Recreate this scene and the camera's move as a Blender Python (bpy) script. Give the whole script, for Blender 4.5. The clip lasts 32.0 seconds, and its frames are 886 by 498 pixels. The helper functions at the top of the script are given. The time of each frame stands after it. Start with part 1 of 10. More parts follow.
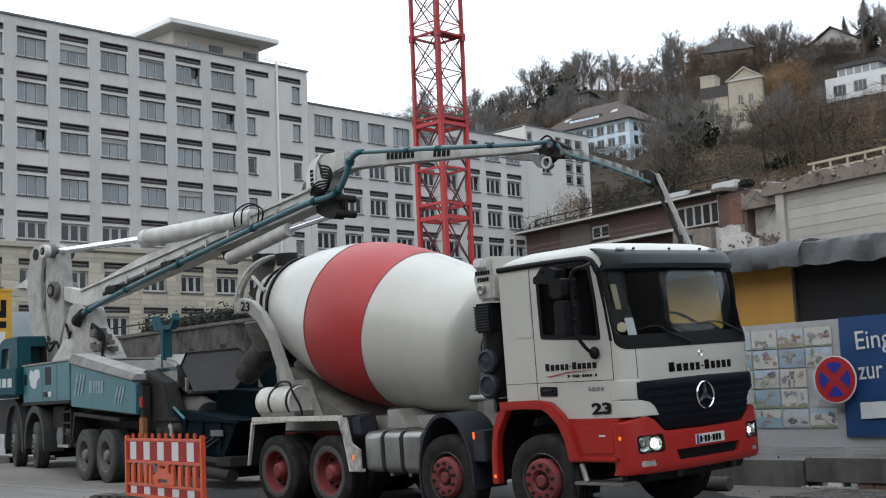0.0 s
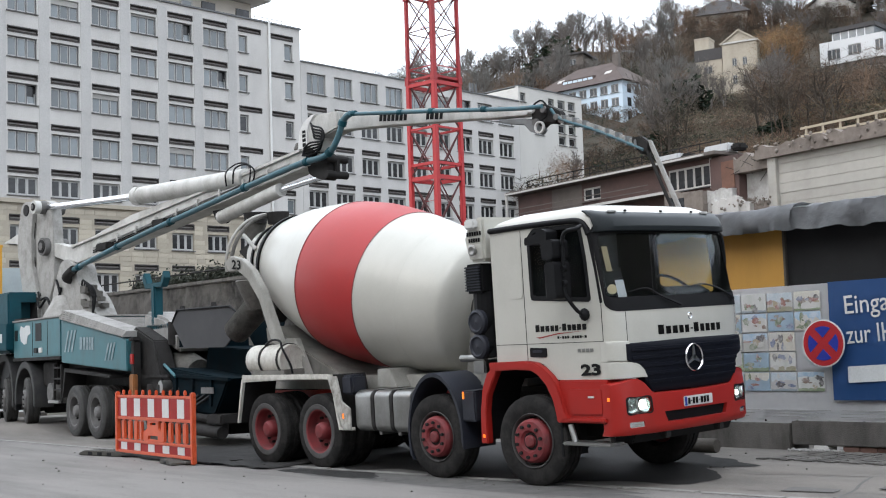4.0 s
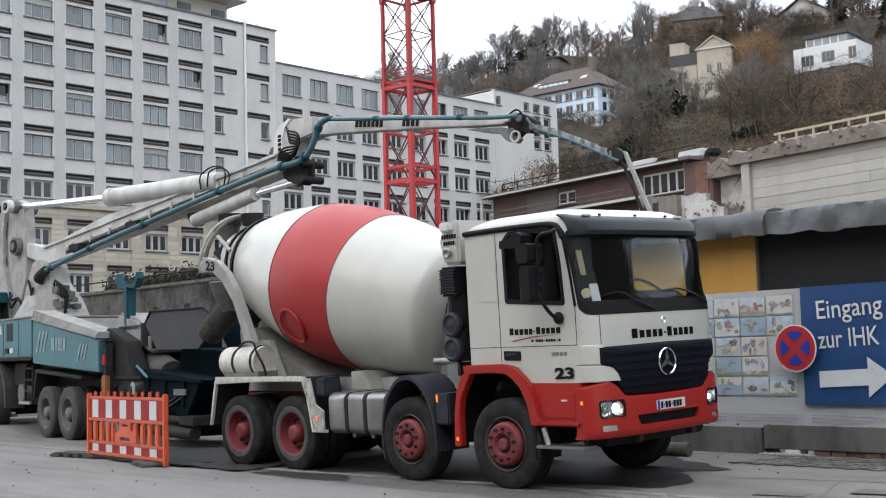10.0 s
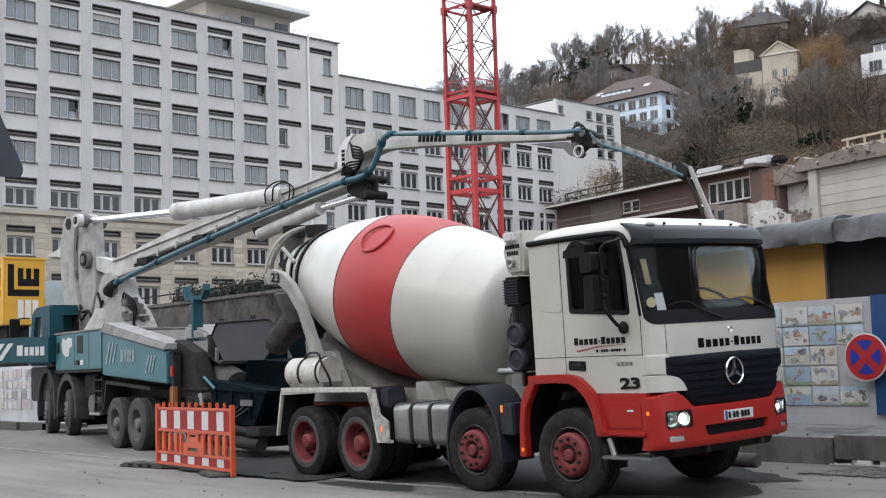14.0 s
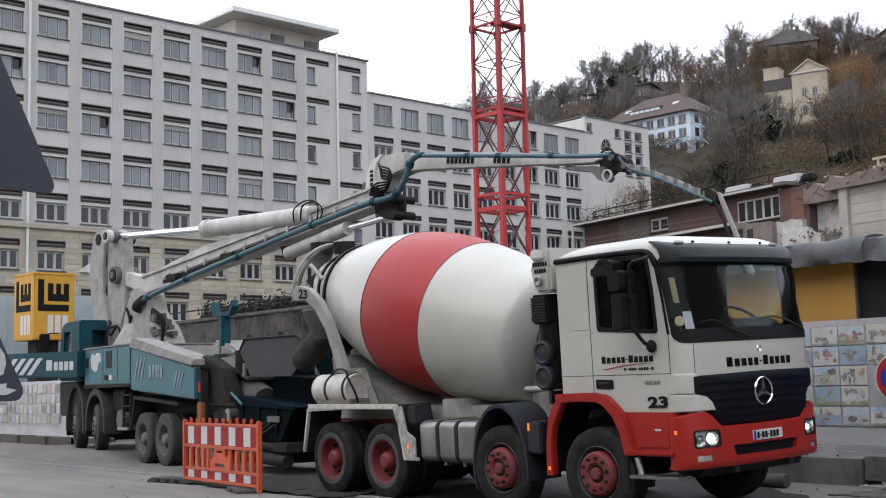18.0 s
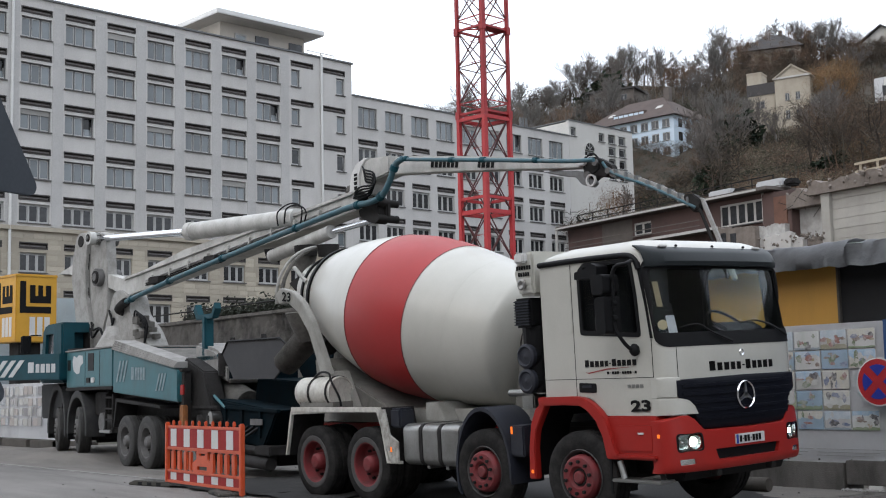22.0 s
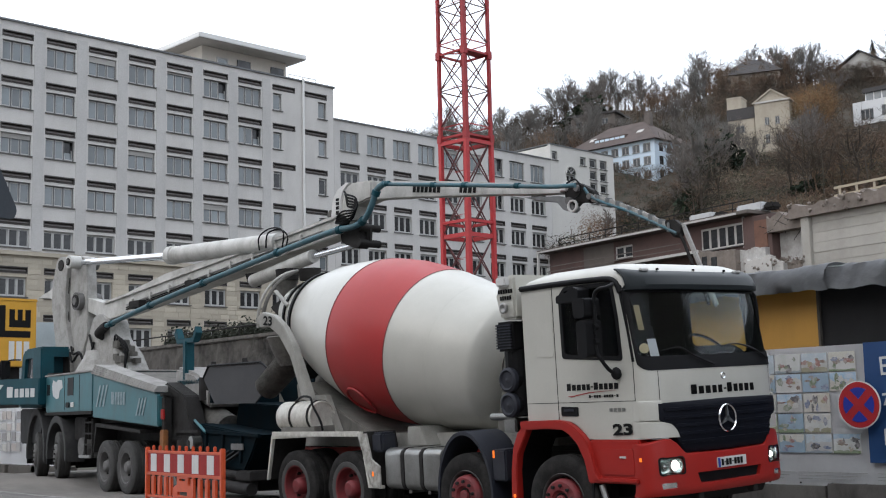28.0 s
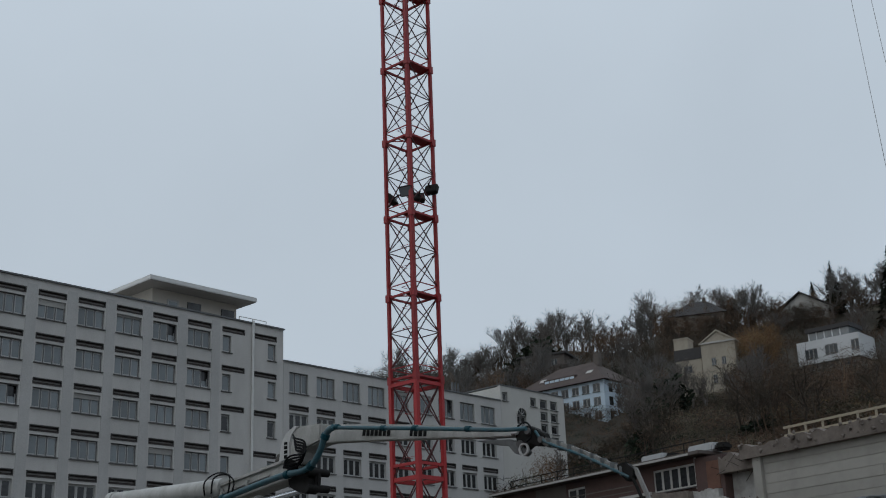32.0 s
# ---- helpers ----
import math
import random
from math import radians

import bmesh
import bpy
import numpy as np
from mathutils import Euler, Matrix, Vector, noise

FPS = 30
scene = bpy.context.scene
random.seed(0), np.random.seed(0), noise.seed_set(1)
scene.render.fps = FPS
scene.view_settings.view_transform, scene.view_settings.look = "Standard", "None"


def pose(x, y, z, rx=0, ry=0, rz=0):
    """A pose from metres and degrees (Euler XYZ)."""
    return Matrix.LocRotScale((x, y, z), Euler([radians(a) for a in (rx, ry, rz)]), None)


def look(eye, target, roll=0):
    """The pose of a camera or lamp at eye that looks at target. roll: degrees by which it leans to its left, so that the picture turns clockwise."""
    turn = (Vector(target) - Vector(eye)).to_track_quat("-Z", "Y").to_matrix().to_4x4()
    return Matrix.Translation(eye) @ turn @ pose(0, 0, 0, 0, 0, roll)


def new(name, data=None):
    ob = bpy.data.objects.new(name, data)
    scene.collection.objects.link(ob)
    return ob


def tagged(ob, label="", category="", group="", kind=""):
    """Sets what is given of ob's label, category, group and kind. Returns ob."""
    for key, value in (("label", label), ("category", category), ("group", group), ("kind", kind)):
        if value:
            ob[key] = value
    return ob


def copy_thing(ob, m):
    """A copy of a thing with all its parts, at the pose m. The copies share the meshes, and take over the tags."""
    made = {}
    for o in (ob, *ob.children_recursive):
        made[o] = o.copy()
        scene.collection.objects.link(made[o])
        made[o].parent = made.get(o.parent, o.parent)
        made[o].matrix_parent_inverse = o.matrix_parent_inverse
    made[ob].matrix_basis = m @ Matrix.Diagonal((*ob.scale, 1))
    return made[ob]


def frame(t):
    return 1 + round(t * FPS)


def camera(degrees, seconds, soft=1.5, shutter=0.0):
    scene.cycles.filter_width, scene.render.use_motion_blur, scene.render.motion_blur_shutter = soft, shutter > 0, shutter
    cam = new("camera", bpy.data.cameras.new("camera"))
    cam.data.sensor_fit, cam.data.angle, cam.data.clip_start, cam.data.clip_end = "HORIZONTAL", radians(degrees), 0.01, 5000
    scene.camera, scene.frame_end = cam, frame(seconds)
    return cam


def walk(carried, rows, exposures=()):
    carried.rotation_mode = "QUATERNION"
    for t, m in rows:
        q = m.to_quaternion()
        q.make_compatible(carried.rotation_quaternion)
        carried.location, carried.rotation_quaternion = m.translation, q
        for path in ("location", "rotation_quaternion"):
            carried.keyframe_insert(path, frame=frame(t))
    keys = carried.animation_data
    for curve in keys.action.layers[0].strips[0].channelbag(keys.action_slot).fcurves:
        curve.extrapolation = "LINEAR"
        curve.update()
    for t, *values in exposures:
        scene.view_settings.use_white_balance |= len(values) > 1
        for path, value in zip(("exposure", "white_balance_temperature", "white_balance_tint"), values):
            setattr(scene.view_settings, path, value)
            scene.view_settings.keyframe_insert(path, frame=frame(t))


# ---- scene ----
cam = camera(39.228, 32.0, soft=1.1)
EYE = Vector((10.294, -10.211, 1.576))
# seconds, heading from +y, elevation, roll in degrees
PATH = [
    (0.0, -49.27, 6.60, -2.47), (0.5, -49.30, 6.14, -2.53), (1.0, -49.34, 5.51, -2.55),
    (1.5, -49.37, 4.99, -2.56), (2.0, -49.36, 4.66, -2.47), (2.5, -49.35, 4.57, -2.40),
    (3.0, -49.26, 4.61, -2.30), (3.5, -49.10, 4.69, -2.08), (5.5, -48.60, 4.85, -1.60),
    (6.0, -48.50, 4.85, -1.58), (6.5, -48.42, 4.84, -1.58), (7.0, -48.32, 4.83, -1.58),
    (7.5, -48.24, 4.84, -1.62), (8.0, -48.16, 4.85, -1.67), (8.5, -48.07, 4.85, -1.68),
    (9.0, -47.99, 4.86, -1.65), (9.5, -47.89, 4.86, -1.62), (10.0, -47.77, 4.85, -1.59),
    (10.5, -47.69, 4.86, -1.62), (11.0, -47.69, 4.86, -1.62), (11.5, -47.77, 4.92, -1.62),
    (12.0, -48.02, 5.01, -1.62), (12.5, -48.44, 5.13, -1.61), (13.0, -49.08, 5.24, -1.66),
    (13.5, -49.84, 5.33, -1.69), (14.0, -50.69, 5.41, -1.77), (14.5, -51.47, 5.47, -1.83),
    (16.5, -52.29, 5.86, -1.57), (17.0, -52.17, 5.99, -1.48), (17.5, -52.06, 6.11, -1.44),
    (18.0, -51.94, 6.24, -1.37), (18.5, -51.83, 6.33, -1.28), (19.0, -51.70, 6.41, -1.24),
    (19.5, -51.59, 6.46, -1.18), (20.0, -51.49, 6.47, -1.14), (20.5, -51.43, 6.48, -1.15),
    (21.0, -51.34, 6.45, -1.16), (21.5, -51.27, 6.42, -1.21), (22.0, -51.19, 6.37, -1.25),
    (22.5, -51.12, 6.33, -1.26), (23.0, -51.06, 6.30, -1.33), (23.5, -51.01, 6.27, -1.36),
    (24.0, -51.00, 6.24, -1.34), (24.5, -51.01, 6.25, -1.37), (26.5, -51.02, 6.66, -1.36),
    (27.0, -50.93, 6.86, -1.35), (27.5, -50.64, 7.13, -1.37), (28.0, -50.32, 7.44, -1.38),
    (28.5, -50.03, 7.97, -1.42), (29.0, -49.70, 8.88, -1.46), (29.5, -49.37, 10.02, -1.47),
    (30.0, -49.04, 11.55, -1.52), (30.5, -48.69, 13.05, -1.58), (31.0, -48.32, 14.74, -1.77),
    (31.5, -47.98, 16.42, -1.91), (32.0, -47.62, 18.45, -2.18),
]

def aim(heading, elevation, roll):
    a, e = radians(heading), radians(elevation)
    way = Vector((math.sin(a) * math.cos(e), math.cos(a) * math.cos(e), math.sin(e)))
    return look(EYE, EYE + way * 10, roll)


walk(cam, [(t, aim(h, e, r)) for t, h, e, r in PATH],
     [(0.0, 0.30, 6280, 10), (1.0, 0.42, 6320, 11), (2.0, 0.66, 6350, 11), (3.0, 0.77, 6350, 12), (6.0, 0.77, 6350, 12), (8.0, 0.74, 6350, 12), (13.0, 0.71, 6380, 13), (17.0, 0.54, 6450, 15), (20.0, 0.29, 6370, 14), (24.0, 0.31, 6365, 13), (28.0, 0.32, 6360, 13), (29.5, -0.23, 6200, 10), (31.0, -0.88, 6100, 9), (32.0, -1.16, 6080, 8)])

# ---- light: overcast winter day ----
world = bpy.data.worlds.new("world")
scene.world = world
world.use_nodes = True
wn, wl = world.node_tree.nodes, world.node_tree.links
wn.clear()
sky = wn.new("ShaderNodeTexSky")
sky.sky_type, sky.sun_disc = "NISHITA", False
sky.sun_elevation, sky.sun_rotation = radians(28), radians(200)
sky.air_density, sky.dust_density, sky.ozone_density = 1.0, 4.0, 1.0
veil = wn.new("ShaderNodeMix")
veil.data_type = "RGBA"
veil.inputs["Factor"].default_value = 0.86
veil.inputs["B"].default_value = (7.6, 8.2, 8.7, 1)
bg = wn.new("ShaderNodeBackground")
bg.inputs["Strength"].default_value = 0.138
wout = wn.new("ShaderNodeOutputWorld")
wl.new(sky.outputs["Color"], veil.inputs["A"])
clouds = wn.new("ShaderNodeTexNoise")
clouds.inputs["Scale"].default_value, clouds.inputs["Detail"].default_value = 2.2, 5
level = wn.new("ShaderNodeMapRange")
level.inputs["From Min"].default_value, level.inputs["From Max"].default_value = 0.3, 0.7
level.inputs["To Min"].default_value, level.inputs["To Max"].default_value = 0.94, 1.05
shade = wn.new("ShaderNodeHueSaturation")
where = wn.new("ShaderNodeTexCoord")
wl.new(where.outputs["Generated"], clouds.inputs["Vector"])
wl.new(clouds.outputs["Fac"], level.inputs["Value"])
# an overcast sky grows brighter towards the zenith
split = wn.new("ShaderNodeSeparateXYZ")
wl.new(where.outputs["Generated"], split.inputs["Vector"])
zenith = wn.new("ShaderNodeMapRange")
zenith.interpolation_type = "SMOOTHSTEP"
zenith.inputs["From Min"].default_value, zenith.inputs["From Max"].default_value = 0.35, 1.0
zenith.inputs["To Min"].default_value, zenith.inputs["To Max"].default_value = 1.0, 1.45
wl.new(split.outputs["Z"], zenith.inputs["Value"])
# and towards the thin cloud over the hill
glow_side = wn.new("ShaderNodeVectorMath")
glow_side.operation = "DOT_PRODUCT"
glow_side.inputs[1].default_value = (-0.743, 0.669, 0.0)
wl.new(where.outputs["Generated"], glow_side.inputs[0])
thin = wn.new("ShaderNodeMapRange")
thin.interpolation_type = "SMOOTHSTEP"
thin.inputs["From Min"].default_value, thin.inputs["From Max"].default_value = -0.6, 0.9
thin.inputs["To Min"].default_value, thin.inputs["To Max"].default_value = 0.94, 1.22
wl.new(glow_side.outputs["Value"], thin.inputs["Value"])
bright = wn.new("ShaderNodeMath")
bright.operation = "MULTIPLY"
wl.new(zenith.outputs["Result"], bright.inputs[0])
wl.new(thin.outputs["Result"], bright.inputs[1])
lift = wn.new("ShaderNodeMath")
lift.operation = "MULTIPLY"
wl.new(level.outputs["Result"], lift.inputs[0])
wl.new(bright.outputs["Value"], lift.inputs[1])
wl.new(lift.outputs["Value"], shade.inputs["Value"])
wl.new(veil.outputs["Result"], shade.inputs["Color"])
wl.new(shade.outputs["Color"], bg.inputs["Color"])
wl.new(bg.outputs["Background"], wout.inputs["Surface"])
sun_data = bpy.data.lights.new("sun", "SUN")
sun_data.energy, sun_data.angle, sun_data.color = 0.5, radians(30), (1.0, 0.97, 0.93)
sun = new("sun", sun_data)
sun.matrix_world = look((0, 0, 60), Vector((0, 0, 60)) + Vector((-0.35, 0.55, -0.75)))

# ---- materials ----


def mat(name, color, rough=0.6, metal=0.0, dirt=None, scale=3.0, amount=0.25, bump=0.0, fine=60.0, coat=0.0,
        spec=0.5, vary=0.0, streak=0.0, drawn=(1, 1, 1), grainy=0.22):
    """Painted or raw surface: colour, stains at two scales, fine relief. dirt: colour of the stains;
    streak: how much the stains are drawn out downwards; vary: change of value from piece to piece."""
    m = bpy.data.materials.new(name)
    m.use_nodes = True
    nt = m.node_tree
    n, l = nt.nodes, nt.links
    b = n["Principled BSDF"]
    b.inputs["Roughness"].default_value = rough
    b.inputs["Metallic"].default_value = metal
    b.inputs["Coat Weight"].default_value = coat
    b.inputs["Specular IOR Level"].default_value = spec
    if dirt is None:
        dirt = tuple(c * 0.6 for c in color)
    tc = n.new("ShaderNodeTexCoord")
    mp = n.new("ShaderNodeMapping")
    mp.inputs["Scale"].default_value = (drawn[0], drawn[1], drawn[2] - 0.85 * streak)
    l.new(tc.outputs["Object"], mp.inputs["Vector"])
    big = n.new("ShaderNodeTexNoise")
    big.inputs["Scale"].default_value, big.inputs["Detail"].default_value = scale, 6
    big.inputs["Roughness"].default_value = 0.65
    l.new(mp.outputs["Vector"], big.inputs["Vector"])
    small = n.new("ShaderNodeTexNoise")
    small.inputs["Scale"].default_value, small.inputs["Detail"].default_value = fine, 3
    l.new(tc.outputs["Object"], small.inputs["Vector"])
    ramp = n.new("ShaderNodeMapRange")
    ramp.inputs["From Min"].default_value, ramp.inputs["From Max"].default_value = 0.42, 0.68
    l.new(big.outputs["Fac"], ramp.inputs["Value"])
    mul = n.new("ShaderNodeMath")
    mul.operation = "MULTIPLY"
    mul.inputs[1].default_value = amount
    l.new(ramp.outputs["Result"], mul.inputs[0])
    mix = n.new("ShaderNodeMix")
    mix.data_type = "RGBA"
    mix.inputs["A"].default_value, mix.inputs["B"].default_value = (*color, 1), (*dirt, 1)
    l.new(mul.outputs["Value"], mix.inputs["Factor"])
    grain = n.new("ShaderNodeMix")
    grain.data_type, grain.blend_type = "RGBA", "OVERLAY"
    grain.inputs["Factor"].default_value = grainy
    l.new(mix.outputs["Result"], grain.inputs["A"])
    l.new(small.outputs["Fac"], grain.inputs["B"])
    last = grain.outputs["Result"]
    if vary:
        info = n.new("ShaderNodeObjectInfo")
        mr = n.new("ShaderNodeMapRange")
        mr.inputs["To Min"].default_value, mr.inputs["To Max"].default_value = 1 - vary, 1 + vary
        l.new(info.outputs["Random"], mr.inputs["Value"])
        hsv = n.new("ShaderNodeHueSaturation")
        l.new(mr.outputs["Result"], hsv.inputs["Value"])
        l.new(last, hsv.inputs["Color"])
        last = hsv.outputs["Color"]
    l.new(last, b.inputs["Base Color"])
    rr = n.new("ShaderNodeMapRange")
    rr.inputs["To Min"].default_value, rr.inputs["To Max"].default_value = max(rough - 0.1, 0.02), min(rough + 0.15, 1)
    l.new(big.outputs["Fac"], rr.inputs["Value"])
    l.new(rr.outputs["Result"], b.inputs["Roughness"])
    if bump:
        bp = n.new("ShaderNodeBump")
        bp.inputs["Strength"].default_value, bp.inputs["Distance"].default_value = min(bump, 1), 0.02
        l.new(small.outputs["Fac"], bp.inputs["Height"])
        l.new(bp.outputs["Normal"], b.inputs["Normal"])
    return m


def glow(name, color, strength):
    m = mat(name, color, 0.3)
    b = m.node_tree.nodes["Principled BSDF"]
    b.inputs["Emission Color"].default_value = (*color, 1)
    b.inputs["Emission Strength"].default_value = strength
    return m


def glass(name, color=(1, 1, 1), rough=0.02):
    m = bpy.data.materials.new(name)
    m.use_nodes = True
    b = m.node_tree.nodes["Principled BSDF"]
    b.inputs["Base Color"].default_value = (*color, 1)
    b.inputs["Roughness"].default_value = rough
    b.inputs["Transmission Weight"].default_value = 1.0
    b.inputs["IOR"].default_value = 1.2
    return m


M_PLASTER = mat("grey_plaster", (0.54, 0.526, 0.507), 0.85, dirt=(0.42, 0.409, 0.395), scale=0.4, amount=0.7, bump=0.2, fine=14, streak=0.75)
M_PLASTER_WING = mat("grey_plaster_wing", (0.515, 0.503, 0.487), 0.85, dirt=(0.385, 0.376, 0.366), scale=0.35, amount=0.7, bump=0.2, fine=14, streak=0.75)
M_PIER = mat("grey_pier_plaster", (0.47, 0.462, 0.451), 0.85, dirt=(0.39, 0.382, 0.373), scale=0.4, amount=0.7, bump=0.2, fine=14, streak=0.75)
M_WHITE_PLASTER = mat("pale_plaster", (0.5304, 0.5187, 0.4914), 0.85, dirt=(0.39, 0.3822, 0.3588), scale=0.2, amount=0.5, bump=0.2, fine=14, streak=0.6)
M_GREY_BEIGE = mat("grey_beige_render", (0.47, 0.435, 0.385), 0.85, dirt=(0.37, 0.345, 0.31), scale=0.5, amount=0.5)
M_SANDSTONE = mat("sandstone", (0.4368, 0.3939, 0.3198), 0.85, dirt=(0.2886, 0.2574, 0.2067), scale=0.5, amount=0.5, bump=0.3, fine=20, vary=0.14)
M_WHITE_TRIM_ROOF = mat("white_roof_edge", (0.68, 0.68, 0.67), 0.7, dirt=(0.5, 0.5, 0.49), scale=0.6, amount=0.4)
M_STREET_WALL = mat("grey_brown_render", (0.24, 0.225, 0.205), 0.9, dirt=(0.17, 0.16, 0.145), scale=0.5, amount=0.5)
M_SILL = mat("dark_sill", (0.1014, 0.0975, 0.0952), 0.7, amount=0.3)
M_LOUVRE = mat("rusty_louvre", (0.0507, 0.0476, 0.046), 0.8, dirt=(0.0858, 0.0718, 0.0647), scale=2.0, amount=0.5)
M_SLAT = mat("grey_louvre_slat", (0.21, 0.20, 0.19), 0.7, dirt=(0.12, 0.1, 0.09), scale=2.0, amount=0.6)
M_WINFRAME = mat("grey_window_frame", (0.117, 0.1186, 0.1209), 0.6, amount=0.2)
M_WINFRAME_PALE = mat("pale_window_frame", (0.4056, 0.4056, 0.3978), 0.6, amount=0.2)
M_PANE = mat("window_pane", (0.15, 0.172, 0.185), 0.05, dirt=(0.26, 0.285, 0.295), scale=0.35, amount=0.6, spec=0.8, vary=0.3)
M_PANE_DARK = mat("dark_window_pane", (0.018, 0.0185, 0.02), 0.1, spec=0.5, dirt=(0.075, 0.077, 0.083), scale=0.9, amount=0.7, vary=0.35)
M_BLIND = mat("roller_blind", (0.312, 0.3042, 0.2886), 0.7, vary=0.15)
M_ROOF_EDGE = mat("zinc_roof_edge", (0.117, 0.1209, 0.1248), 0.5, metal=0.2)
M_PIPE_WHITE = mat("white_downpipe", (0.64, 0.64, 0.62), 0.5, dirt=(0.5, 0.5, 0.48), scale=0.8, amount=0.4)
M_ASPHALT = mat("asphalt", (0.1755, 0.1638, 0.1521), 0.92, dirt=(0.0897, 0.0842, 0.078), scale=0.9, amount=0.9, drawn=(0.16, 1, 1), bump=0.5, fine=55)
M_DARK = mat("black_plastic", (0.0086, 0.0086, 0.0094), 0.5, dirt=(0.015, 0.015, 0.0155), scale=3, amount=0.4, spec=0.12)
M_RUBBER = mat("tyre_rubber", (0.018, 0.0172, 0.0168), 0.88, dirt=(0.052, 0.049, 0.046), scale=5, amount=0.55, bump=0.3, spec=0.1)
M_CREAM = mat("cream_paint", (0.455, 0.445, 0.40), 0.32, dirt=(0.312, 0.2964, 0.2574), scale=1.2, amount=0.3, coat=0.3, streak=0.5, grainy=0.05)
M_RED = mat("red_paint", (0.31, 0.0165, 0.012), 0.42, dirt=(0.20, 0.02, 0.016), scale=1.5, amount=0.35, coat=0.08, spec=0.25, grainy=0.05)
M_DRUM_RED = mat("drum_red_paint", (0.335, 0.02, 0.02), 0.42, dirt=(0.25, 0.026, 0.024), scale=1.0, amount=0.4, coat=0.08, spec=0.3, grainy=0.05)
M_CREAM_DUSTY = mat("dusty_cream_paint", (0.312, 0.3042, 0.2769), 0.6, dirt=(0.1482, 0.1404, 0.1248), scale=3.0, amount=0.6, streak=0.4)
# Grime on cream, darkened further for the shade under the drum.
M_CREAM_GRIMY_SHADED = mat("grimy_shaded_cream_paint", (0.1872, 0.1794, 0.1599), 0.75, dirt=(0.078, 0.0741, 0.0663), scale=2.5, amount=0.8, streak=0.4)
M_TEAL = mat("teal_paint", (0.017, 0.122, 0.145), 0.5, dirt=(0.05, 0.098, 0.107), scale=2.0, amount=0.65, streak=0.5)
M_TEAL_DARK = mat("dark_teal_paint", (0.006, 0.056, 0.074), 0.6, dirt=(0.015, 0.04, 0.048), scale=2.5, amount=0.5, spec=0.2)
M_TEAL_PIPE = mat("teal_pipe_paint", (0.0312, 0.1014, 0.1287), 0.5, dirt=(0.0858, 0.1131, 0.1209), scale=5, amount=0.65)
M_BOOM = mat("dusty_white_boom_paint", (0.47, 0.465, 0.44), 0.5, dirt=(0.2028, 0.1872, 0.1638), scale=2.5, amount=0.6, streak=0.5)
M_STEEL_DIRTY = mat("dirty_steel", (0.0265, 0.025, 0.0242), 0.7, metal=0.0, dirt=(0.0125, 0.0117, 0.0109), scale=4, amount=0.6, bump=0.2, spec=0.12)
M_CONCRETE_CAKED = mat("concrete_caked_steel", (0.118, 0.112, 0.101), 0.9, dirt=(0.045, 0.042, 0.038), scale=4, amount=0.7, bump=0.8, fine=25)
M_CHROME = mat("chrome", (0.75, 0.76, 0.78), 0.08, metal=1.0, dirt=(0.6, 0.6, 0.62))
M_ALU = mat("brushed_aluminium", (0.2964, 0.2964, 0.2847), 0.36, metal=0.85, dirt=(0.156, 0.1482, 0.1404), scale=3, amount=0.5)
# Crane red with the upper mast's backlight painted in as a darker tone.
M_CRANE_BACKLIT = mat("backlit_crane_red", (0.312, 0.0172, 0.0218), 0.5, dirt=(0.1716, 0.0234, 0.0234), scale=1.0, amount=0.5)
M_ORANGE = mat("orange_barrier_plastic", (0.5616, 0.078, 0.0195), 0.45, dirt=(0.39, 0.078, 0.0312), scale=4, amount=0.4)
M_WHITE_FOIL = mat("white_reflective_foil", (0.5616, 0.5538, 0.5382), 0.4, amount=0.15)
M_RED_FOIL = mat("red_reflective_foil", (0.30, 0.012, 0.010), 0.55, spec=0.25)
M_BLACK_INK = mat("black_lettering", (0.007, 0.007, 0.007), 0.7, spec=0.15)
M_WHITE_INK = mat("white_lettering", (0.4836, 0.4992, 0.4992), 0.5)
M_FADED_INK = mat("faded_lettering", (0.22, 0.29, 0.31), 0.6, dirt=(0.07, 0.13, 0.15), scale=5, amount=0.7)
M_RED_INK = mat("red_lettering", (0.2574, 0.0234, 0.0195), 0.5)

# ---- mesh helpers ----


def mesh_of(name, bm, material, smooth=False):
    me = bpy.data.meshes.new(name)
    bm.to_mesh(me)
    bm.free()
    me.materials.append(material)
    if smooth:
        me.polygons.foreach_set("use_smooth", [True] * len(me.polygons))
    return me


def smooth_by_angle(me, degrees=40):
    me.polygons.foreach_set("use_smooth", [True] * len(me.polygons))
    me.set_sharp_from_angle(angle=radians(degrees))


def part(name, bm, material, parent=None, label="", smooth=None):
    """Links a bmesh as one mesh object under a thing or part."""
    me = mesh_of(name, bm, material)
    if smooth:
        smooth_by_angle(me, smooth)
    ob = new(name, me)
    ob.parent = parent
    if label:
        ob["label"] = label
    return ob


def piece(name, me, parent, m=None):
    """One more object on a mesh that already exists."""
    ob = new(name, me)
    ob.parent = parent
    if m is not None:
        ob.matrix_basis = m
    return ob


def thing(name, m=None, label="", category="", group="", kind=""):
    ob = new(name)
    ob.empty_display_size = 0.2
    if m is not None:
        ob.matrix_basis = m
    return tagged(ob, label, category, group, kind)


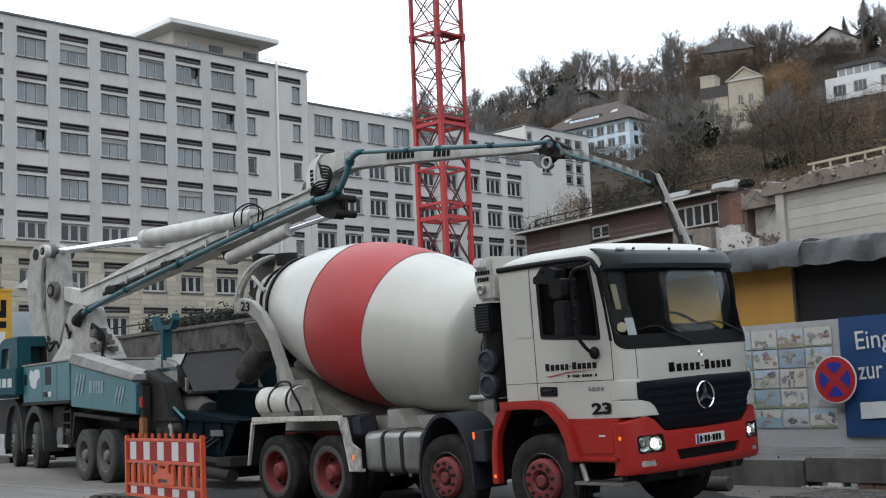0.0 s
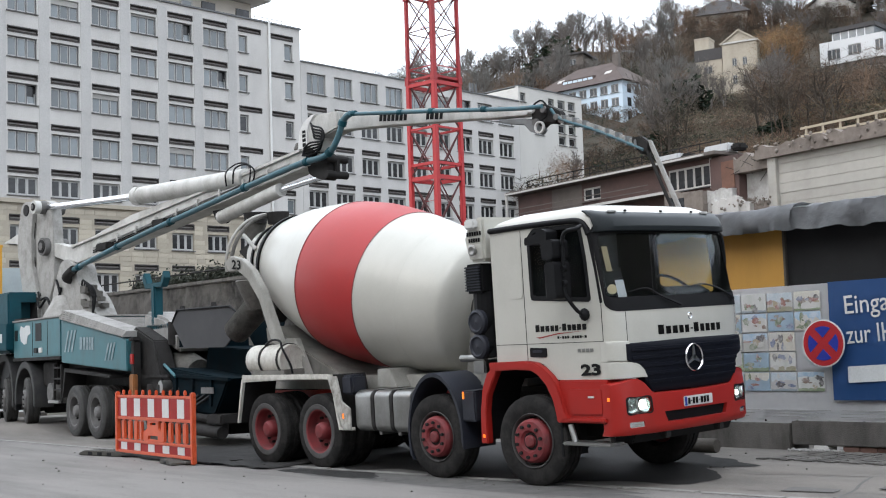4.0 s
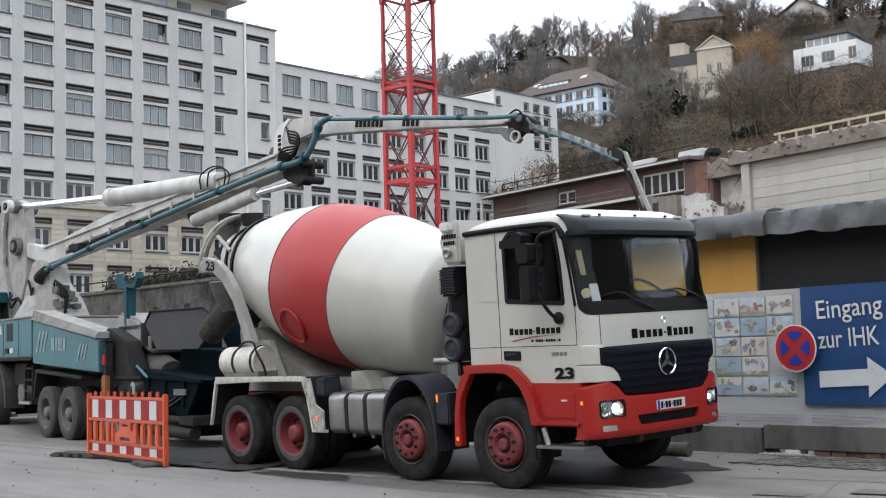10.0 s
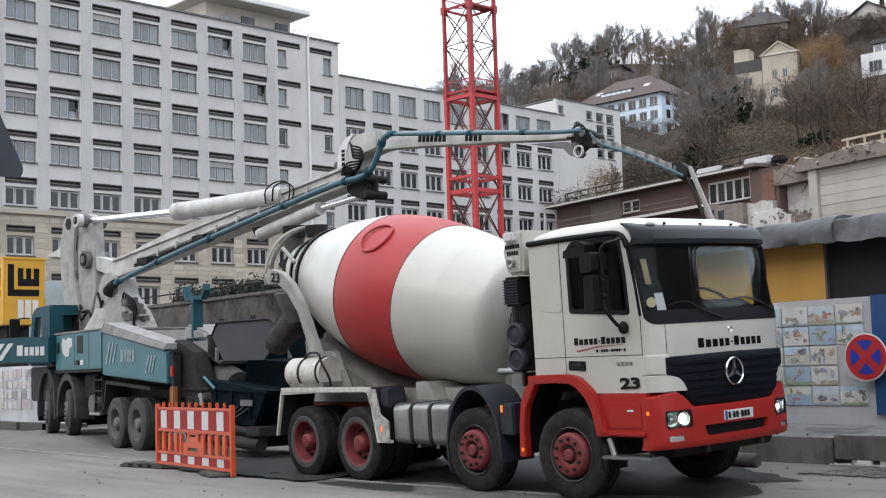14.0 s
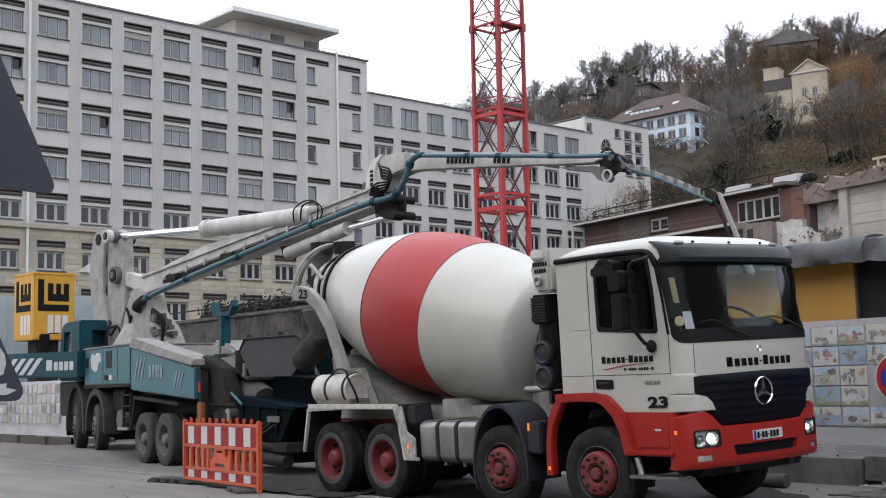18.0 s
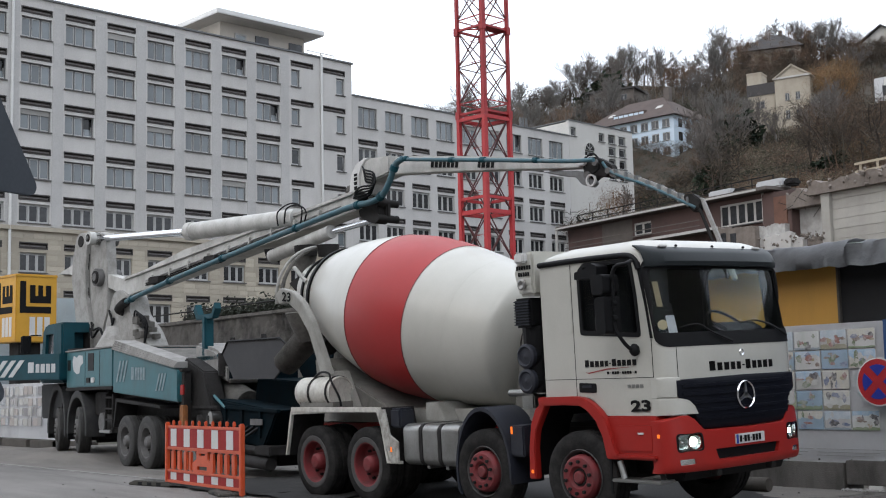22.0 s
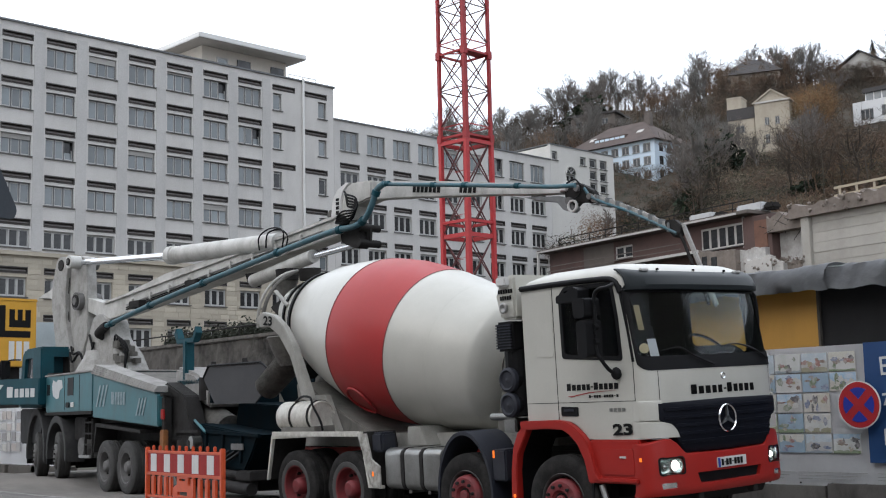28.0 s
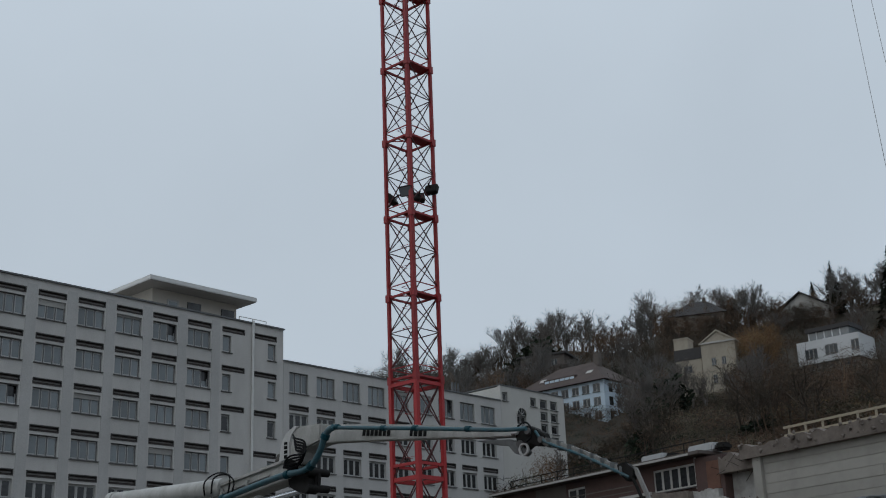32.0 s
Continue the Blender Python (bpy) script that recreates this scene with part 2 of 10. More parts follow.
def add_box(bm, x0, x1, y0, y1, z0, z1, bevel=0.0, m=None):
    r = bmesh.ops.create_cube(bm, size=1.0)
    vs = r["verts"]
    bmesh.ops.scale(bm, vec=(x1 - x0, y1 - y0, z1 - z0), verts=vs)
    bmesh.ops.translate(bm, vec=((x0 + x1) / 2, (y0 + y1) / 2, (z0 + z1) / 2), verts=vs)
    if bevel:
        es = list({e for v in vs for e in v.link_edges})
        r = bmesh.ops.bevel(bm, geom=es, offset=bevel, segments=2, affect="EDGES", clamp_overlap=True)
        vs = list({v for f in r["faces"] for v in f.verts} | {v for v in vs if v.is_valid})
    if m is not None:
        bmesh.ops.transform(bm, matrix=m, verts=vs)
    return vs


def box(x0, x1, y0, y1, z0, z1, bevel=0.0):
    bm = bmesh.new()
    add_box(bm, x0, x1, y0, y1, z0, z1, bevel)
    return bm


def add_tube(bm, a, b, r0, r1=None, seg=12, caps=True):
    """A round bar from a to b."""
    a, b = Vector(a), Vector(b)
    r1 = r0 if r1 is None else r1
    q = (b - a).to_track_quat("Z", "Y").to_matrix().to_4x4()
    m = Matrix.Translation((a + b) / 2) @ q
    r = bmesh.ops.create_cone(bm, cap_ends=caps, segments=seg, radius1=r0, radius2=r1, depth=(b - a).length, matrix=m)
    return r["verts"]


def tube(a, b, r0, r1=None, seg=12):
    bm = bmesh.new()
    add_tube(bm, a, b, r0, r1, seg)
    return bm


def add_path(bm, pts, r, seg=8, closed_ends=True):
    """A bent pipe through points."""
    pts = [Vector(p) for p in pts]
    rings = []
    up = Vector((0, 0, 1))
    for i, p in enumerate(pts):
        d = (pts[min(i + 1, len(pts) - 1)] - pts[max(i - 1, 0)]).normalized()
        s = d.cross(up)
        if s.length < 0.05:
            s = d.cross(Vector((0, 1, 0)))
        s.normalize()
        u = s.cross(d)
        rad = r[i] if isinstance(r, (list, tuple)) else r
        rings.append([bm.verts.new(p + (s * math.cos(2 * math.pi * k / seg) + u * math.sin(2 * math.pi * k / seg)) * rad) for k in range(seg)])
    for a, b in zip(rings, rings[1:]):
        for k in range(seg):
            bm.faces.new((a[k], a[(k + 1) % seg], b[(k + 1) % seg], b[k]))
    if closed_ends:
        bm.faces.new(list(reversed(rings[0])))
        bm.faces.new(rings[-1])


def curve_pts(pts, n=6):
    """Catmull-Rom through points."""
    pts = [Vector(p) for p in pts]
    out = []
    for i in range(len(pts) - 1):
        p0, p1, p2, p3 = pts[max(i - 1, 0)], pts[i], pts[i + 1], pts[min(i + 2, len(pts) - 1)]
        for k in range(n):
            t = k / n
            out.append(0.5 * ((2 * p1) + (p2 - p0) * t + (2 * p0 - 5 * p1 + 4 * p2 - p3) * t * t + (3 * p1 - p0 - 3 * p2 + p3) * t ** 3))
    out.append(pts[-1])
    return out


def pipe(pts, r, seg=8, bend=5):
    bm = bmesh.new()
    add_path(bm, curve_pts(pts, bend) if bend else pts, r, seg)
    return bm


def add_prism(bm, outline, y0, y1, bevel=0.0, m=None):
    """An outline of (x, z) drawn out from y0 to y1."""
    a = [bm.verts.new((x, y0, z)) for x, z in outline]
    b = [bm.verts.new((x, y1, z)) for x, z in outline]
    n = len(a)
    fs = [bm.faces.new(a), bm.faces.new(list(reversed(b)))]
    for k in range(n):
        fs.append(bm.faces.new((a[k], b[k], b[(k + 1) % n], a[(k + 1) % n])))
    bmesh.ops.recalc_face_normals(bm, faces=fs)
    vs = a + b
    if bevel:
        es = list({e for f in fs for e in f.edges})
        r = bmesh.ops.bevel(bm, geom=es, offset=bevel, segments=2, affect="EDGES", clamp_overlap=True)
        vs = list({v for f in r["faces"] for v in f.verts} | {v for v in vs if v.is_valid})
    if m is not None:
        bmesh.ops.transform(bm, matrix=m, verts=vs)
    return vs


def prism(outline, y0, y1, bevel=0.0):
    bm = bmesh.new()
    add_prism(bm, outline, y0, y1, bevel)
    return bm


def lathe(profile, seg=32, axis="Y", closed=False, caps=(True, True)):
    """A profile of (distance along the axis, radius) turned about the axis."""
    bm = bmesh.new()
    rings = []
    for s, r in profile:
        ring = []
        for k in range(seg):
            a = 2 * math.pi * k / seg
            c, d = r * math.cos(a), r * math.sin(a)
            ring.append(bm.verts.new({"X": (s, c, d), "Y": (c, s, d), "Z": (c, d, s)}[axis]))
        rings.append(ring)
    if closed:
        rings.append(rings[0])
    for a, b in zip(rings, rings[1:]):
        for k in range(seg):
            bm.faces.new((a[k], a[(k + 1) % seg], b[(k + 1) % seg], b[k]))
    if not closed:
        for ring, cap in zip((rings[0], rings[-1]), caps):
            if cap:
                bm.faces.new(ring)
    bmesh.ops.recalc_face_normals(bm, faces=bm.faces)
    return bm


def frame_to(origin, ux, uz):
    """A pose whose x axis is ux and whose z axis is near uz; y is away from whoever reads it."""
    ux = Vector(ux).normalized()
    uz = Vector(uz)
    uy = uz.cross(ux).normalized()
    uz = ux.cross(uy)
    m = Matrix((ux, uy, uz)).transposed().to_4x4()
    m.translation = origin
    return m


def lettering(name, text, height, material, parent, m, width=None, bold=0.0, depth=0.004):
    """Raised words in the built-in font; m: x along the words, z up them, y away from the reader."""
    cu = bpy.data.curves.new(name, "FONT")
    cu.body, cu.size, cu.offset, cu.extrude, cu.resolution_u = text, 1.0, bold, 0.0, 3
    tmp = bpy.data.objects.new(name, cu)
    scene.collection.objects.link(tmp)
    bpy.context.view_layer.update()
    me = bpy.data.meshes.new_from_object(tmp.evaluated_get(bpy.context.evaluated_depsgraph_get()))
    bpy.data.objects.remove(tmp)
    bpy.data.curves.remove(cu)
    co = [v.co for v in me.vertices]
    x0, x1 = min(c.x for c in co), max(c.x for c in co)
    y0, y1 = min(c.y for c in co), max(c.y for c in co)
    sy = height / (y1 - y0)
    sx = sy if width is None else width / (x1 - x0)
    me.transform(Matrix(((sx, 0, 0, -x0 * sx), (0, 0, 0, -depth), (0, sy, 0, -y0 * sy), (0, 0, 0, 1))))
    me.materials.clear()
    me.materials.append(material)
    ob = new(name, me)
    ob.parent = parent
    ob.matrix_basis = m
    return ob

# ---- office building: long facade running nearly along +y ----
FAC_AZ = radians(-4.7)
FAC = frame_to((-71.867, 26.526, 0), (math.sin(FAC_AZ), math.cos(FAC_AZ), 0), (0, 0, 1))  # x along, y into the wall, z up


def grid_mesh(name, material, x0, x1, z0, z1, holes, y0, y1):
    """A wall sheet with real openings: holes are (x0, x1, z0, z1)."""
    xs = sorted({round(v, 4) for v in [x0, x1] + [h[0] for h in holes] + [h[1] for h in holes] if x0 <= v <= x1})
    zs = sorted({round(v, 4) for v in [z0, z1] + [h[2] for h in holes] + [h[3] for h in holes] if z0 <= v <= z1})
    solid = {}
    for i in range(len(xs) - 1):
        for k in range(len(zs) - 1):
            cx, cz = (xs[i] + xs[i + 1]) / 2, (zs[k] + zs[k + 1]) / 2
            solid[i, k] = not any(h[0] < cx < h[1] and h[2] < cz < h[3] for h in holes)
    verts, index, faces = [], {}, []

    def v(i, k, y):
        if (i, k, y) not in index:
            index[i, k, y] = len(verts)
            verts.append((xs[i], y, zs[k]))
        return index[i, k, y]
    for (i, k), s in solid.items():
        if not s:
            continue
        faces.append((v(i, k, y0), v(i + 1, k, y0), v(i + 1, k + 1, y0), v(i, k + 1, y0)))
        faces.append((v(i, k, y1), v(i, k + 1, y1), v(i + 1, k + 1, y1), v(i + 1, k, y1)))
        for di, dk, a, b in ((-1, 0, (i, k + 1), (i, k)), (1, 0, (i + 1, k), (i + 1, k + 1)), (0, -1, (i, k), (i + 1, k)), (0, 1, (i + 1, k + 1), (i, k + 1))):
            if not solid.get((i + di, k + dk), False):
                faces.append((v(*a, y0), v(*a, y1), v(*b, y1), v(*b, y0)))
    me = bpy.data.meshes.new(name)
    me.from_pydata(verts, [], faces)
    me.materials.append(material)
    return me


def wall_grid(name, parent, material, x0, x1, z0, z1, holes, depth=0.35, label=""):
    ob = new(name, grid_mesh(name, material, x0, x1, z0, z1, holes, 0.0, depth))
    ob.parent = parent
    if label:
        ob["label"] = label
    return ob


WIN_CACHE = {}


def window(parent, x, z, w, h, panes=3, blind=0.0, frame_mat=None, pane_mat=None, tilt=None, y=0.2):
    """A window in its opening: frame with mullions, panes, sill; blind: part of the height that is covered."""
    frame_mat = frame_mat or M_WINFRAME
    pane_mat = pane_mat or M_PANE
    key = (round(w, 2), round(h, 2), panes, frame_mat.name, pane_mat.name)
    if key not in WIN_CACHE:
        t = 0.07
        pane_w = (w - t * (panes + 1)) / panes
        gaps = [(t + i * (pane_w + t), t + i * (pane_w + t) + pane_w, t, h - t) for i in range(panes)]
        fr = grid_mesh("window_frame", frame_mat, 0, w, 0, h, gaps, -0.05, 0.05)
        pw = (w - t * (panes + 1)) / panes + t * 0.5
        pm = mesh_of("pane", box(-pw / 2, pw / 2, 0, 0.02, t * 0.6, h - t * 0.6), pane_mat)
        # sash: the inner pale rim of each casement
        s, hw = 0.075, pw / 2
        sm = grid_mesh("sash", M_WINFRAME_PALE if frame_mat is M_WINFRAME else frame_mat, -hw, hw, t, h - t, [(-hw + s, hw - s, t + s, h - t - s)], -0.02, 0.0)
        bm = bmesh.new()
        add_box(bm, -0.09, w + 0.09, -0.30, 0.05, -0.07, 0.0)
        sill = mesh_of("window_sill", bm, M_SILL)
        WIN_CACHE[key] = (fr, pm, sm, sill)
    fr, pm, sm, sill = WIN_CACHE[key]
    wob = piece("window", fr, parent, Matrix.Translation((x, y, z)))
    piece("window_sill", sill, wob)
    for i in range(panes):
        cx = (i + 0.5) * w / panes
        ang = radians(-14) if tilt == i else 0.0
        m = Matrix.Translation((cx, 0.0, 0)) @ Matrix.Rotation(ang, 4, "X")
        piece("pane", pm, wob, m)
        piece("sash", sm, wob, m @ Matrix.Translation((0, -0.03 if tilt == i else -0.004, 0)))
    if blind:
        part("roller_blind", box(0.05, w - 0.05, -0.10, -0.055, h * (1 - blind), h - 0.02), M_BLIND, wob)
    return wob


def slot(parent, x, z, w, y=0.16):
    """The louvred shutter slot above a window."""
    key = ("slot", round(w, 2))
    if key not in WIN_CACHE:
        me = grid_mesh("shutter_slot", M_LOUVRE, -0.04, w + 0.04, -0.035, 0.42, [(0.03, w - 0.03, 0.05, 0.34)], -0.19, 0.06)
        back = mesh_of("slot_back", box(0.0, w, 0.03, 0.05, 0.0, 0.38), M_LOUVRE)
        slat = mesh_of("slat", prism([(0.0, 0.15), (0.06, 0.13), (0.06, 0.22), (0.0, 0.24)], 0.03, w - 0.03), M_SLAT)
        slat.transform(Matrix(((0, 1, 0, 0), (-1, 0, 0, 0.0), (0, 0, 1, 0), (0, 0, 0, 1))))
        WIN_CACHE[key] = (me, back, slat)
    me, back, slat = WIN_CACHE[key]
    ob = piece("shutter_slot", me, parent, Matrix.Translation((x, y, z)))
    piece("slot_back", back, ob)
    piece("slat", slat, ob)
    return ob


def office_block():
    b = thing("office_building", FAC, "long grey plastered office building with rows of triple windows", "building")
    rng = random.Random(3)
    # main block: 13 columns of triple windows, two narrow ones at its end
    rows_up = [25.88, 22.69, 19.47, 16.17]
    cols = [-0.87 + 3.2 * k for k in range(-7, 5)]
    holes, wins, slots = [], [], []
    for z in rows_up:
        for x in cols:
            wins.append((x - 0.1, z, 2.17, 1.45, 3))
            slots.append((x - 0.1, z + 1.71, 2.17))
        wins.append((15.18, z, 0.85, 1.40, 1))
        slots.append((15.16, z + 1.69, 2.17))
        wins.append((19.77, z - 0.05, 0.85, 1.42, 1))
        slots.append((18.40, z + 1.63, 2.24))
    z = 13.16
    for x in cols:
        wins.append((x - 0.1, z, 2.17, 1.30, -3))
        slots.append((x - 0.1, z + 1.55, 2.17))
    for x in (15.16, 19.77):
        wins.append((x, z, 0.85, 1.28, 1))
        slots.append((x - (1.37 if x > 17 else 0), z + 1.55, 2.2))
    for x, z, w, h, n in wins:
        holes.append((x, x + w, z, z + h))
    for x, z, w in slots:
        holes.append((x, x + w, z, z + 0.40))
    wall_grid("wall", b, M_PLASTER, -26.0, 21.4, 12.9, 28.65, holes, 0.35, "weathered grey plaster wall")
    for x, z, w, h, n in wins:
        dark = n == 1 and abs(z - 19.47) < 0.1
        blind = 0.0
        if n > 0 and rng.random() < 0.22:
            blind = rng.choice((0.12, 0.25, 0.3))
        pale = n < 0
        t = None
        if n == 3 and rng.random() < 0.10:
            t = 2
        window(b, x, z, w, h, abs(n), blind, M_WINFRAME_PALE if pale else None, M_PANE_DARK if (dark or pale) else None, t)
    for x, z, w in slots:
        slot(b, x, z, w)
    # Dark sheet stands in for the dimness of the rooms behind.
    part("recess_backing", box(-26, 21.3, 0.36, 0.40, 13, 28.5), M_PANE_DARK, b, "dark sheet in place of the unlit rooms behind the windows")
    # block body, roof, parapet edge
    part("block_body", box(-26, 21.38, 0.5, 16, 0.5, 28.45), M_PLASTER, b)
    part("parapet", box(-26, 21.5, -0.12, 0.45, 28.65, 28.78), M_ROOF_EDGE, b, "thin zinc roof edge")
    part("side_wall", box(21.1, 21.4, 0.351, 16, 12.9, 28.65), M_PLASTER, b)
    # flat pilasters between the window columns
    for k in range(-7, 6):
        x = -0.87 + 3.2 * k - 0.1 - 0.915
        part("pilaster", box(x, x + 0.8, -0.022, 0.02, 12.95, 28.3, 0.01), M_PIER, b)
    # ledge between plaster and sandstone
    part("ledge", box(-26, 21.4, -0.22, 0.3, 12.62, 12.9), M_SANDSTONE, b, "projecting sandstone ledge")
    # sandstone floors
    holes, wins, slots = [], [], []
    for z, h in ((9.84, 1.32), (6.55, 1.45)):
        for x in cols:
            wins.append((x + 0.02, z, 1.9, h, 3))
            slots.append((x, z + h + 0.28, 1.95))
        for x in (15.0, 18.4):
            wins.append((x, z, 1.9, h, 3))
            slots.append((x, z + h + 0.25, 1.95))
    for x, z, w, h, n in wins:
        holes.append((x, x + w, z, z + h))
    for x, z, w in slots:
        holes.append((x, x + w, z, z + 0.40))
    wall_grid("sandstone_wall", b, M_SANDSTONE, -26.0, 21.4, 0.0, 12.62, holes, 0.35, "coursed yellow sandstone wall")
    # The lower floors' unlit rooms are a dark sheet too.
    part("recess_backing", box(-26, 21.3, 0.36, 0.40, 1, 12.5), M_PANE_DARK, b, "dark sheet in place of the unlit rooms behind the windows")
    for x, z, w, h, n in wins:
        window(b, x, z, w, h, 3, 0.0, M_WINFRAME_PALE, M_PANE_DARK)
    for x, z, w in slots:
        slot(b, x, z, w)
    # coursed blocks on the sandstone, proud by a finger
    crng = random.Random(8)
    meshes = [mesh_of("stone_block", box(0, w, -0.025, 0.02, 0, 0.335, 0.012), M_SANDSTONE) for w in (0.75, 0.95, 1.22)]
    widths = (0.75, 0.95, 1.22)
    zc, n = 6.0, 0
    while zc < 12.3 and n < 900:
        x = -12.0 + crng.random()
        while x < 21.0:
            k = crng.randrange(3)
            w = widths[k]
            clash = [h for h in holes if h[0] - 0.02 < x + w and x < h[1] + 0.02 and h[2] - 0.1 < zc + 0.335 and zc < h[3] + 0.02]
            if clash:
                x = min(clash, key=lambda h: h[1])[1] + 0.03 if x > clash[0][0] - w else x + w
                if x <= clash[0][1]:
                    x = clash[0][1] + 0.03
                continue
            if x + w < 21.3:
                piece("stone_block", meshes[k], b, Matrix.Translation((x, 0, zc)))
                n += 1
            x += w + 0.02
        zc += 0.36
    # downpipes
    for x in (18.15, -8.02):
        bm = bmesh.new()
        add_tube(bm, (x, -0.12, 0.5), (x, -0.12, 28.9), 0.105, seg=8)
        for zz in range(2, 28, 3):
            add_box(bm, x - 0.10, x + 0.10, -0.22, 0.0, zz, zz + 0.06)
        part("downpipe", bm, M_PIPE_WHITE, b, "white downpipe")
    # set-back roof storey with a broad flat roof
    bm = box(10.8, 19.2, 3.6, 12, 28.5, 31.20)
    part("roof_storey", bm, M_GREY_BEIGE, b, "set-back roof storey in beige render")
    bm = bmesh.new()
    add_box(bm, 9.4, 20.0, 1.8, 13, 31.26, 31.64, 0.03)
    part("roof_slab", bm, M_WHITE_TRIM_ROOF, b, "overhanging pale flat roof slab")
    # Soffit in a darker render, to paint the shade below the slab.
    part("soffit", box(9.48, 19.92, 1.88, 12.9, 31.20, 31.255), M_STREET_WALL, b, "underside of the roof slab with its shade painted in grey")
    for x in (12.2,):
        window(b, x, 29.2, 1.1, 1.3, 1, 0, M_WINFRAME_PALE, y=3.55)
    for x in (14.2, 17.6):
        part("vent_opening", box(x, x + 1.3, 3.5, 3.62, 29.9, 30.6), M_PANE_DARK, b)
    bm = bmesh.new()
    for zz in (29.3, 29.75):
        add_box(bm, 18.3, 21.2, 2.0, 2.05, zz, zz + 0.05)
    for x in (18.3, 19.7, 21.15):
        add_box(bm, x, x + 0.05, 2.0, 2.05, 28.5, 29.8)
    part("roof_railing", bm, M_WHITE_PLASTER, b)
    return b


def office_wing():
    b = thing("office_wing", FAC, "lower grey office wing with evenly spaced windows", "building")
    cols = [22.08 + 2.99 * k for k in range(9)]
    holes, wins, slots = [], [], []
    for ri, z in enumerate((23.45, 20.25, 17.05, 13.85, 10.65, 7.45)):
        for x in cols:
            wins.append((x, z, 2.04, 1.75 if ri == 0 else 1.5, 3, ri))
            if ri:
                slots.append((x, z + 1.76, 2.04))
    for x, z, w, h, n, r in wins:
        holes.append((x, x + w, z, z + h))
    for x, z, w in slots:
        holes.append((x, x + w, z, z + 0.40))
    wall_grid("wall", b, M_PLASTER_WING, 21.42, 49.0, 0.0, 26.0, holes, 0.35, "pale grey plaster wall")
    rng = random.Random(5)
    for x, z, w, h, n, r in wins:
        window(b, x, z, w, h, 3, rng.choice((0, 0, 0, 0.2)) if r == 0 else 0.0, M_WINFRAME if r == 0 else M_WINFRAME_PALE, None if r < 1 else M_PANE_DARK, 2 if rng.random() < 0.08 else None)
    for x, z, w in slots:
        slot(b, x, z, w)
    # One dark sheet painted for the dim rooms of the wing.
    part("recess_backing", box(21.5, 48.9, 0.36, 0.40, 1, 25.8), M_PANE_DARK, b, "dark sheet in place of the unlit rooms behind the windows")
    part("wing_body", box(21.5, 48.95, 0.5, 15, 0.5, 25.8), M_PLASTER_WING, b)
    part("parapet", box(21.42, 49, -0.1, 0.45, 26.0, 26.12), M_ROOF_EDGE, b, "thin zinc roof edge")
    return b


def end_block():
    b = thing("end_block", FAC, "pale plastered end block with few windows and an arched window", "building")
    wins = [(49.3, 26.1, 0.8, 0.9), (53.62, 26.02, 0.92, 0.92), (51.4, 23.0, 1.4, 1.92)]
    for x in (55.15, 56.82):
        for z in (26.0, 24.74, 23.5, 22.26):
            wins.append((x, z, 1.15, 0.95))
    wall_grid("wall", b, M_WHITE_PLASTER, 49.02, 59.1, 0.0, 27.6, [(x, x + w, z, z + h) for x, z, w, h in wins], 0.35)
    for x, z, w, h in wins:
        window(b, x, z, w, h, 2 if h > 1.5 else 1, 0.0, M_WINFRAME, M_PANE_DARK)
    part("block_body", box(49.05, 59.05, 0.36, 22, 0.5, 27.5), M_WHITE_PLASTER, b)
    part("parapet", box(49.0, 59.15, -0.08, 22, 27.6, 27.7), M_ROOF_EDGE, b)
    fan = [(52.1 + 0.7 * math.cos(radians(a)), 24.96 + 0.7 * math.sin(radians(a))) for a in range(0, 181, 12)]
    rw = part("arch_window", prism(fan, -0.02, 0.02), M_PANE_DARK, b, "half-round window head")
    rim = [(52.1 + 0.86 * math.cos(radians(a)), 24.96 + 0.86 * math.sin(radians(a))) for a in range(0, 181, 12)]
    part("arch_rim", prism(rim + list(reversed(fan)), -0.10, 0.0), M_WHITE_PLASTER, rw)
    for a in (45, 90, 135):
        c = Vector((52.1, -0.03, 24.96))
        part("glazing_bar", tube(c, c + Vector((0.7 * math.cos(radians(a)), 0, 0.7 * math.sin(radians(a)))), 0.03, seg=6), M_WINFRAME_PALE, rw)
    for x in (49.6, 50.0, 50.5):
        part("flue", tube((x, 7, 27.6), (x, 7, 29.2), 0.12, seg=8), M_ROOF_EDGE, b)
    return b


office_block()
office_wing()
end_block()

# ---- ground: street, then the hill behind the site ----


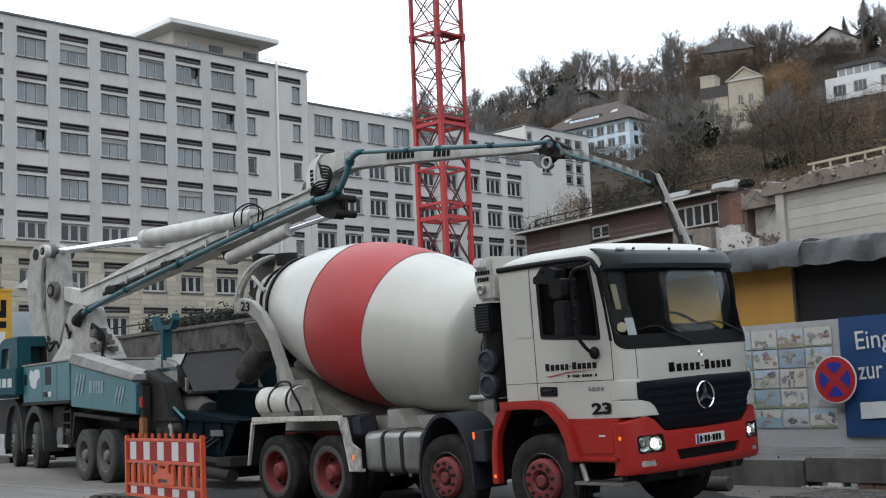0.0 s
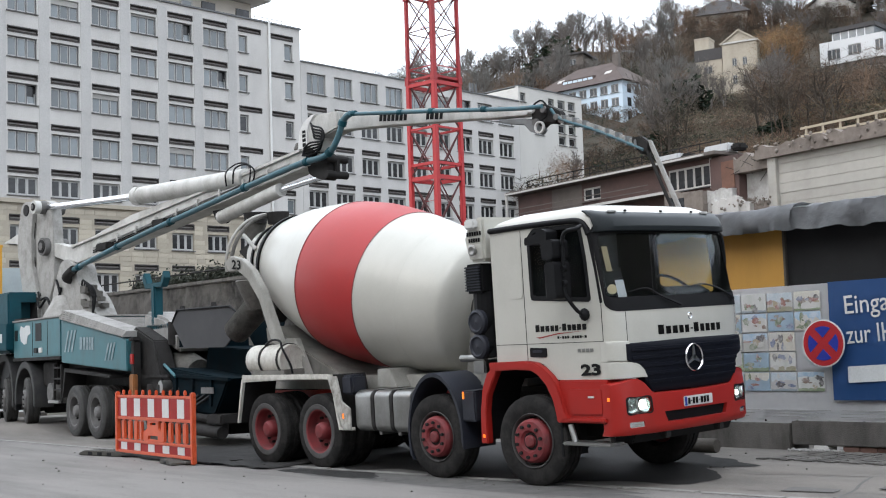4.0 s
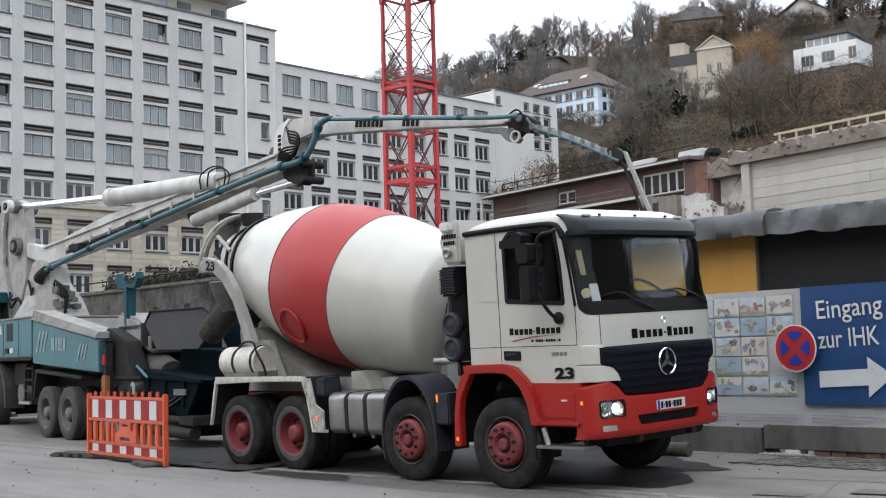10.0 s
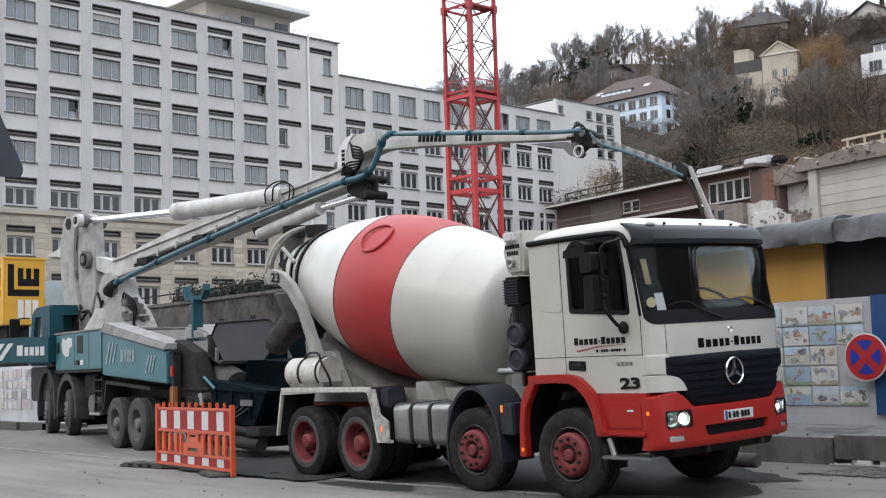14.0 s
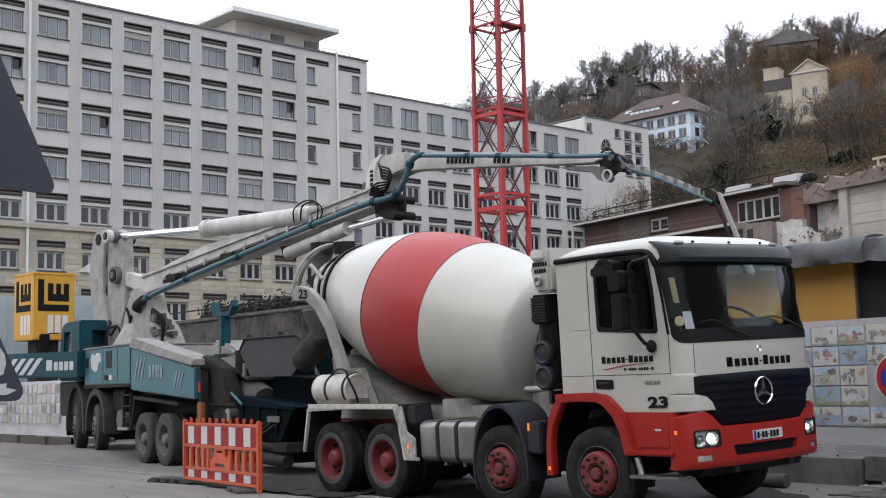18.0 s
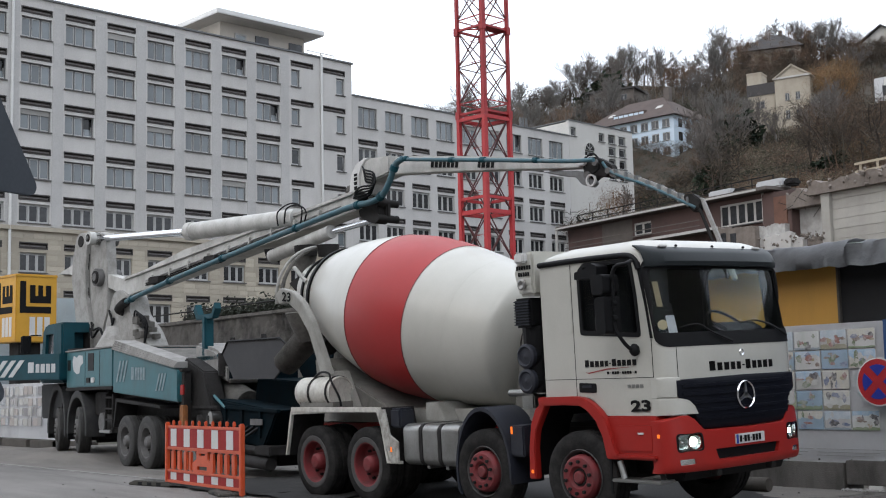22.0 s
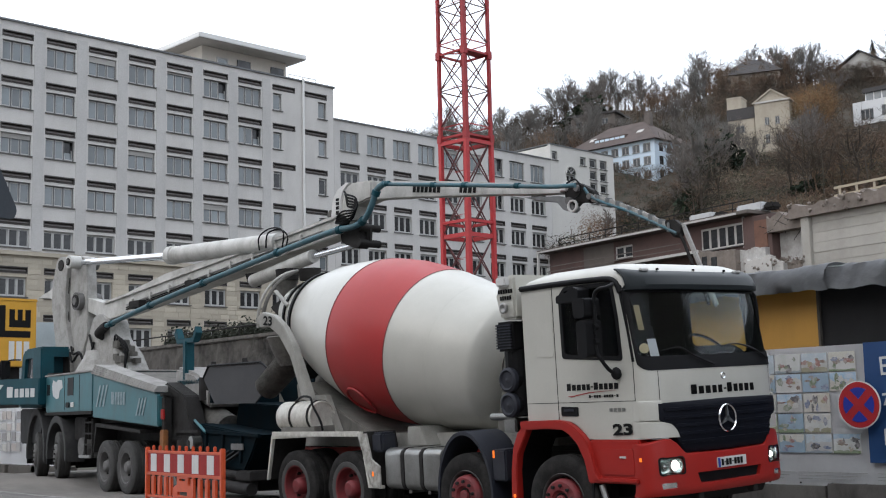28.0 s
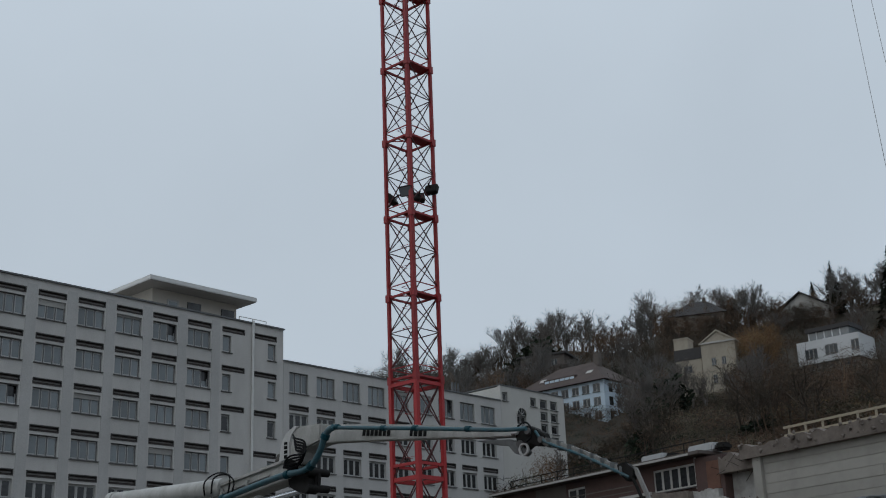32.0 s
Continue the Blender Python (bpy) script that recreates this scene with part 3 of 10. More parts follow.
def ground_height(x, y):
    dx, dy = x - EYE.x, y - EYE.y
    d = math.hypot(dx, dy)
    az = math.degrees(math.atan2(dx, dy))
    near = 80 + 72 * min(max((-45.2 - az) / 2.0, 0.0), 1.0)
    if az > -20:
        near = 80 + 4 * (az + 20)
    # the edge runs along the brick house and the sheeted wall
    u, s = (x + 63.8) * 0.993 - (y - 62.9) * 0.12, (x + 63.8) * 0.12 + (y - 62.9) * 0.993
    edge = min(max((s - (8.5 if u < 27 else 0.9)) / 1.5, 0.0), 1.0)
    if d < near - 4 or edge == 0.0:
        return 0.0
    prof = ((84, 13.0), (92, 14.2), (110, 17.0), (150, 25.5), (232, 45.0), (264, 54.0), (300, 66.0), (330, 80.0), (370, 84.0), (480, 84.0), (3000, 60.0))
    h = prof[-1][1]
    for (a, ha), (b, hb) in zip(prof, prof[1:]):
        if d <= b:
            h = ha + (hb - ha) * (d - a) / (b - a)
            break
    h += 2.0 * noise.noise(Vector((x * 0.03, y * 0.03, 0))) * min(1, max(0, (d - 110) / 60))
    dip = min(max(1 - abs(az + 42.8) / 5.5, 0.0) * 1.6, 1.0) * min(max((d - 105) / 35, 0.0), 1.0) * min(max((226 - d) / 14, 0.0), 1.0)
    h -= 8.0 * dip
    h -= min(max((-43.0 - az) / 5.0, 0.0), 1.0) * 9.0 * min(1, max(0, (d - 236) / 90))
    # knoll under the ridge house
    h += 6.0 * min(max((d - 312) / 16, 0.0), 1.0) * min(max((az + 38.6) / 1.0, 0.0), 1.0) * (1 - 0.45 * min(max((az + 34.6) / 1.2, 0.0), 1.0))
    k = min(max((az + 78) / 14.0, 0.0), 1.0) * min(max((60 - az) / 40.0, 0.0), 1.0) * min(max((d - near + 4) / 4.0, 0.0), 1.0)
    return h * k * edge


def ground():
    radii = [0, 4, 8, 12, 18, 24, 34, 50, 68, 80, 83, 84, 85, 86, 87, 88, 89, 90, 91, 92, 93, 94, 95, 96, 97, 98, 100, 102, 104, 106, 108, 110, 112, 115, 118, 121, 130, 140, 147, 150, 154, 160, 172, 186, 200, 216, 232, 248, 264, 282, 300, 315, 330, 350, 370, 420, 480, 800, 3000]
    azs = [-180 + 4 * i for i in range(26)] + [-78 + 1.0 * i for i in range(70)] + [-8 + 4 * i for i in range(47)]
    bm = bmesh.new()
    rings = []
    for r in radii[1:]:
        ring = []
        for a in azs:
            x, y = EYE.x + r * math.sin(radians(a)), EYE.y + r * math.cos(radians(a))
            ring.append(bm.verts.new((x, y, ground_height(x, y))))
        rings.append(ring)
    c = bm.verts.new((EYE.x, EYE.y, 0))
    n = len(azs)
    for k in range(n):
        bm.faces.new((c, rings[0][(k + 1) % n], rings[0][k]))
    for a, b in zip(rings, rings[1:]):
        for k in range(n):
            bm.faces.new((a[k], a[(k + 1) % n], b[(k + 1) % n], b[k]))
    bmesh.ops.recalc_face_normals(bm, faces=bm.faces)
    ob = part("ground", bm, M_HILL, smooth=60)
    return tagged(ob, "wooded hillside of brown leaf litter and dry grass", "ground", kind="structure")


M_HILL = mat("leaf_litter", (0.06, 0.049, 0.036), 0.95, dirt=(0.035, 0.036, 0.023), scale=0.12, amount=0.8, bump=0.6, fine=2.0)
ground()
bm = bmesh.new()
rd = [bm.verts.new(p) for p in ((-120, -60, 0.01), (80, -60, 0.01), (80, 30, 0.01), (10, 14.5, 0.01), (-1.2, 4.9, 0.01), (-60, 5.5, 0.01), (-120, 6, 0.01))]
bm.faces.new(rd)


def kerb_y(x):
    k = min(max((-5.0 - x) / 5.0, 0.0), 1.0)
    k = k * k * (3 - 2 * k)
    return (0.42 + 0.083 * x) * (1 - k) + 0.26 * k


def ramp(v):
    v = min(max(v, 0.0), 1.0)
    return v * v * (3 - 2 * v)


def pave_z(x, y):
    """Height of the street: the pavement rises gently behind a worn kerb."""
    u = y - kerb_y(x)
    if u < 0:
        return 0.01
    k = min(u / 2.1, 1.0)
    fade = min(max((x + 12.0) / 4.0, 0.0), 1.0)
    fall = 0.035 * min(max((y - 2.8) / 1.5, 0.0), 1.0)
    # the pump's front wheels stand on a low rise
    rise = 0.185 * ramp((-16.4 - x) / 2.4) * ramp((x + 25.5) / 2.5) * ramp((y - 0.7) / 1.1)
    return 0.016 + (0.072 * k * k * (3 - 2 * k) - fall) * fade * fade * (3 - 2 * fade) + rise


def pavement():
    bm = bmesh.new()
    cols = []
    xs = [-60 + 2.0 * k for k in range(15)] + [-30 + 0.5 * k for k in range(85)]
    for x in xs:
        y0 = kerb_y(x)
        cols.append([bm.verts.new((x, y, pave_z(x, y))) for y in [y0 + (5.35 - y0) * k / 24 for k in range(25)]])
    for a, b in zip(cols, cols[1:]):
        for k in range(24):
            bm.faces.new((a[k], b[k], b[k + 1], a[k + 1]))
    return tagged(part("pavement", bm, M_PAVE, smooth=60), "dusty worn asphalt pavement behind a low kerb", "pavement", kind="structure")


M_PAVE = mat("dusty_pavement", (0.166, 0.151, 0.134), 0.95, dirt=(0.085, 0.08, 0.074), scale=0.8, amount=0.85, drawn=(0.35, 1, 1), bump=0.5, fine=50)
pavement()
# Unseen wall, added to keep bright sky out of the windscreen's reflection.
tagged(part("unseen_wall_site", box(9.0, 46.0, 9.4, 10.0, 0.0, 15.0), M_STREET_WALL), "plain grey-brown wall out of view, added to darken the windscreen's reflections", "wall", kind="structure")
# added wall behind the viewer, never seen: darkens side-window reflections and low light
tagged(part("unseen_wall_street", box(EYE.x - 45, EYE.x + 45, EYE.y - 12.6, EYE.y - 12.0, 0.0, 13.0), M_STREET_WALL), "plain grey-brown wall behind the viewer, added to darken window reflections", "wall", kind="structure")
tagged(part("road", bm, M_ASPHALT), "worn grey asphalt street with patches and dust", "road", kind="structure")

# ---- concrete mixer truck: x forward, y away from the street, z up; front axle at x = 0 ----
M_GLASS = glass("windscreen_glass", (0.78, 0.87, 0.85))
M_BATTERED = mat("chipped_cream_paint", (0.43, 0.42, 0.385), 0.6, dirt=(0.0546, 0.0351, 0.0234), scale=9.0, amount=0.75, streak=0.3)
M_CHIPPED = mat("scuffed_cream_paint", (0.54, 0.525, 0.475), 0.55, dirt=(0.15, 0.12, 0.09), scale=8.0, amount=0.42, streak=0.4)
M_VISOR = mat("smoked_visor", (0.0172, 0.0203, 0.0218), 0.38, dirt=(0.0281, 0.0312, 0.0328), scale=2, spec=0.12)
M_BLUEBLACK = mat("dark_blue_grille_plastic", (0.006, 0.0068, 0.011), 0.5, dirt=(0.014, 0.0145, 0.018), scale=3, spec=0.1)
M_FENDER_BLUE = mat("dark_blue_fender_plastic", (0.0156, 0.0179, 0.0265), 0.6, spec=0.3, dirt=(0.039, 0.039, 0.0429), scale=3, amount=0.5)
M_LAMP = mat("headlamp_reflector", (0.585, 0.585, 0.5694), 0.12, metal=0.8, dirt=(0.39, 0.39, 0.39), scale=20)
M_BULB = glow("lit_headlamp_bulb", (1.0, 0.96, 0.88), 8.0)
M_AMBER = glow("amber_marker", (1.0, 0.22, 0.02), 0.5)
M_CLOTH = mat("dark_seat_cloth", (0.0101, 0.0109, 0.0125), 0.9, spec=0.2)
M_RIM_RED = mat("red_wheel_paint", (0.1716, 0.0187, 0.0218), 0.65, dirt=(0.078, 0.0312, 0.0312), scale=6, amount=0.6)
M_GREY_RING = mat("dusty_sidewall", (0.0663, 0.0632, 0.0608), 0.9, dirt=(0.0312, 0.0304, 0.0289), scale=5, amount=0.6)
M_PAPER = mat("paper_sticker", (0.5616, 0.6084, 0.624), 0.6)
M_YELLOW_CARD = mat("yellow_card", (0.351, 0.312, 0.195), 0.6)


def cut(bm, cutters):
    """bm with the cutters taken out of it."""
    def link(b):
        me = bpy.data.meshes.new("tmp")
        b.to_mesh(me)
        b.free()
        ob = bpy.data.objects.new("tmp", me)
        scene.collection.objects.link(ob)
        return ob
    base = link(bm)
    tools = [link(c) for c in cutters]
    for tl in tools:
        md = base.modifiers.new("cut", "BOOLEAN")
        md.operation, md.object, md.solver = "DIFFERENCE", tl, "EXACT"
    bpy.context.view_layer.update()
    me = bpy.data.meshes.new_from_object(base.evaluated_get(bpy.context.evaluated_depsgraph_get()))
    for o in [base] + tools:
        bpy.data.objects.remove(o)
    out = bmesh.new()
    out.from_mesh(me)
    bpy.data.meshes.remove(me)
    return out


def rounded_bar(stations, y0, y1, z0, z1, r, seg=6):
    """A bar along x with a rounded rectangular section; stations: (x, how much it swells)."""
    bm = bmesh.new()
    rings = []
    for x, g in stations:
        ring = []
        for cy, cz, a0 in ((y1 - r, z1 - r, 0), (y0 + r, z1 - r, 90), (y0 + r, z0 + r, 180), (y1 - r, z0 + r, 270)):
            for k in range(seg + 1):
                a = radians(a0 + 90 * k / seg)
                ring.append(bm.verts.new((x, cy + (r + g) * math.cos(a), cz + (r + g) * math.sin(a))))
        rings.append(ring)
    n = len(rings[0])
    for a, b in zip(rings, rings[1:]):
        for k in range(n):
            bm.faces.new((a[k], a[(k + 1) % n], b[(k + 1) % n], b[k]))
    bm.faces.new(rings[0])
    bm.faces.new(list(reversed(rings[-1])))
    bmesh.ops.recalc_face_normals(bm, faces=bm.faces)
    return bm


def tyre_mesh(name, w=0.30, r=0.525, material=None):
    h = w / 2
    prof = [(-h * 0.85, 0.30), (-h, 0.36), (-h * 1.02, 0.43), (-h * 0.95, r - 0.035), (-h * 0.82, r - 0.008), (-h * 0.55, r), (-h * 0.53, r - 0.014), (-h * 0.47, r - 0.014), (-h * 0.45, r),
            (-0.02, r), (-0.015, r - 0.014), (0.015, r - 0.014), (0.02, r), (h * 0.45, r), (h * 0.47, r - 0.014), (h * 0.53, r - 0.014), (h * 0.55, r), (h * 0.82, r - 0.008), (h * 0.95, r - 0.035), (h * 1.02, 0.43), (h, 0.36), (h * 0.85, 0.30)]
    me = mesh_of(name, lathe(prof, 56, "Y", True), material or M_RUBBER)
    smooth_by_angle(me, 35)
    return me


def shape(name, bm, material, angle=35):
    me = mesh_of(name, bm, material)
    smooth_by_angle(me, angle)
    return me


def bolts_bm(n, rad, y0, y1, r, seg=6):
    bm = bmesh.new()
    add_tube(bm, (rad, y0, 0), (rad, y1, 0), r, seg=seg)
    return bm


def make_wheels(paint, ring_mat):
    """Meshes for a steered and a driven wheel; the outer face is at y = 0, the wheel goes to +y."""
    d = {}
    d["tyre"] = tyre_mesh("tyre")
    d["ring"] = shape("sidewall_ring", lathe([(-0.002, 0.31), (-0.010, 0.34), (-0.008, 0.378), (0.0, 0.385), (0.004, 0.31)], 48, "Y", True), ring_mat)
    # steered: convex disc with a raised hub
    d["front_rim"] = shape("rim", lathe([(0.01, 0.318), (-0.004, 0.312), (0.01, 0.298), (0.11, 0.285), (0.13, 0.25)], 40, "Y", caps=(False, False)), M_GREY_RING)
    d["front_disc"] = shape("disc", lathe([(0.13, 0.262), (0.02, 0.256), (-0.02, 0.248), (-0.045, 0.225), (-0.05, 0.13), (-0.03, 0.118), (-0.015, 0.105), (0.01, 0.0)], 40, "Y"), paint)
    d["hub_ring"] = shape("hub_ring", lathe([(-0.01, 0.104), (-0.022, 0.098), (-0.014, 0.074), (0.0, 0.074)], 28, "Y", True), M_STEEL_DIRTY)
    d["front_hub"] = shape("hub", lathe([(-0.01, 0.075), (-0.045, 0.07), (-0.06, 0.055), (-0.062, 0.0)], 24, "Y"), paint)
    # driven: deep dish
    d["rear_dish"] = shape("rim", lathe([(0.01, 0.318), (0.0, 0.31), (0.01, 0.292), (0.13, 0.285), (0.15, 0.27), (0.16, 0.15), (0.155, 0.0)], 40, "Y", caps=(False, True)), paint)
    d["rear_hub"] = shape("hub", lathe([(0.16, 0.13), (0.06, 0.125), (0.02, 0.11), (0.0, 0.085), (-0.005, 0.0)], 24, "Y"), paint)
    d["bolt"] = mesh_of("wheel_bolt", bolts_bm(1, 0.0, -0.025, 0.03, 0.02), M_STEEL_DIRTY)
    d["bolt_hole"] = mesh_of("hand_hole", bolts_bm(1, 0.0, -0.006, 0.03, 0.028, 10), M_DARK)
    return d


def wheel(parent, d, x, y, far=False, steer=0.0, double=False, front=True, up=0.0, size=1.0):
    m = Matrix.Translation((x, y, 0.525 * size + up)) @ Matrix.Diagonal((size, 1.0, size, 1.0)) @ Matrix.Rotation(radians(180 if far else 0) + radians(steer), 4, "Z")
    w = piece("wheel", d["tyre"], parent, m @ Matrix.Translation((0, 0.15, 0)))
    off = Matrix.Translation((0, -0.15, 0))
    if not front:
        piece("sidewall_ring", d["ring"], w, off)
    if front:
        piece("disc", d["front_disc"], w, off)
        piece("hub_ring", d["hub_ring"], w, off)
    piece("rim", d["front_rim" if front else "rear_dish"], w, off)
    piece("hub", d["front_hub" if front else "rear_hub"], w, off)
    if not far:
        for k in range(10):
            a = 2 * math.pi * k / 10 + 0.2
            rad, yy = (0.182, -0.055) if front else (0.20, 0.135)
            piece("wheel_bolt", d["bolt"], w, off @ Matrix.Translation((rad * math.cos(a), yy, rad * math.sin(a))))
        if front:
            for k in range(10):
                a = 2 * math.pi * k / 10
                piece("hand_hole", d["bolt_hole"], w, off @ Matrix.Translation((0.272 * math.cos(a), 0.118, 0.272 * math.sin(a))))
    if double:
        piece("inner_tyre", d["tyre"], w, Matrix.Translation((0, 0.33, 0)))
    return w


def bar_words(name, parent, m, material, words, height, depth=0.003, tall=(), dash=()):
    """Words that stay plain bars: words is a list of (start, [letter widths]) along x; tall: capitals, dash: short marks."""
    for x0, ws in words:
        x = x0
        bm = bmesh.new()
        for k, w in enumerate(ws):
            if k in dash:
                add_box(bm, x, x + w * 0.6, -depth, 0, height * 0.42, height * 0.6)
            else:
                add_box(bm, x, x + w * 0.74, -depth, 0, 0, height * (1.22 if k in tall else 1.0))
            x += w
        ob = part(name, bm, material, parent)
        ob.matrix_basis = m
        tagged(ob, kind="stuff")


# The cab's nose in plan: a flattened ellipse round the middle line y = 1.18; its middle and its drop by height
NOSE = ((1.20, 1.432, 0.300), (1.64, 1.432, 0.300), (1.95, 1.425, 0.290), (2.05, 1.405, 0.275), (2.93, 1.205, 0.220), (3.06, 1.13, 0.20), (3.10, 1.08, 0.19), (3.14, 1.01, 0.18), (3.17, 0.94, 0.17), (3.195, 0.84, 0.16), (3.25, 0.62, 0.15))
POWER = 2.6


def nose(y, middle, drop, half=1.15):
    s = min(abs(y - 1.18) / half, 1.0)
    return middle - drop * (1 - max(1 - s ** POWER, 0.0) ** (1 / POWER))


def nose_x(y, z, half=1.15):
    for (a, xa, da), (b, xb, db) in zip(NOSE, NOSE[1:]):
        if z <= b:
            k = max((z - a) / (b - a), 0.0)
            return nose(y, xa + (xb - xa) * k, da + (db - da) * k, half)
    return nose(y, NOSE[-1][1], NOSE[-1][2], half)


def nose_ys(y0, y1, n, half=1.15):
    """Stations across the nose, closer together at its corners."""
    def angle(y):
        s = max(-1.0, min(1.0, (y - 1.18) / half))
        return math.asin(math.copysign(abs(s) ** (POWER / 2), s))
    a0, a1 = angle(y0), angle(y1)
    out = []
    for k in range(n + 1):
        s = math.sin(a0 + (a1 - a0) * k / n)
        out.append(1.18 + half * math.copysign(abs(s) ** (2 / POWER), s))
    out[0], out[-1] = y0, y1
    return out


def on_nose(y, z, off, x_at):
    """A point at a distance off the nose, along its normal."""
    e = 0.002
    lo, hi = max(y - e, 0.0305), min(y + e, 2.3295)
    d = Vector((1.0, -(x_at(hi, z) - x_at(lo, z)) / (hi - lo), -(x_at(y, z + e) - x_at(y, z - e)) / (2 * e))).normalized()
    return Vector((x_at(y, z), y, z)) + d * off


def polyline(pts, y):
    for (a, za), (b, zb) in zip(pts, pts[1:]):
        if y <= b:
            return za + (zb - za) * max((y - a) / (b - a), 0.0)
    return pts[-1][1]


def nose_plate(low, high, x_at, thick, rows=8, half=1.175):
    """A moulded plate on the nose between two lines of (y, z), with a rolled edge."""
    y0, y1 = low[0][0], low[-1][0]
    ys = sorted(set(nose_ys(y0, y1, 36, half)) | {p[0] for p in low + high})
    bm = bmesh.new()
    front, rear = [], []
    for y in ys:
        za, zb = polyline(low, y), polyline(high, y)
        col, behind = [], []
        for r in range(rows + 1):
            k = r / rows
            z = za + (zb - za) * (0.5 - 0.5 * math.cos(math.pi * k))
            roll = 0.012 if r in (0, rows) else 0.0
            col.append(bm.verts.new((x_at(y, z) - roll, y, z)))
            behind.append(bm.verts.new((x_at(y, z) - thick, min(max(y, y0 + 0.02), y1 - 0.02), z)))
        front.append(col)
        rear.append(behind)
    n = len(ys)
    for i in range(n - 1):
        for r in range(rows):
            bm.faces.new((front[i][r], front[i + 1][r], front[i + 1][r + 1], front[i][r + 1]))
            bm.faces.new((rear[i][r], rear[i][r + 1], rear[i + 1][r + 1], rear[i + 1][r]))
        for r in (0, rows):
            bm.faces.new((front[i][r], rear[i][r], rear[i + 1][r], front[i + 1][r]))
    for i in (0, n - 1):
        for r in range(rows):
            bm.faces.new((front[i][r], front[i][r + 1], rear[i][r + 1], rear[i][r]))
    bmesh.ops.recalc_face_normals(bm, faces=bm.faces)
    return bm


def nose_sheet(y0, y1, z0, z1, off):
    """A thin sheet or painted mark that lies on the nose."""
    bm = bmesh.new()
    g = [[bm.verts.new(on_nose(y0 + (y1 - y0) * i / 4, z0 + (z1 - z0) * k / 4, off, nose_x)) for k in range(5)] for i in range(5)]
    for i in range(4):
        for k in range(4):
            bm.faces.new((g[i][k], g[i + 1][k], g[i + 1][k + 1], g[i][k + 1]))
    bmesh.ops.solidify(bm, geom=bm.faces[:], thickness=0.002)
    return bm


def nose_ring(inner, outer, n, off, x_at=nose_x):
    """A band on the nose between two closed lines of (y, z)."""
    bm = bmesh.new()
    rings = []
    for k in range(n + 1):
        pts = [(a[0] + (b[0] - a[0]) * k / n, a[1] + (b[1] - a[1]) * k / n) for a, b in zip(inner, outer)]
        rings.append([bm.verts.new(on_nose(y, z, off, x_at)) for y, z in pts])
    m = len(inner)
    for a, b in zip(rings, rings[1:]):
        for i in range(m):
            bm.faces.new((a[i], a[(i + 1) % m], b[(i + 1) % m], b[i]))
    bmesh.ops.recalc_face_normals(bm, faces=bm.faces)
    bmesh.ops.solidify(bm, geom=bm.faces[:], thickness=0.006)
    return bm


def nose_fill(edge, middle, n, off, x_at=nose_x):
    """A pane on the nose inside a closed line of (y, z)."""
    bm = bmesh.new()
    rings = []
    for k in range(n):
        f = 1 - k / n
        rings.append([bm.verts.new(on_nose(middle[0] + (y - middle[0]) * f, middle[1] + (z - middle[1]) * f, off, x_at)) for y, z in edge])
    m = len(edge)
    for a, b in zip(rings, rings[1:]):
        for i in range(m):
            bm.faces.new((a[i], a[(i + 1) % m], b[(i + 1) % m], b[i]))
    c = bm.verts.new((x_at(*middle) + off, *middle))
    for i in range(m):
        bm.faces.new((rings[-1][i], rings[-1][(i + 1) % m], c))
    bmesh.ops.recalc_face_normals(bm, faces=bm.faces)
    bmesh.ops.solidify(bm, geom=bm.faces[:], thickness=0.006)
    return bm


def round_poly(pts, r, seg=5, run=1):
    """A closed outline with rounded corners; run: points along each straight side."""
    out = []
    n = len(pts)
    for i in range(n):
        p, a, b = Vector(pts[i]), Vector(pts[i - 1]), Vector(pts[(i + 1) % n])
        da, db = (a - p), (b - p)
        k = min(r, da.length * 0.45, db.length * 0.45)
        s, e = p + da.normalized() * k, p + db.normalized() * k
        for q in range(seg + 1):
            u = q / seg
            out.append(tuple(s * (1 - u) ** 2 + p * 2 * u * (1 - u) + e * u * u))
        nxt = Vector(pts[(i + 1) % n])
        stop = nxt + (p - nxt).normalized() * min(r, (p - nxt).length * 0.45)
        for q in range(1, run):
            out.append(tuple(e.lerp(stop, q / run)))
    return out


def along_x(bm):
    """Turns a prism of (y, z) drawn along y into one drawn along x."""
    for v in bm.verts:
        v.co = Vector((v.co.y, v.co.x, v.co.z))
    bmesh.ops.recalc_face_normals(bm, faces=bm.faces)
    if bm.calc_volume(signed=True) < 0:
        bmesh.ops.reverse_faces(bm, faces=bm.faces)
    return bm


def cab_ring(z, shrink=0.0):
    """The cab's outline at a height; the roof's edges draw in."""
    up = max(z + shrink - 2.96, 0.0) / 0.205
    side = 0.03 + shrink + 0.20 * up ** 3.2
    rear = -0.62 + shrink + 0.42 * up ** 2.4
    half = 1.18 - side
    ys = nose_ys(side, 2.36 - side, 44, half)
    ring = [(nose_x(y, z, half) - shrink, y, z) for y in ys]
    front = ring[0][0]
    near = [(rear + 0.04 + (front - rear - 0.04) * k / 6, side, z) for k in range(6)]
    far = [(x, 2.36 - y, z) for x, y, z in reversed(near)]
    return ring + far + [(rear, 2.36 - side - 0.04, z), (rear, side + 0.04, z)] + near


def loft(rings):
    bm = bmesh.new()
    vs = [[bm.verts.new(p) for p in ring] for ring in rings]
    n = len(vs[0])
    for a, b in zip(vs, vs[1:]):
        for k in range(n):
            bm.faces.new((a[k], a[(k + 1) % n], b[(k + 1) % n], b[k]))
    bm.faces.new(vs[0])
    bm.faces.new(vs[-1])
    bmesh.ops.recalc_face_normals(bm, faces=bm.faces)
    return bm


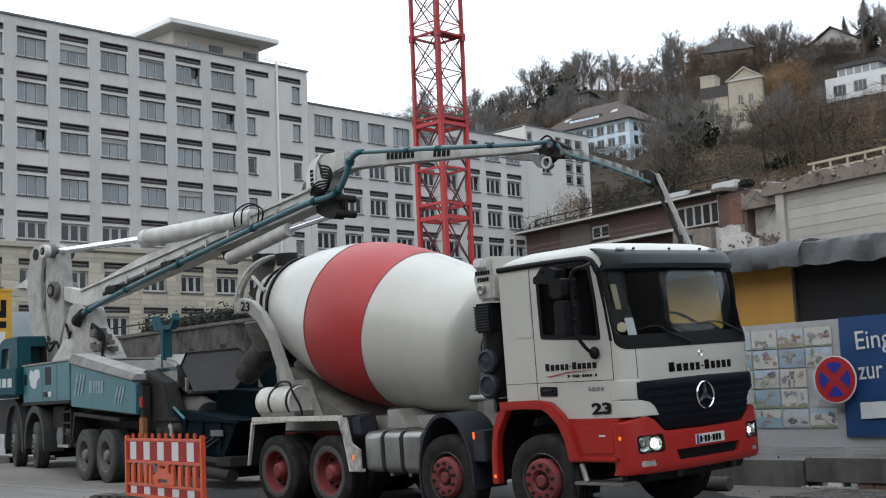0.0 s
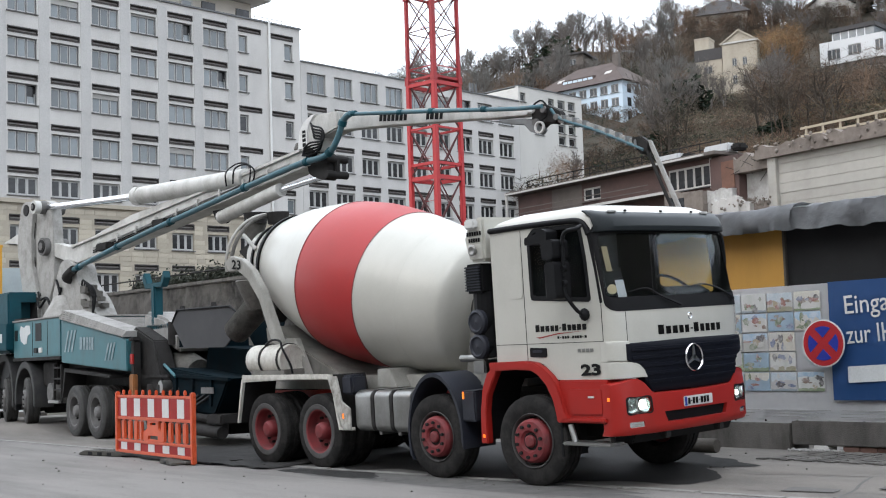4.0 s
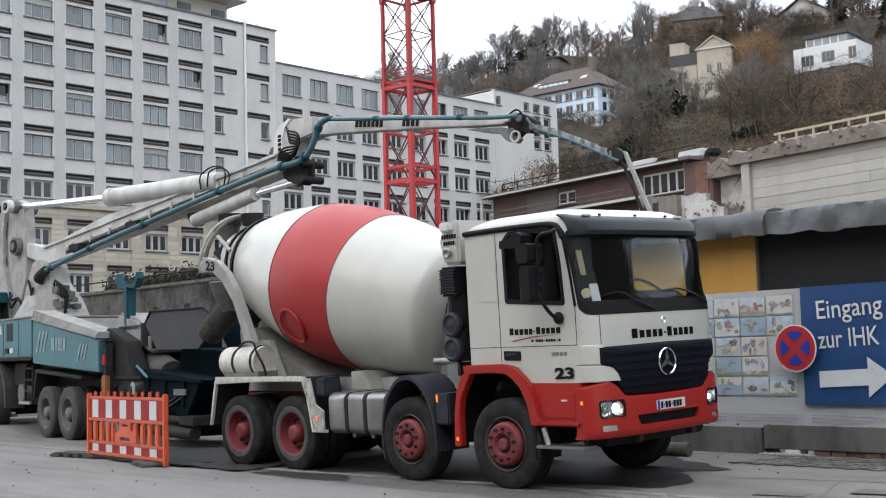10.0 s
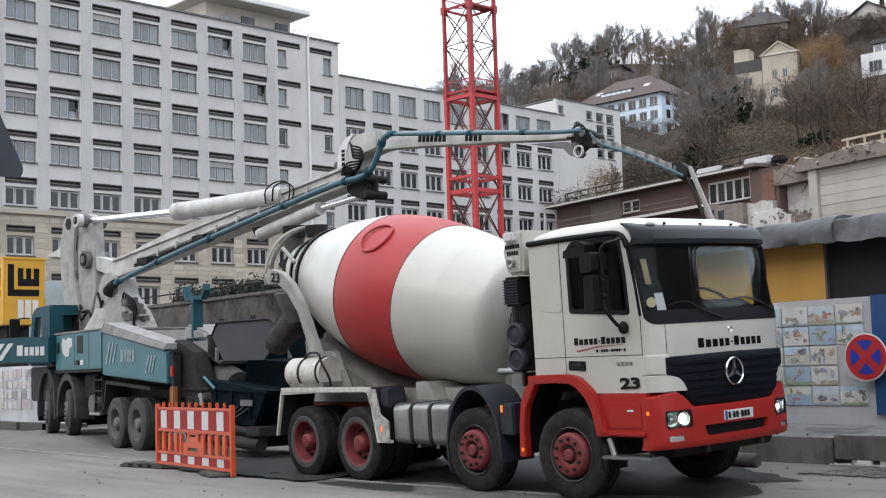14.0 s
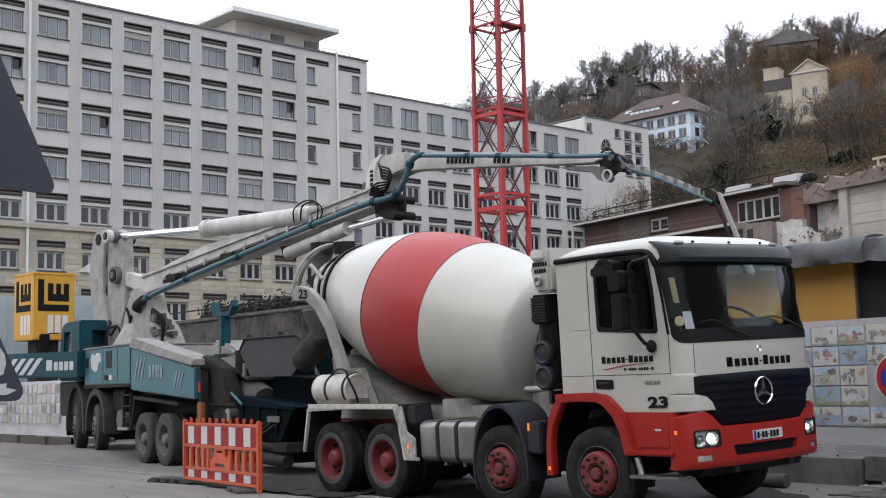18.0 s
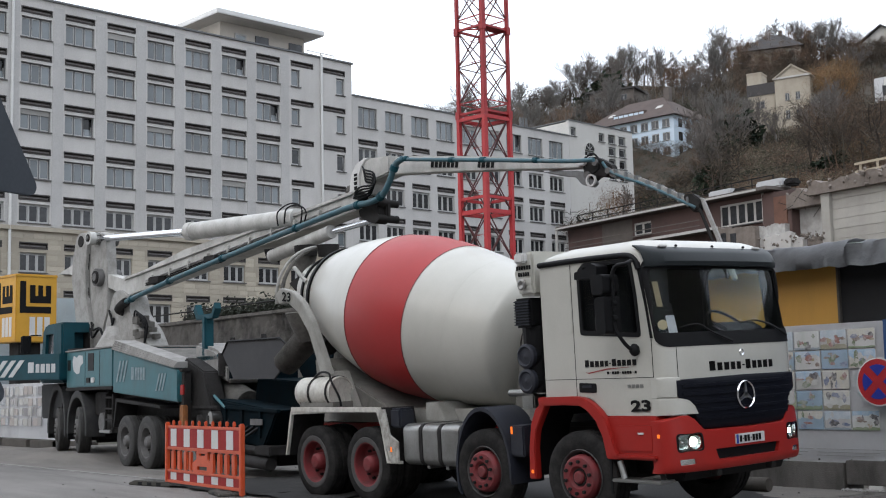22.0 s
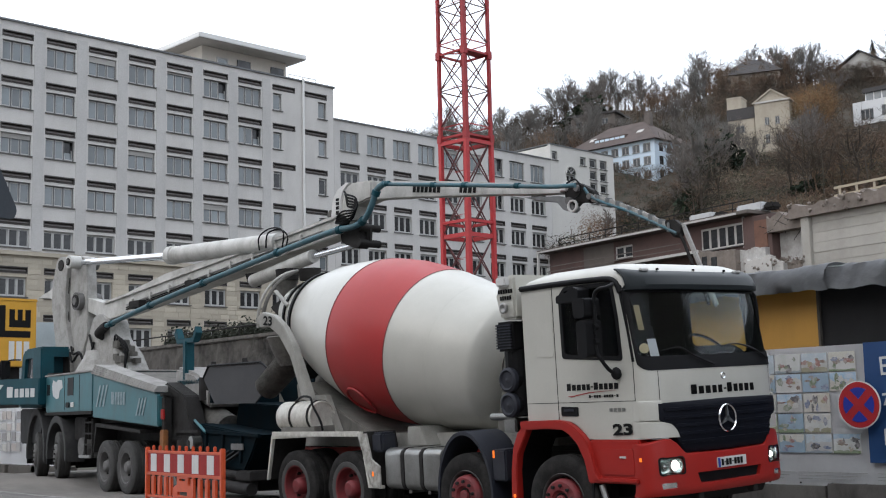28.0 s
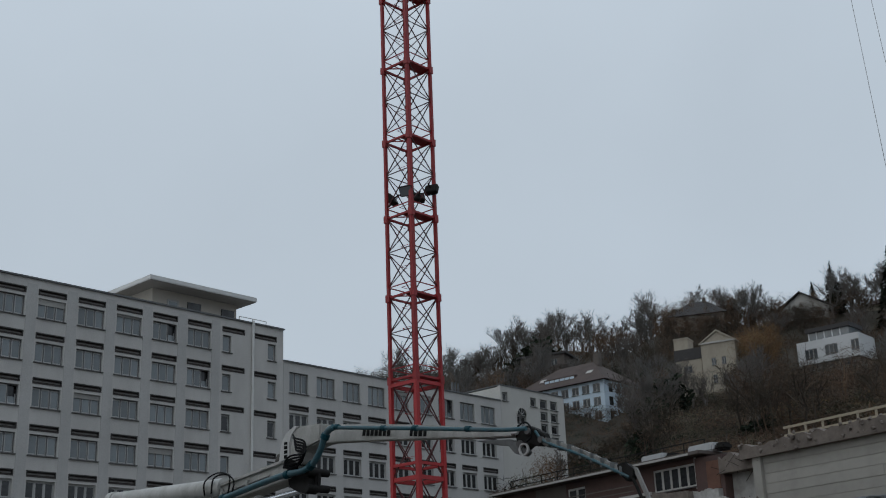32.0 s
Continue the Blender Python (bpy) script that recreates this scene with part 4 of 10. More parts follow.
def mixer_truck():
    t = thing("concrete_mixer_truck", None, "cream and red four-axle concrete mixer truck with lit headlamps", "truck")
    d = make_wheels(M_RIM_RED, M_GREY_RING)
    wheel(t, d, 0.0, 0.02, steer=4)
    wheel(t, d, 0.0, 2.46, True, 4)
    wheel(t, d, -1.7, 0.02, steer=2)
    wheel(t, d, -1.7, 2.46, True, 2)
    for x in (-4.25, -5.6):
        wheel(t, d, x, 0.02, double=True, front=False)
        wheel(t, d, x, 2.46, True, double=True, front=False)
    for x in (0, -1.7, -4.25, -5.6):
        part("axle", tube((x, 0.5, 0.53), (x, 2.0, 0.53), 0.11), M_STEEL_DIRTY, t)
    # frame rails, cross members
    for y in (0.82, 1.62):
        part("frame_rail", box(-6.75, 1.0, y, y + 0.08, 0.78, 1.04, 0.008), M_RED, t, "dusty red frame rail")
    for x in (-6.6, -5.0, -3.2, -1.0):
        part("cross_member", box(x, x + 0.12, 0.9, 1.62, 0.82, 1.0), M_STEEL_DIRTY, t)
    part("subframe", box(-6.9, -0.75, 0.74, 1.78, 1.06, 1.26, 0.01), M_CREAM_DUSTY, t, "cream mixer subframe")
    part("engine", prism([(-0.9, 0.46), (0.95, 0.56), (1.0, 1.1), (-0.9, 1.1)], 0.62, 1.85, 0.05), M_STEEL_DIRTY, t, "oily dark engine underside")
    part("gearbox_housing", box(-2.0, -0.9, 0.85, 1.6, 0.42, 1.0, 0.08), M_STEEL_DIRTY, t)
    part("drive_shaft", tube((-4.2, 1.24, 0.6), (-2.0, 1.24, 0.65), 0.07), M_STEEL_DIRTY, t)
    for x in (-4.25, -5.6):
        part("differential", lathe([(-0.3, 0.0), (-0.26, 0.16), (-0.1, 0.24), (0.1, 0.24), (0.26, 0.16), (0.3, 0.0)], 20, "X"), M_STEEL_DIRTY, t, "", 50).matrix_basis = Matrix.Translation((x, 1.24, 0.55))
    # fuel tank and step tank
    tank = part("fuel_tank", rounded_bar([(-3.40, -0.05), (-3.385, -0.015), (-3.35, 0.0), (-3.04, 0.0), (-3.03, -0.012), (-2.95, -0.012), (-2.94, 0.0), (-2.64, 0.0), (-2.63, -0.012), (-2.55, -0.012), (-2.54, 0.0), (-2.26, 0.0), (-2.215, -0.015), (-2.20, -0.05)], 0.03, 0.68, 0.55, 1.10, 0.10), M_ALU, t, "brushed aluminium fuel tank", 40)
    for x in (-3.02, -2.62):
        part("strap", rounded_bar([(x, -0.011), (x, 0.004), (x + 0.06, 0.004), (x + 0.06, -0.011)], 0.03, 0.68, 0.55, 1.10, 0.10), M_STEEL_DIRTY, tank)
        part("bracket", box(x, x + 0.06, 0.15, 0.6, 0.50, 0.56), M_ALU, tank)
    part("air_tank", tube((-3.3, 1.9, 0.75), (-2.2, 1.9, 0.75), 0.2, seg=16), M_STEEL_DIRTY, t)
    # rear mudguard: cream angled sheet
    for y0, y1 in ((0.0, 0.62), (1.86, 2.48)):
        mg = part("mudguard", prism([(-6.38, 0.60), (-6.34, 0.60), (-6.16, 1.22), (-3.90, 1.28), (-3.74, 0.56), (-3.42, 0.56), (-3.42, 0.60), (-3.70, 0.60), (-3.88, 1.325), (-6.2, 1.265)], y0, y0 + 0.05, 0.004), M_CHIPPED, t, "scuffed cream steel mudguard")
        part("inner_sheet", prism([(-6.37, 0.60), (-6.35, 0.60), (-6.17, 1.22), (-3.90, 1.28), (-3.74, 0.58), (-3.72, 0.58), (-3.88, 1.31), (-6.2, 1.25)], y0 + 0.05, y1), M_STEEL_DIRTY, mg)
        part("edge_trim", box(-6.16, -3.92, y0 - 0.012, y0 + 0.02, 1.255, 1.33, 0.006), M_CHIPPED, mg)
    mk = part("side_plate", prism([(-3.93, 1.30), (-3.62, 0.57), (-3.44, 0.57), (-3.44, 0.86), (-3.62, 0.95), (-3.72, 1.30)], -0.02, 0.01, 0.004), M_BATTERED, t, "battered cream side plate with rust chips")
    part("marker_lamp", box(-3.60, -3.57, -0.035, -0.018, 0.72, 0.79, 0.006), M_AMBER, mk)
    part("tool_box", box(-3.68, -3.44, 0.04, 0.3, 1.04, 1.31, 0.03), M_FENDER_BLUE, t, "dark plastic box")
    part("pedestal", prism([(-3.45, 1.1), (-3.02, 1.1), (-3.18, 1.36), (-3.45, 1.36)], 0.5, 2.0, 0.01), M_CREAM_DUSTY, t, "cream drum support foot")
    # arched plastic fender over the second axle
    outer = [(0.80 * math.cos(radians(a)), 0.80 * math.sin(radians(a))) for a in range(-10, 205, 8)]
    inner = [(0.75 * math.cos(radians(a)), 0.75 * math.sin(radians(a))) for a in range(204, -11, -8)]
    fo = [(-1.70 + 0.66 * x + 0.0, 0.525 + z) for x, z in outer] + [(-1.70 + 0.66 * x, 0.525 + z) for x, z in inner]
    fd = part("fender", prism(fo, 0.0, 0.55), M_FENDER_BLUE, t, "dark blue plastic fender", 40)
    part("marker_lamp", box(-1.125, -1.10, -0.02, 0.0, 1.0, 1.09, 0.005), M_AMBER, fd)
    part("splash_panel", box(-1.2, -0.95, 0.03, 0.5, 0.72, 1.1, 0.02), M_FENDER_BLUE, fd)
    part("mud_flap", box(-2.28, -2.2, 0.05, 0.5, 0.35, 0.75, 0.01), M_DARK, fd)
    # cab shell: a lofted body with a bowed nose, hollowed out
    levels = (1.22, 1.45, 1.64, 1.80, 1.95, 2.05, 2.2, 2.4, 2.6, 2.8, 2.93, 2.99, 3.04, 3.08, 3.11, 3.135, 3.155, 3.165)
    shell = loft([cab_ring(z) for z in levels])
    hollow = loft([cab_ring(z, 0.05) for z in (1.50, 1.8, 2.05, 2.4, 2.8, 3.0, 3.05, 3.09)])
    arch_cut = prism([(-1.0, 1.0), (-1.0, 1.43), (-0.02, 1.44), (0.14, 1.42), (0.27, 1.34), (0.45, 1.18), (0.48, 1.0)], -0.5, 3.0)
    side = round_poly([(0.078, 2.165), (0.958, 2.105), (0.93, 2.55), (0.875, 2.935), (0.16, 2.945), (0.068, 2.86)], 0.045)
    glass_edge = lambda z, k: round_poly([(0.062 - k, 2.825 + z), (2.298 + k, 2.825 + z), (2.321 + k * 0.3, 2.10 - z), (0.039 - k * 0.3, 2.10 - z)], 0.07, 6, 44)
    wsc = along_x(prism(glass_edge(0.0, 0.0), 0.6, 3.0))
    cab = part("cab", cut(shell, [hollow, arch_cut, prism(side, -0.5, 3.0), wsc]), M_CREAM, t, "cream painted driver's cab", 32)
    cab.data.materials.append(M_CLOTH)
    for f in cab.data.polygons:
        c = f.center
        if f.normal.dot(c - Vector((0.3, 1.18, 2.3))) < 0 and c.z > 1.48:
            f.material_index = 1
    cab.matrix_basis = Matrix.Translation((0, 0.07, 0))
    part("cab_floor", box(-0.5, 1.2, 0.12, 2.24, 1.46, 1.52), M_DARK, cab)
    part("back_lining", box(-0.55, -0.50, 0.1, 2.26, 1.5, 3.0), M_CLOTH, cab)
    # windscreen, its black surround and the black drip rail
    g = part("windscreen", nose_fill(glass_edge(0.0, 0.0), (1.18, 2.46), 9, -0.012), M_GLASS, cab, "large curved windscreen", 60)
    g.visible_shadow = False
    outer = round_poly([(0.0335, 2.94), (2.3265, 2.94), (2.3265, 1.955), (0.0335, 1.955)], 0.10, 6, 44)
    part("windscreen_surround", nose_ring(glass_edge(-0.008, -0.008), outer, 4, 0.006), M_DARK, cab, "black windscreen surround", 60)
    for y in (0.026, 2.334):
        part("roof_rail", pipe([(-0.58, y, 3.005), (0.0, y, 3.01), (0.60, y, 3.005), (0.86, y, 2.99), (0.965, y, 2.93), (1.01, y, 2.83)], 0.034, 8, 6), M_DARK, cab, "black drip rail", 60)
    part("pillar_trim", prism([(0.96, 2.96), (1.03, 2.90), (1.15, 2.06), (1.115, 2.06), (1.07, 2.40), (0.985, 2.84), (0.93, 2.95)], 0.019, 0.04, 0.003), M_DARK, cab, "black pillar trim", 40)
    for pts in ([(0.25, 2.16), (0.52, 2.195), (0.72, 2.10), (1.02, 1.99)], [(1.22, 2.19), (1.50, 2.215), (1.80, 2.16), (2.14, 2.03)]):
        w = bmesh.new()
        add_path(w, [(nose_x(y, z) + 0.03, y, z) for y, z, _ in curve_pts([(a, b, 0) for a, b in pts], 8)], [0.007 + 0.006 * k / 24 for k in range(25)], 6)
        part("wiper", w, M_DARK, cab, "black wiper arm", 60)
    part("sticker", nose_sheet(0.151, 0.253, 2.10, 2.30, 0.002), M_PAPER, cab, "pale paper in the windscreen")
    part("card", nose_sheet(0.09, 0.15, 2.40, 2.68, -0.004), M_YELLOW_CARD, cab)
    rs = part("round_badge", lathe([(-0.006, 0.055), (0.0, 0.055)], 20, "X"), M_YELLOW_CARD, cab)
    rs.matrix_basis = pose(nose_x(0.12, 2.2) - 0.02, 0.12, 2.2, 0, 0, -42)
    # side glass, both doors
    for y, sgn in ((0.055, -1), (2.305, 1)):
        g = part("door_window", prism(side, y - 0.004, y + 0.004), M_GLASS, cab)
        g.visible_shadow = False
        rim = round_poly([(0.052, 2.14), (0.985, 2.078), (0.955, 2.55), (0.895, 2.962), (0.15, 2.972), (0.042, 2.87)], 0.05)
        inner = round_poly([(0.10, 2.19), (0.938, 2.13), (0.91, 2.55), (0.857, 2.915), (0.17, 2.925), (0.09, 2.85)], 0.04)
        part("window_seal", cut(prism(rim, y - 0.012 + sgn * 0.022, y + 0.012 + sgn * 0.022, 0.003), [prism(inner, y - 0.3, y + 0.3)]), M_DARK, cab)
    part("window_post", box(0.37, 0.395, 0.07, 0.09, 2.17, 2.5), M_CREAM_DUSTY, cab)
    # interior
    part("roof_lining", box(-0.50, 0.80, 0.12, 2.24, 3.05, 3.068), M_CLOTH, cab)
    for y in (0.094, 2.25):
        part("door_lining", box(-0.5, 1.0, y, y + 0.018, 1.52, 2.10), M_CLOTH, cab)
        part("pillar_lining", box(-0.52, 0.04, y, y + 0.018, 2.10, 2.97), M_CLOTH, cab)
    part("dashboard", prism([(0.80, 1.5), (1.22, 1.5), (1.22, 1.98), (1.0, 2.10), (0.8, 1.95)], 0.16, 2.20, 0.03), M_CLOTH, cab, "", 40)
    part("instrument_hood", prism([(0.72, 2.0), (0.74, 2.16), (0.9, 2.24), (1.12, 2.12), (1.12, 2.0)], 1.35, 2.1, 0.05), M_CLOTH, cab, "", 40)
    for y in (0.40, 1.60):
        part("driver_seat", prism([(-0.35, 1.75), (0.2, 1.75), (0.22, 1.9), (-0.2, 1.92), (-0.32, 2.55), (-0.42, 2.55)], y, y + 0.5, 0.03), M_CLOTH, cab)
    swo = part("steering_wheel", lathe([(0.0, 0.22), (0.02, 0.235), (0.0, 0.25), (-0.02, 0.235)], 28, "Z", True), M_DARK, cab)
    swo.matrix_basis = pose(0.74, 1.80, 2.22, 0, 38, 0)
    # roof visor: smoked, wraps round both corners above the windscreen
    rows = ((2.842, 1.285, 0.28), (2.85, 1.31, 0.28), (2.90, 1.315, 0.28), (2.99, 1.265, 0.26), (3.03, 1.215, 0.22), (3.075, 1.10, 0.14), (3.10, 1.00, 0.07))
    vis = bmesh.new()
    grid = []
    for z, xc, d in rows:
        grid.append([vis.verts.new((nose(y, xc, d, 1.172), y, z)) for y in nose_ys(0.018, 2.342, 40, 1.172)])
    for a, b in zip(grid, grid[1:]):
        for k in range(len(a) - 1):
            vis.faces.new((a[k], a[k + 1], b[k + 1], b[k]))
    bmesh.ops.recalc_face_normals(vis, faces=vis.faces)
    bmesh.ops.solidify(vis, geom=vis.faces[:], thickness=0.018)
    vo = part("sun_visor", vis, M_VISOR, cab, "dark smoked sun visor above the windscreen", 30)
    for y in (0.28, 1.95):
        part("roof_marker", box(1.07, 1.12, y, y + 0.13, 3.065, 3.095, 0.01), M_WHITE_FOIL, vo)
    for y in (0.55, 1.18, 1.75):
        part("visor_bolt", box(1.09, 1.12, y, y + 0.03, 3.075, 3.10, 0.006), M_DARK, vo)
    # seams, swage, handle
    for x, z0, z1 in ((-0.062, 1.44, 2.97), (1.122, 1.42, 2.06)):
        part("door_seam", box(x, x + 0.007, 0.027, 0.04, z0, z1), M_DARK, cab)
    part("door_seam", box(-0.60, 1.12, 0.0275, 0.04, 1.634, 1.640), M_DARK, cab)
    part("panel_swage", prism(round_poly([(-0.41, 2.18), (-0.068, 2.16), (-0.068, 2.95), (-0.40, 2.95)], 0.08), 0.024, 0.04, 0.005), M_CREAM, cab, "raised side panel", 40)
    hd = part("door_handle", prism(round_poly([(-0.012, 1.485), (0.258, 1.478), (0.26, 1.585), (-0.01, 1.595)], 0.02), 0.018, 0.04, 0.004), M_DARK, cab, "black recessed door handle", 40)
    part("grip", box(0.04, 0.20, 0.006, 0.02, 1.535, 1.565, 0.006), M_FENDER_BLUE, hd)
    # side lettering: name as bars, number as it stands
    word = [0.082, 0.078, 0.08, 0.072, 0.068, 0.045, 0.082, 0.072, 0.074, 0.08, 0.078]
    nm = frame_to((0.10, 0.027, 1.772), (1, 0, 0.004), (0, 0, 1))
    bar_words("name_bar", cab, nm, M_BLACK_INK, [(0.0, word)], 0.066, tall=(0, 6), dash=(5,))
    bar_words("phone_bar", cab, frame_to((0.44, 0.027, 1.685), (1, 0, 0), (0, 0, 1)), M_BLACK_INK, [(0.0, [0.038] * 12)], 0.03, tall=(), dash=(1, 5, 10))
    part("red_swoosh", prism([(0.10, 1.712), (0.16, 1.71), (0.45, 1.75), (0.86, 1.762), (0.45, 1.738), (0.16, 1.696)], 0.024, 0.032), M_RED_INK, cab)
    bar_words("type_bar", cab, frame_to((0.74, 0.027, 1.525), (1, 0, 0), (0.12, 0, 1)), M_ALU, [(0.0, [0.062] * 4)], 0.04, tall=(), dash=())
    lettering("fleet_number", "23", 0.13, M_BLACK_INK, cab, frame_to((0.775, 0.024, 1.262), (1, 0, 0.015), (0, 0, 1)), 0.295, 0.045, 0.006)
    # cream corner panels, lower step panels and flap seams
    for mirror in (False, True):
        def flip(bm):
            if mirror:
                for v in bm.verts:
                    v.co.y = 2.36 - v.co.y
                bmesh.ops.reverse_faces(bm, faces=bm.faces)
            return bm
        part("corner_panel", flip(nose_plate([(0.008, 1.415), (0.195, 1.405)], [(0.008, 1.632), (0.195, 1.628)], lambda y, z: nose(y, 1.462 - 0.25 * max(z - 1.60, 0), 0.33, 1.175), 0.10)), M_CREAM, cab, "cream corner panel", 35)
        part("corner_step", flip(nose_plate([(0.008, 1.222), (0.375, 1.222)], [(0.008, 1.405), (0.22, 1.40), (0.29, 1.37), (0.345, 1.31), (0.375, 1.23)], lambda y, z: nose(y, 1.478 + 0.05 * (1.3 - z), 0.345, 1.175), 0.12)), M_CREAM, cab, "cream step panel", 35)
        part("flap_seam", flip(nose_sheet(0.192, 0.199, 1.63, 1.95, 0.003)), M_DARK, cab)
    # dark grille, drawn in towards its foot
    gx = lambda y, z: nose(y, 1.462 - 0.10 * max(1.2 - z, 0) - 0.25 * max(z - 1.56, 0), 0.28)
    gr = part("grille", nose_plate([(0.15, 1.42), (0.30, 1.33), (0.36, 1.18), (0.47, 1.055), (1.18, 1.045), (1.89, 1.055), (2.0, 1.18), (2.06, 1.33), (2.21, 1.42)], [(0.15, 1.60), (1.18, 1.612), (2.21, 1.60)], gx, 0.12), M_BLUEBLACK, cab, "dark blue-black front grille", 35)
    for z, y0 in ((1.15, 0.40), (1.24, 0.37), (1.33, 0.33), (1.42, 0.20), (1.51, 0.20)):
        part("grille_slat", nose_plate([(y0, z), (2.36 - y0, z)], [(y0, z + 0.035), (2.36 - y0, z + 0.035)], lambda y, q: gx(y, q) + 0.014, 0.03), M_BLUEBLACK, gr, "", 35)
    eo = part("emblem_ring", lathe([(-0.014, 0.139), (-0.03, 0.148), (-0.014, 0.158), (0.0, 0.148)], 48, "X", True), M_CHROME, gr, "chrome ring emblem", 60)
    eo.matrix_basis = Matrix.Translation((1.50, 1.135, 1.39))
    for k in range(3):
        so = part("emblem_bar", prism([(-0.026, 0.0), (0.0, -0.014), (0.026, 0.0), (0.003, 0.143), (-0.003, 0.143)], -0.010, 0.010), M_ALU, eo)
        so.matrix_basis = Matrix.Translation((-0.016, 0, 0)) @ Matrix.Rotation(radians(120 * k), 4, "X") @ Matrix.Rotation(radians(90), 4, "Z")
    # front name as bars, small badge
    y = 0.625
    for k, w in enumerate([0.124, 0.112, 0.114, 0.102, 0.098, 0.062, 0.118, 0.102, 0.104, 0.112, 0.108]):
        big = k in (0, 6)
        part("name_bar", nose_sheet(y, y + w * 0.74, 1.674 + (0.035 if k == 5 else 0), 1.674 + (0.05 if k == 5 else 0.105 if big else 0.085), 0.003), M_BLACK_INK, cab)
        y += w
    bo = part("badge", lathe([(0.0, 0.022), (0.01, 0.034), (0.0, 0.04)], 20, "X", True), M_CHROME, cab)
    bo.matrix_basis = Matrix.Translation((1.428, 1.185, 1.86))
    # bumper with lamps
    bx = lambda y, z: nose(y, 1.487 - 0.55 * max(0.66 - z, 0) - 0.10 * max(z - 0.98, 0), 0.30, 1.185)
    v_top = [(-0.003, 1.165), (0.20, 1.212), (0.29, 1.212), (0.36, 1.17), (0.45, 1.07), (0.50, 1.045), (1.18, 1.035), (1.86, 1.045), (1.91, 1.07), (2.0, 1.17), (2.07, 1.212), (2.16, 1.212), (2.363, 1.165)]
    bump = nose_plate([(-0.003, 0.606), (1.18, 0.606), (2.363, 0.606)], v_top, bx, 0.13, 14, 1.185)
    along = lambda pts, x0, x1: along_x(prism(pts, x0, x1))
    lamp = round_poly([(0.118, 0.828), (0.44, 0.835), (0.425, 1.02), (0.112, 1.018)], 0.045)
    fog = round_poly([(0.137, 0.686), (0.325, 0.690), (0.318, 0.750), (0.132, 0.748)], 0.015)
    back = lambda pts: [(2.36 - y, z) for y, z in reversed(pts)]
    intake = round_poly([(0.66, 0.715), (1.70, 0.715), (1.75, 0.83), (0.61, 0.83)], 0.02)
    bp = part("bumper", cut(bump, [along(q, 1.0, 1.8) for q in (lamp, back(lamp), fog, back(fog))] + [along(intake, 1.42, 1.8)]), M_RED, t, "glossy red front bumper", 32)
    bp.matrix_basis = Matrix.Translation((0, 0.03, 0))
    part("underrun_plate", prism([(1.00, 0.50), (1.24, 0.50), (1.30, 0.62), (1.00, 0.62)], 0.30, 2.06, 0.01), M_DARK, bp, "black plate under the bumper")
    part("air_intake", box(1.40, 1.425, 0.60, 1.76, 0.70, 0.84), M_DARK, bp)
    for outline, lo, first in ((lamp, fog, True), (back(lamp), back(fog), False)):
        ys = [p[0] for p in outline]
        cy = sum(ys) / len(ys)
        ang = -34 if first else 34
        hl = part("headlamp", nose_fill(outline, (cy, 0.925), 5, -0.055, bx), M_LAMP, bp, "lit headlamp behind clear glass", 60)
        part("lamp_bezel", nose_ring([(cy + (y - cy) * 0.93, 0.925 + (z - 0.925) * 0.93) for y, z in outline], [(cy + (y - cy) * 1.05, 0.925 + (z - 0.925) * 1.06) for y, z in outline], 2, 0.003, bx), M_DARK, hl, "", 60)
        lens = part("lens", nose_fill(outline, (cy, 0.925), 5, -0.004, bx), M_GLASS, hl, "", 60)
        lens.visible_shadow = False
        for k, yy in enumerate((cy - 0.075, cy + 0.075)):
            m = pose(bx(yy, 0.925) - 0.052, yy, 0.925, 0, 0, ang * (1.1 if (k == 0) == first else 0.5))
            r = part("reflector", lathe([(0.0, 0.028), (0.03, 0.066), (0.036, 0.075), (0.0, 0.08)], 20, "X", True), M_LAMP, hl, "", 60)
            r.matrix_basis = m
            bulb = bmesh.new()
            bmesh.ops.create_uvsphere(bulb, u_segments=12, v_segments=8, radius=0.030)
            bo = part("bulb", bulb, M_BULB if (k == 1 if first else k == 0) else M_LAMP, hl, "", 60)
            bo.matrix_basis = m @ Matrix.Translation((0.02, 0, 0))
        fy = sum(p[0] for p in lo) / len(lo)
        part("fog_lamp", nose_fill(lo, (fy, 0.718), 4, -0.012, bx), M_LAMP, bp, "", 60)
    part("side_marker", box(1.19, 1.225, -0.012, 0.03, 0.985, 1.025, 0.004), M_AMBER, bp)
    for y in (0.66, 1.62):
        part("tow_eye", box(1.34, 1.43, y, y + 0.09, 0.53, 0.63, 0.01), M_STEEL_DIRTY, bp)
    pl = part("number_plate", box(1.482, 1.50, 0.932, 1.44, 0.855, 0.965, 0.004), M_WHITE_FOIL, bp, "white number plate")
    part("plate_band", box(1.498, 1.504, 0.937, 0.972, 0.86, 0.96), mat("blue_plate_band", (0.0156, 0.0468, 0.273), 0.4), pl)
    bar_words("plate_bar", pl, frame_to((1.503, 0.99, 0.875), (0, 1, 0), (0, 0, 1)), M_BLACK_INK, [(0.0, [0.05, 0.03, 0.055, 0.055, 0.035, 0.055, 0.055, 0.055])], 0.07, tall=(), dash=(1, 4))
    # red wheel arch, side skirt, step
    part("side_skirt", prism([(0.44, 1.218), (0.42, 0.75), (0.55, 0.74), (1.18, 0.74), (1.18, 1.218)], 0.055, 0.30, 0.015), M_RED, t, "red entry step panel", 40)
    part("entry_step", box(0.50, 1.17, 0.0, 0.28, 0.755, 0.80, 0.012), M_RED, t)
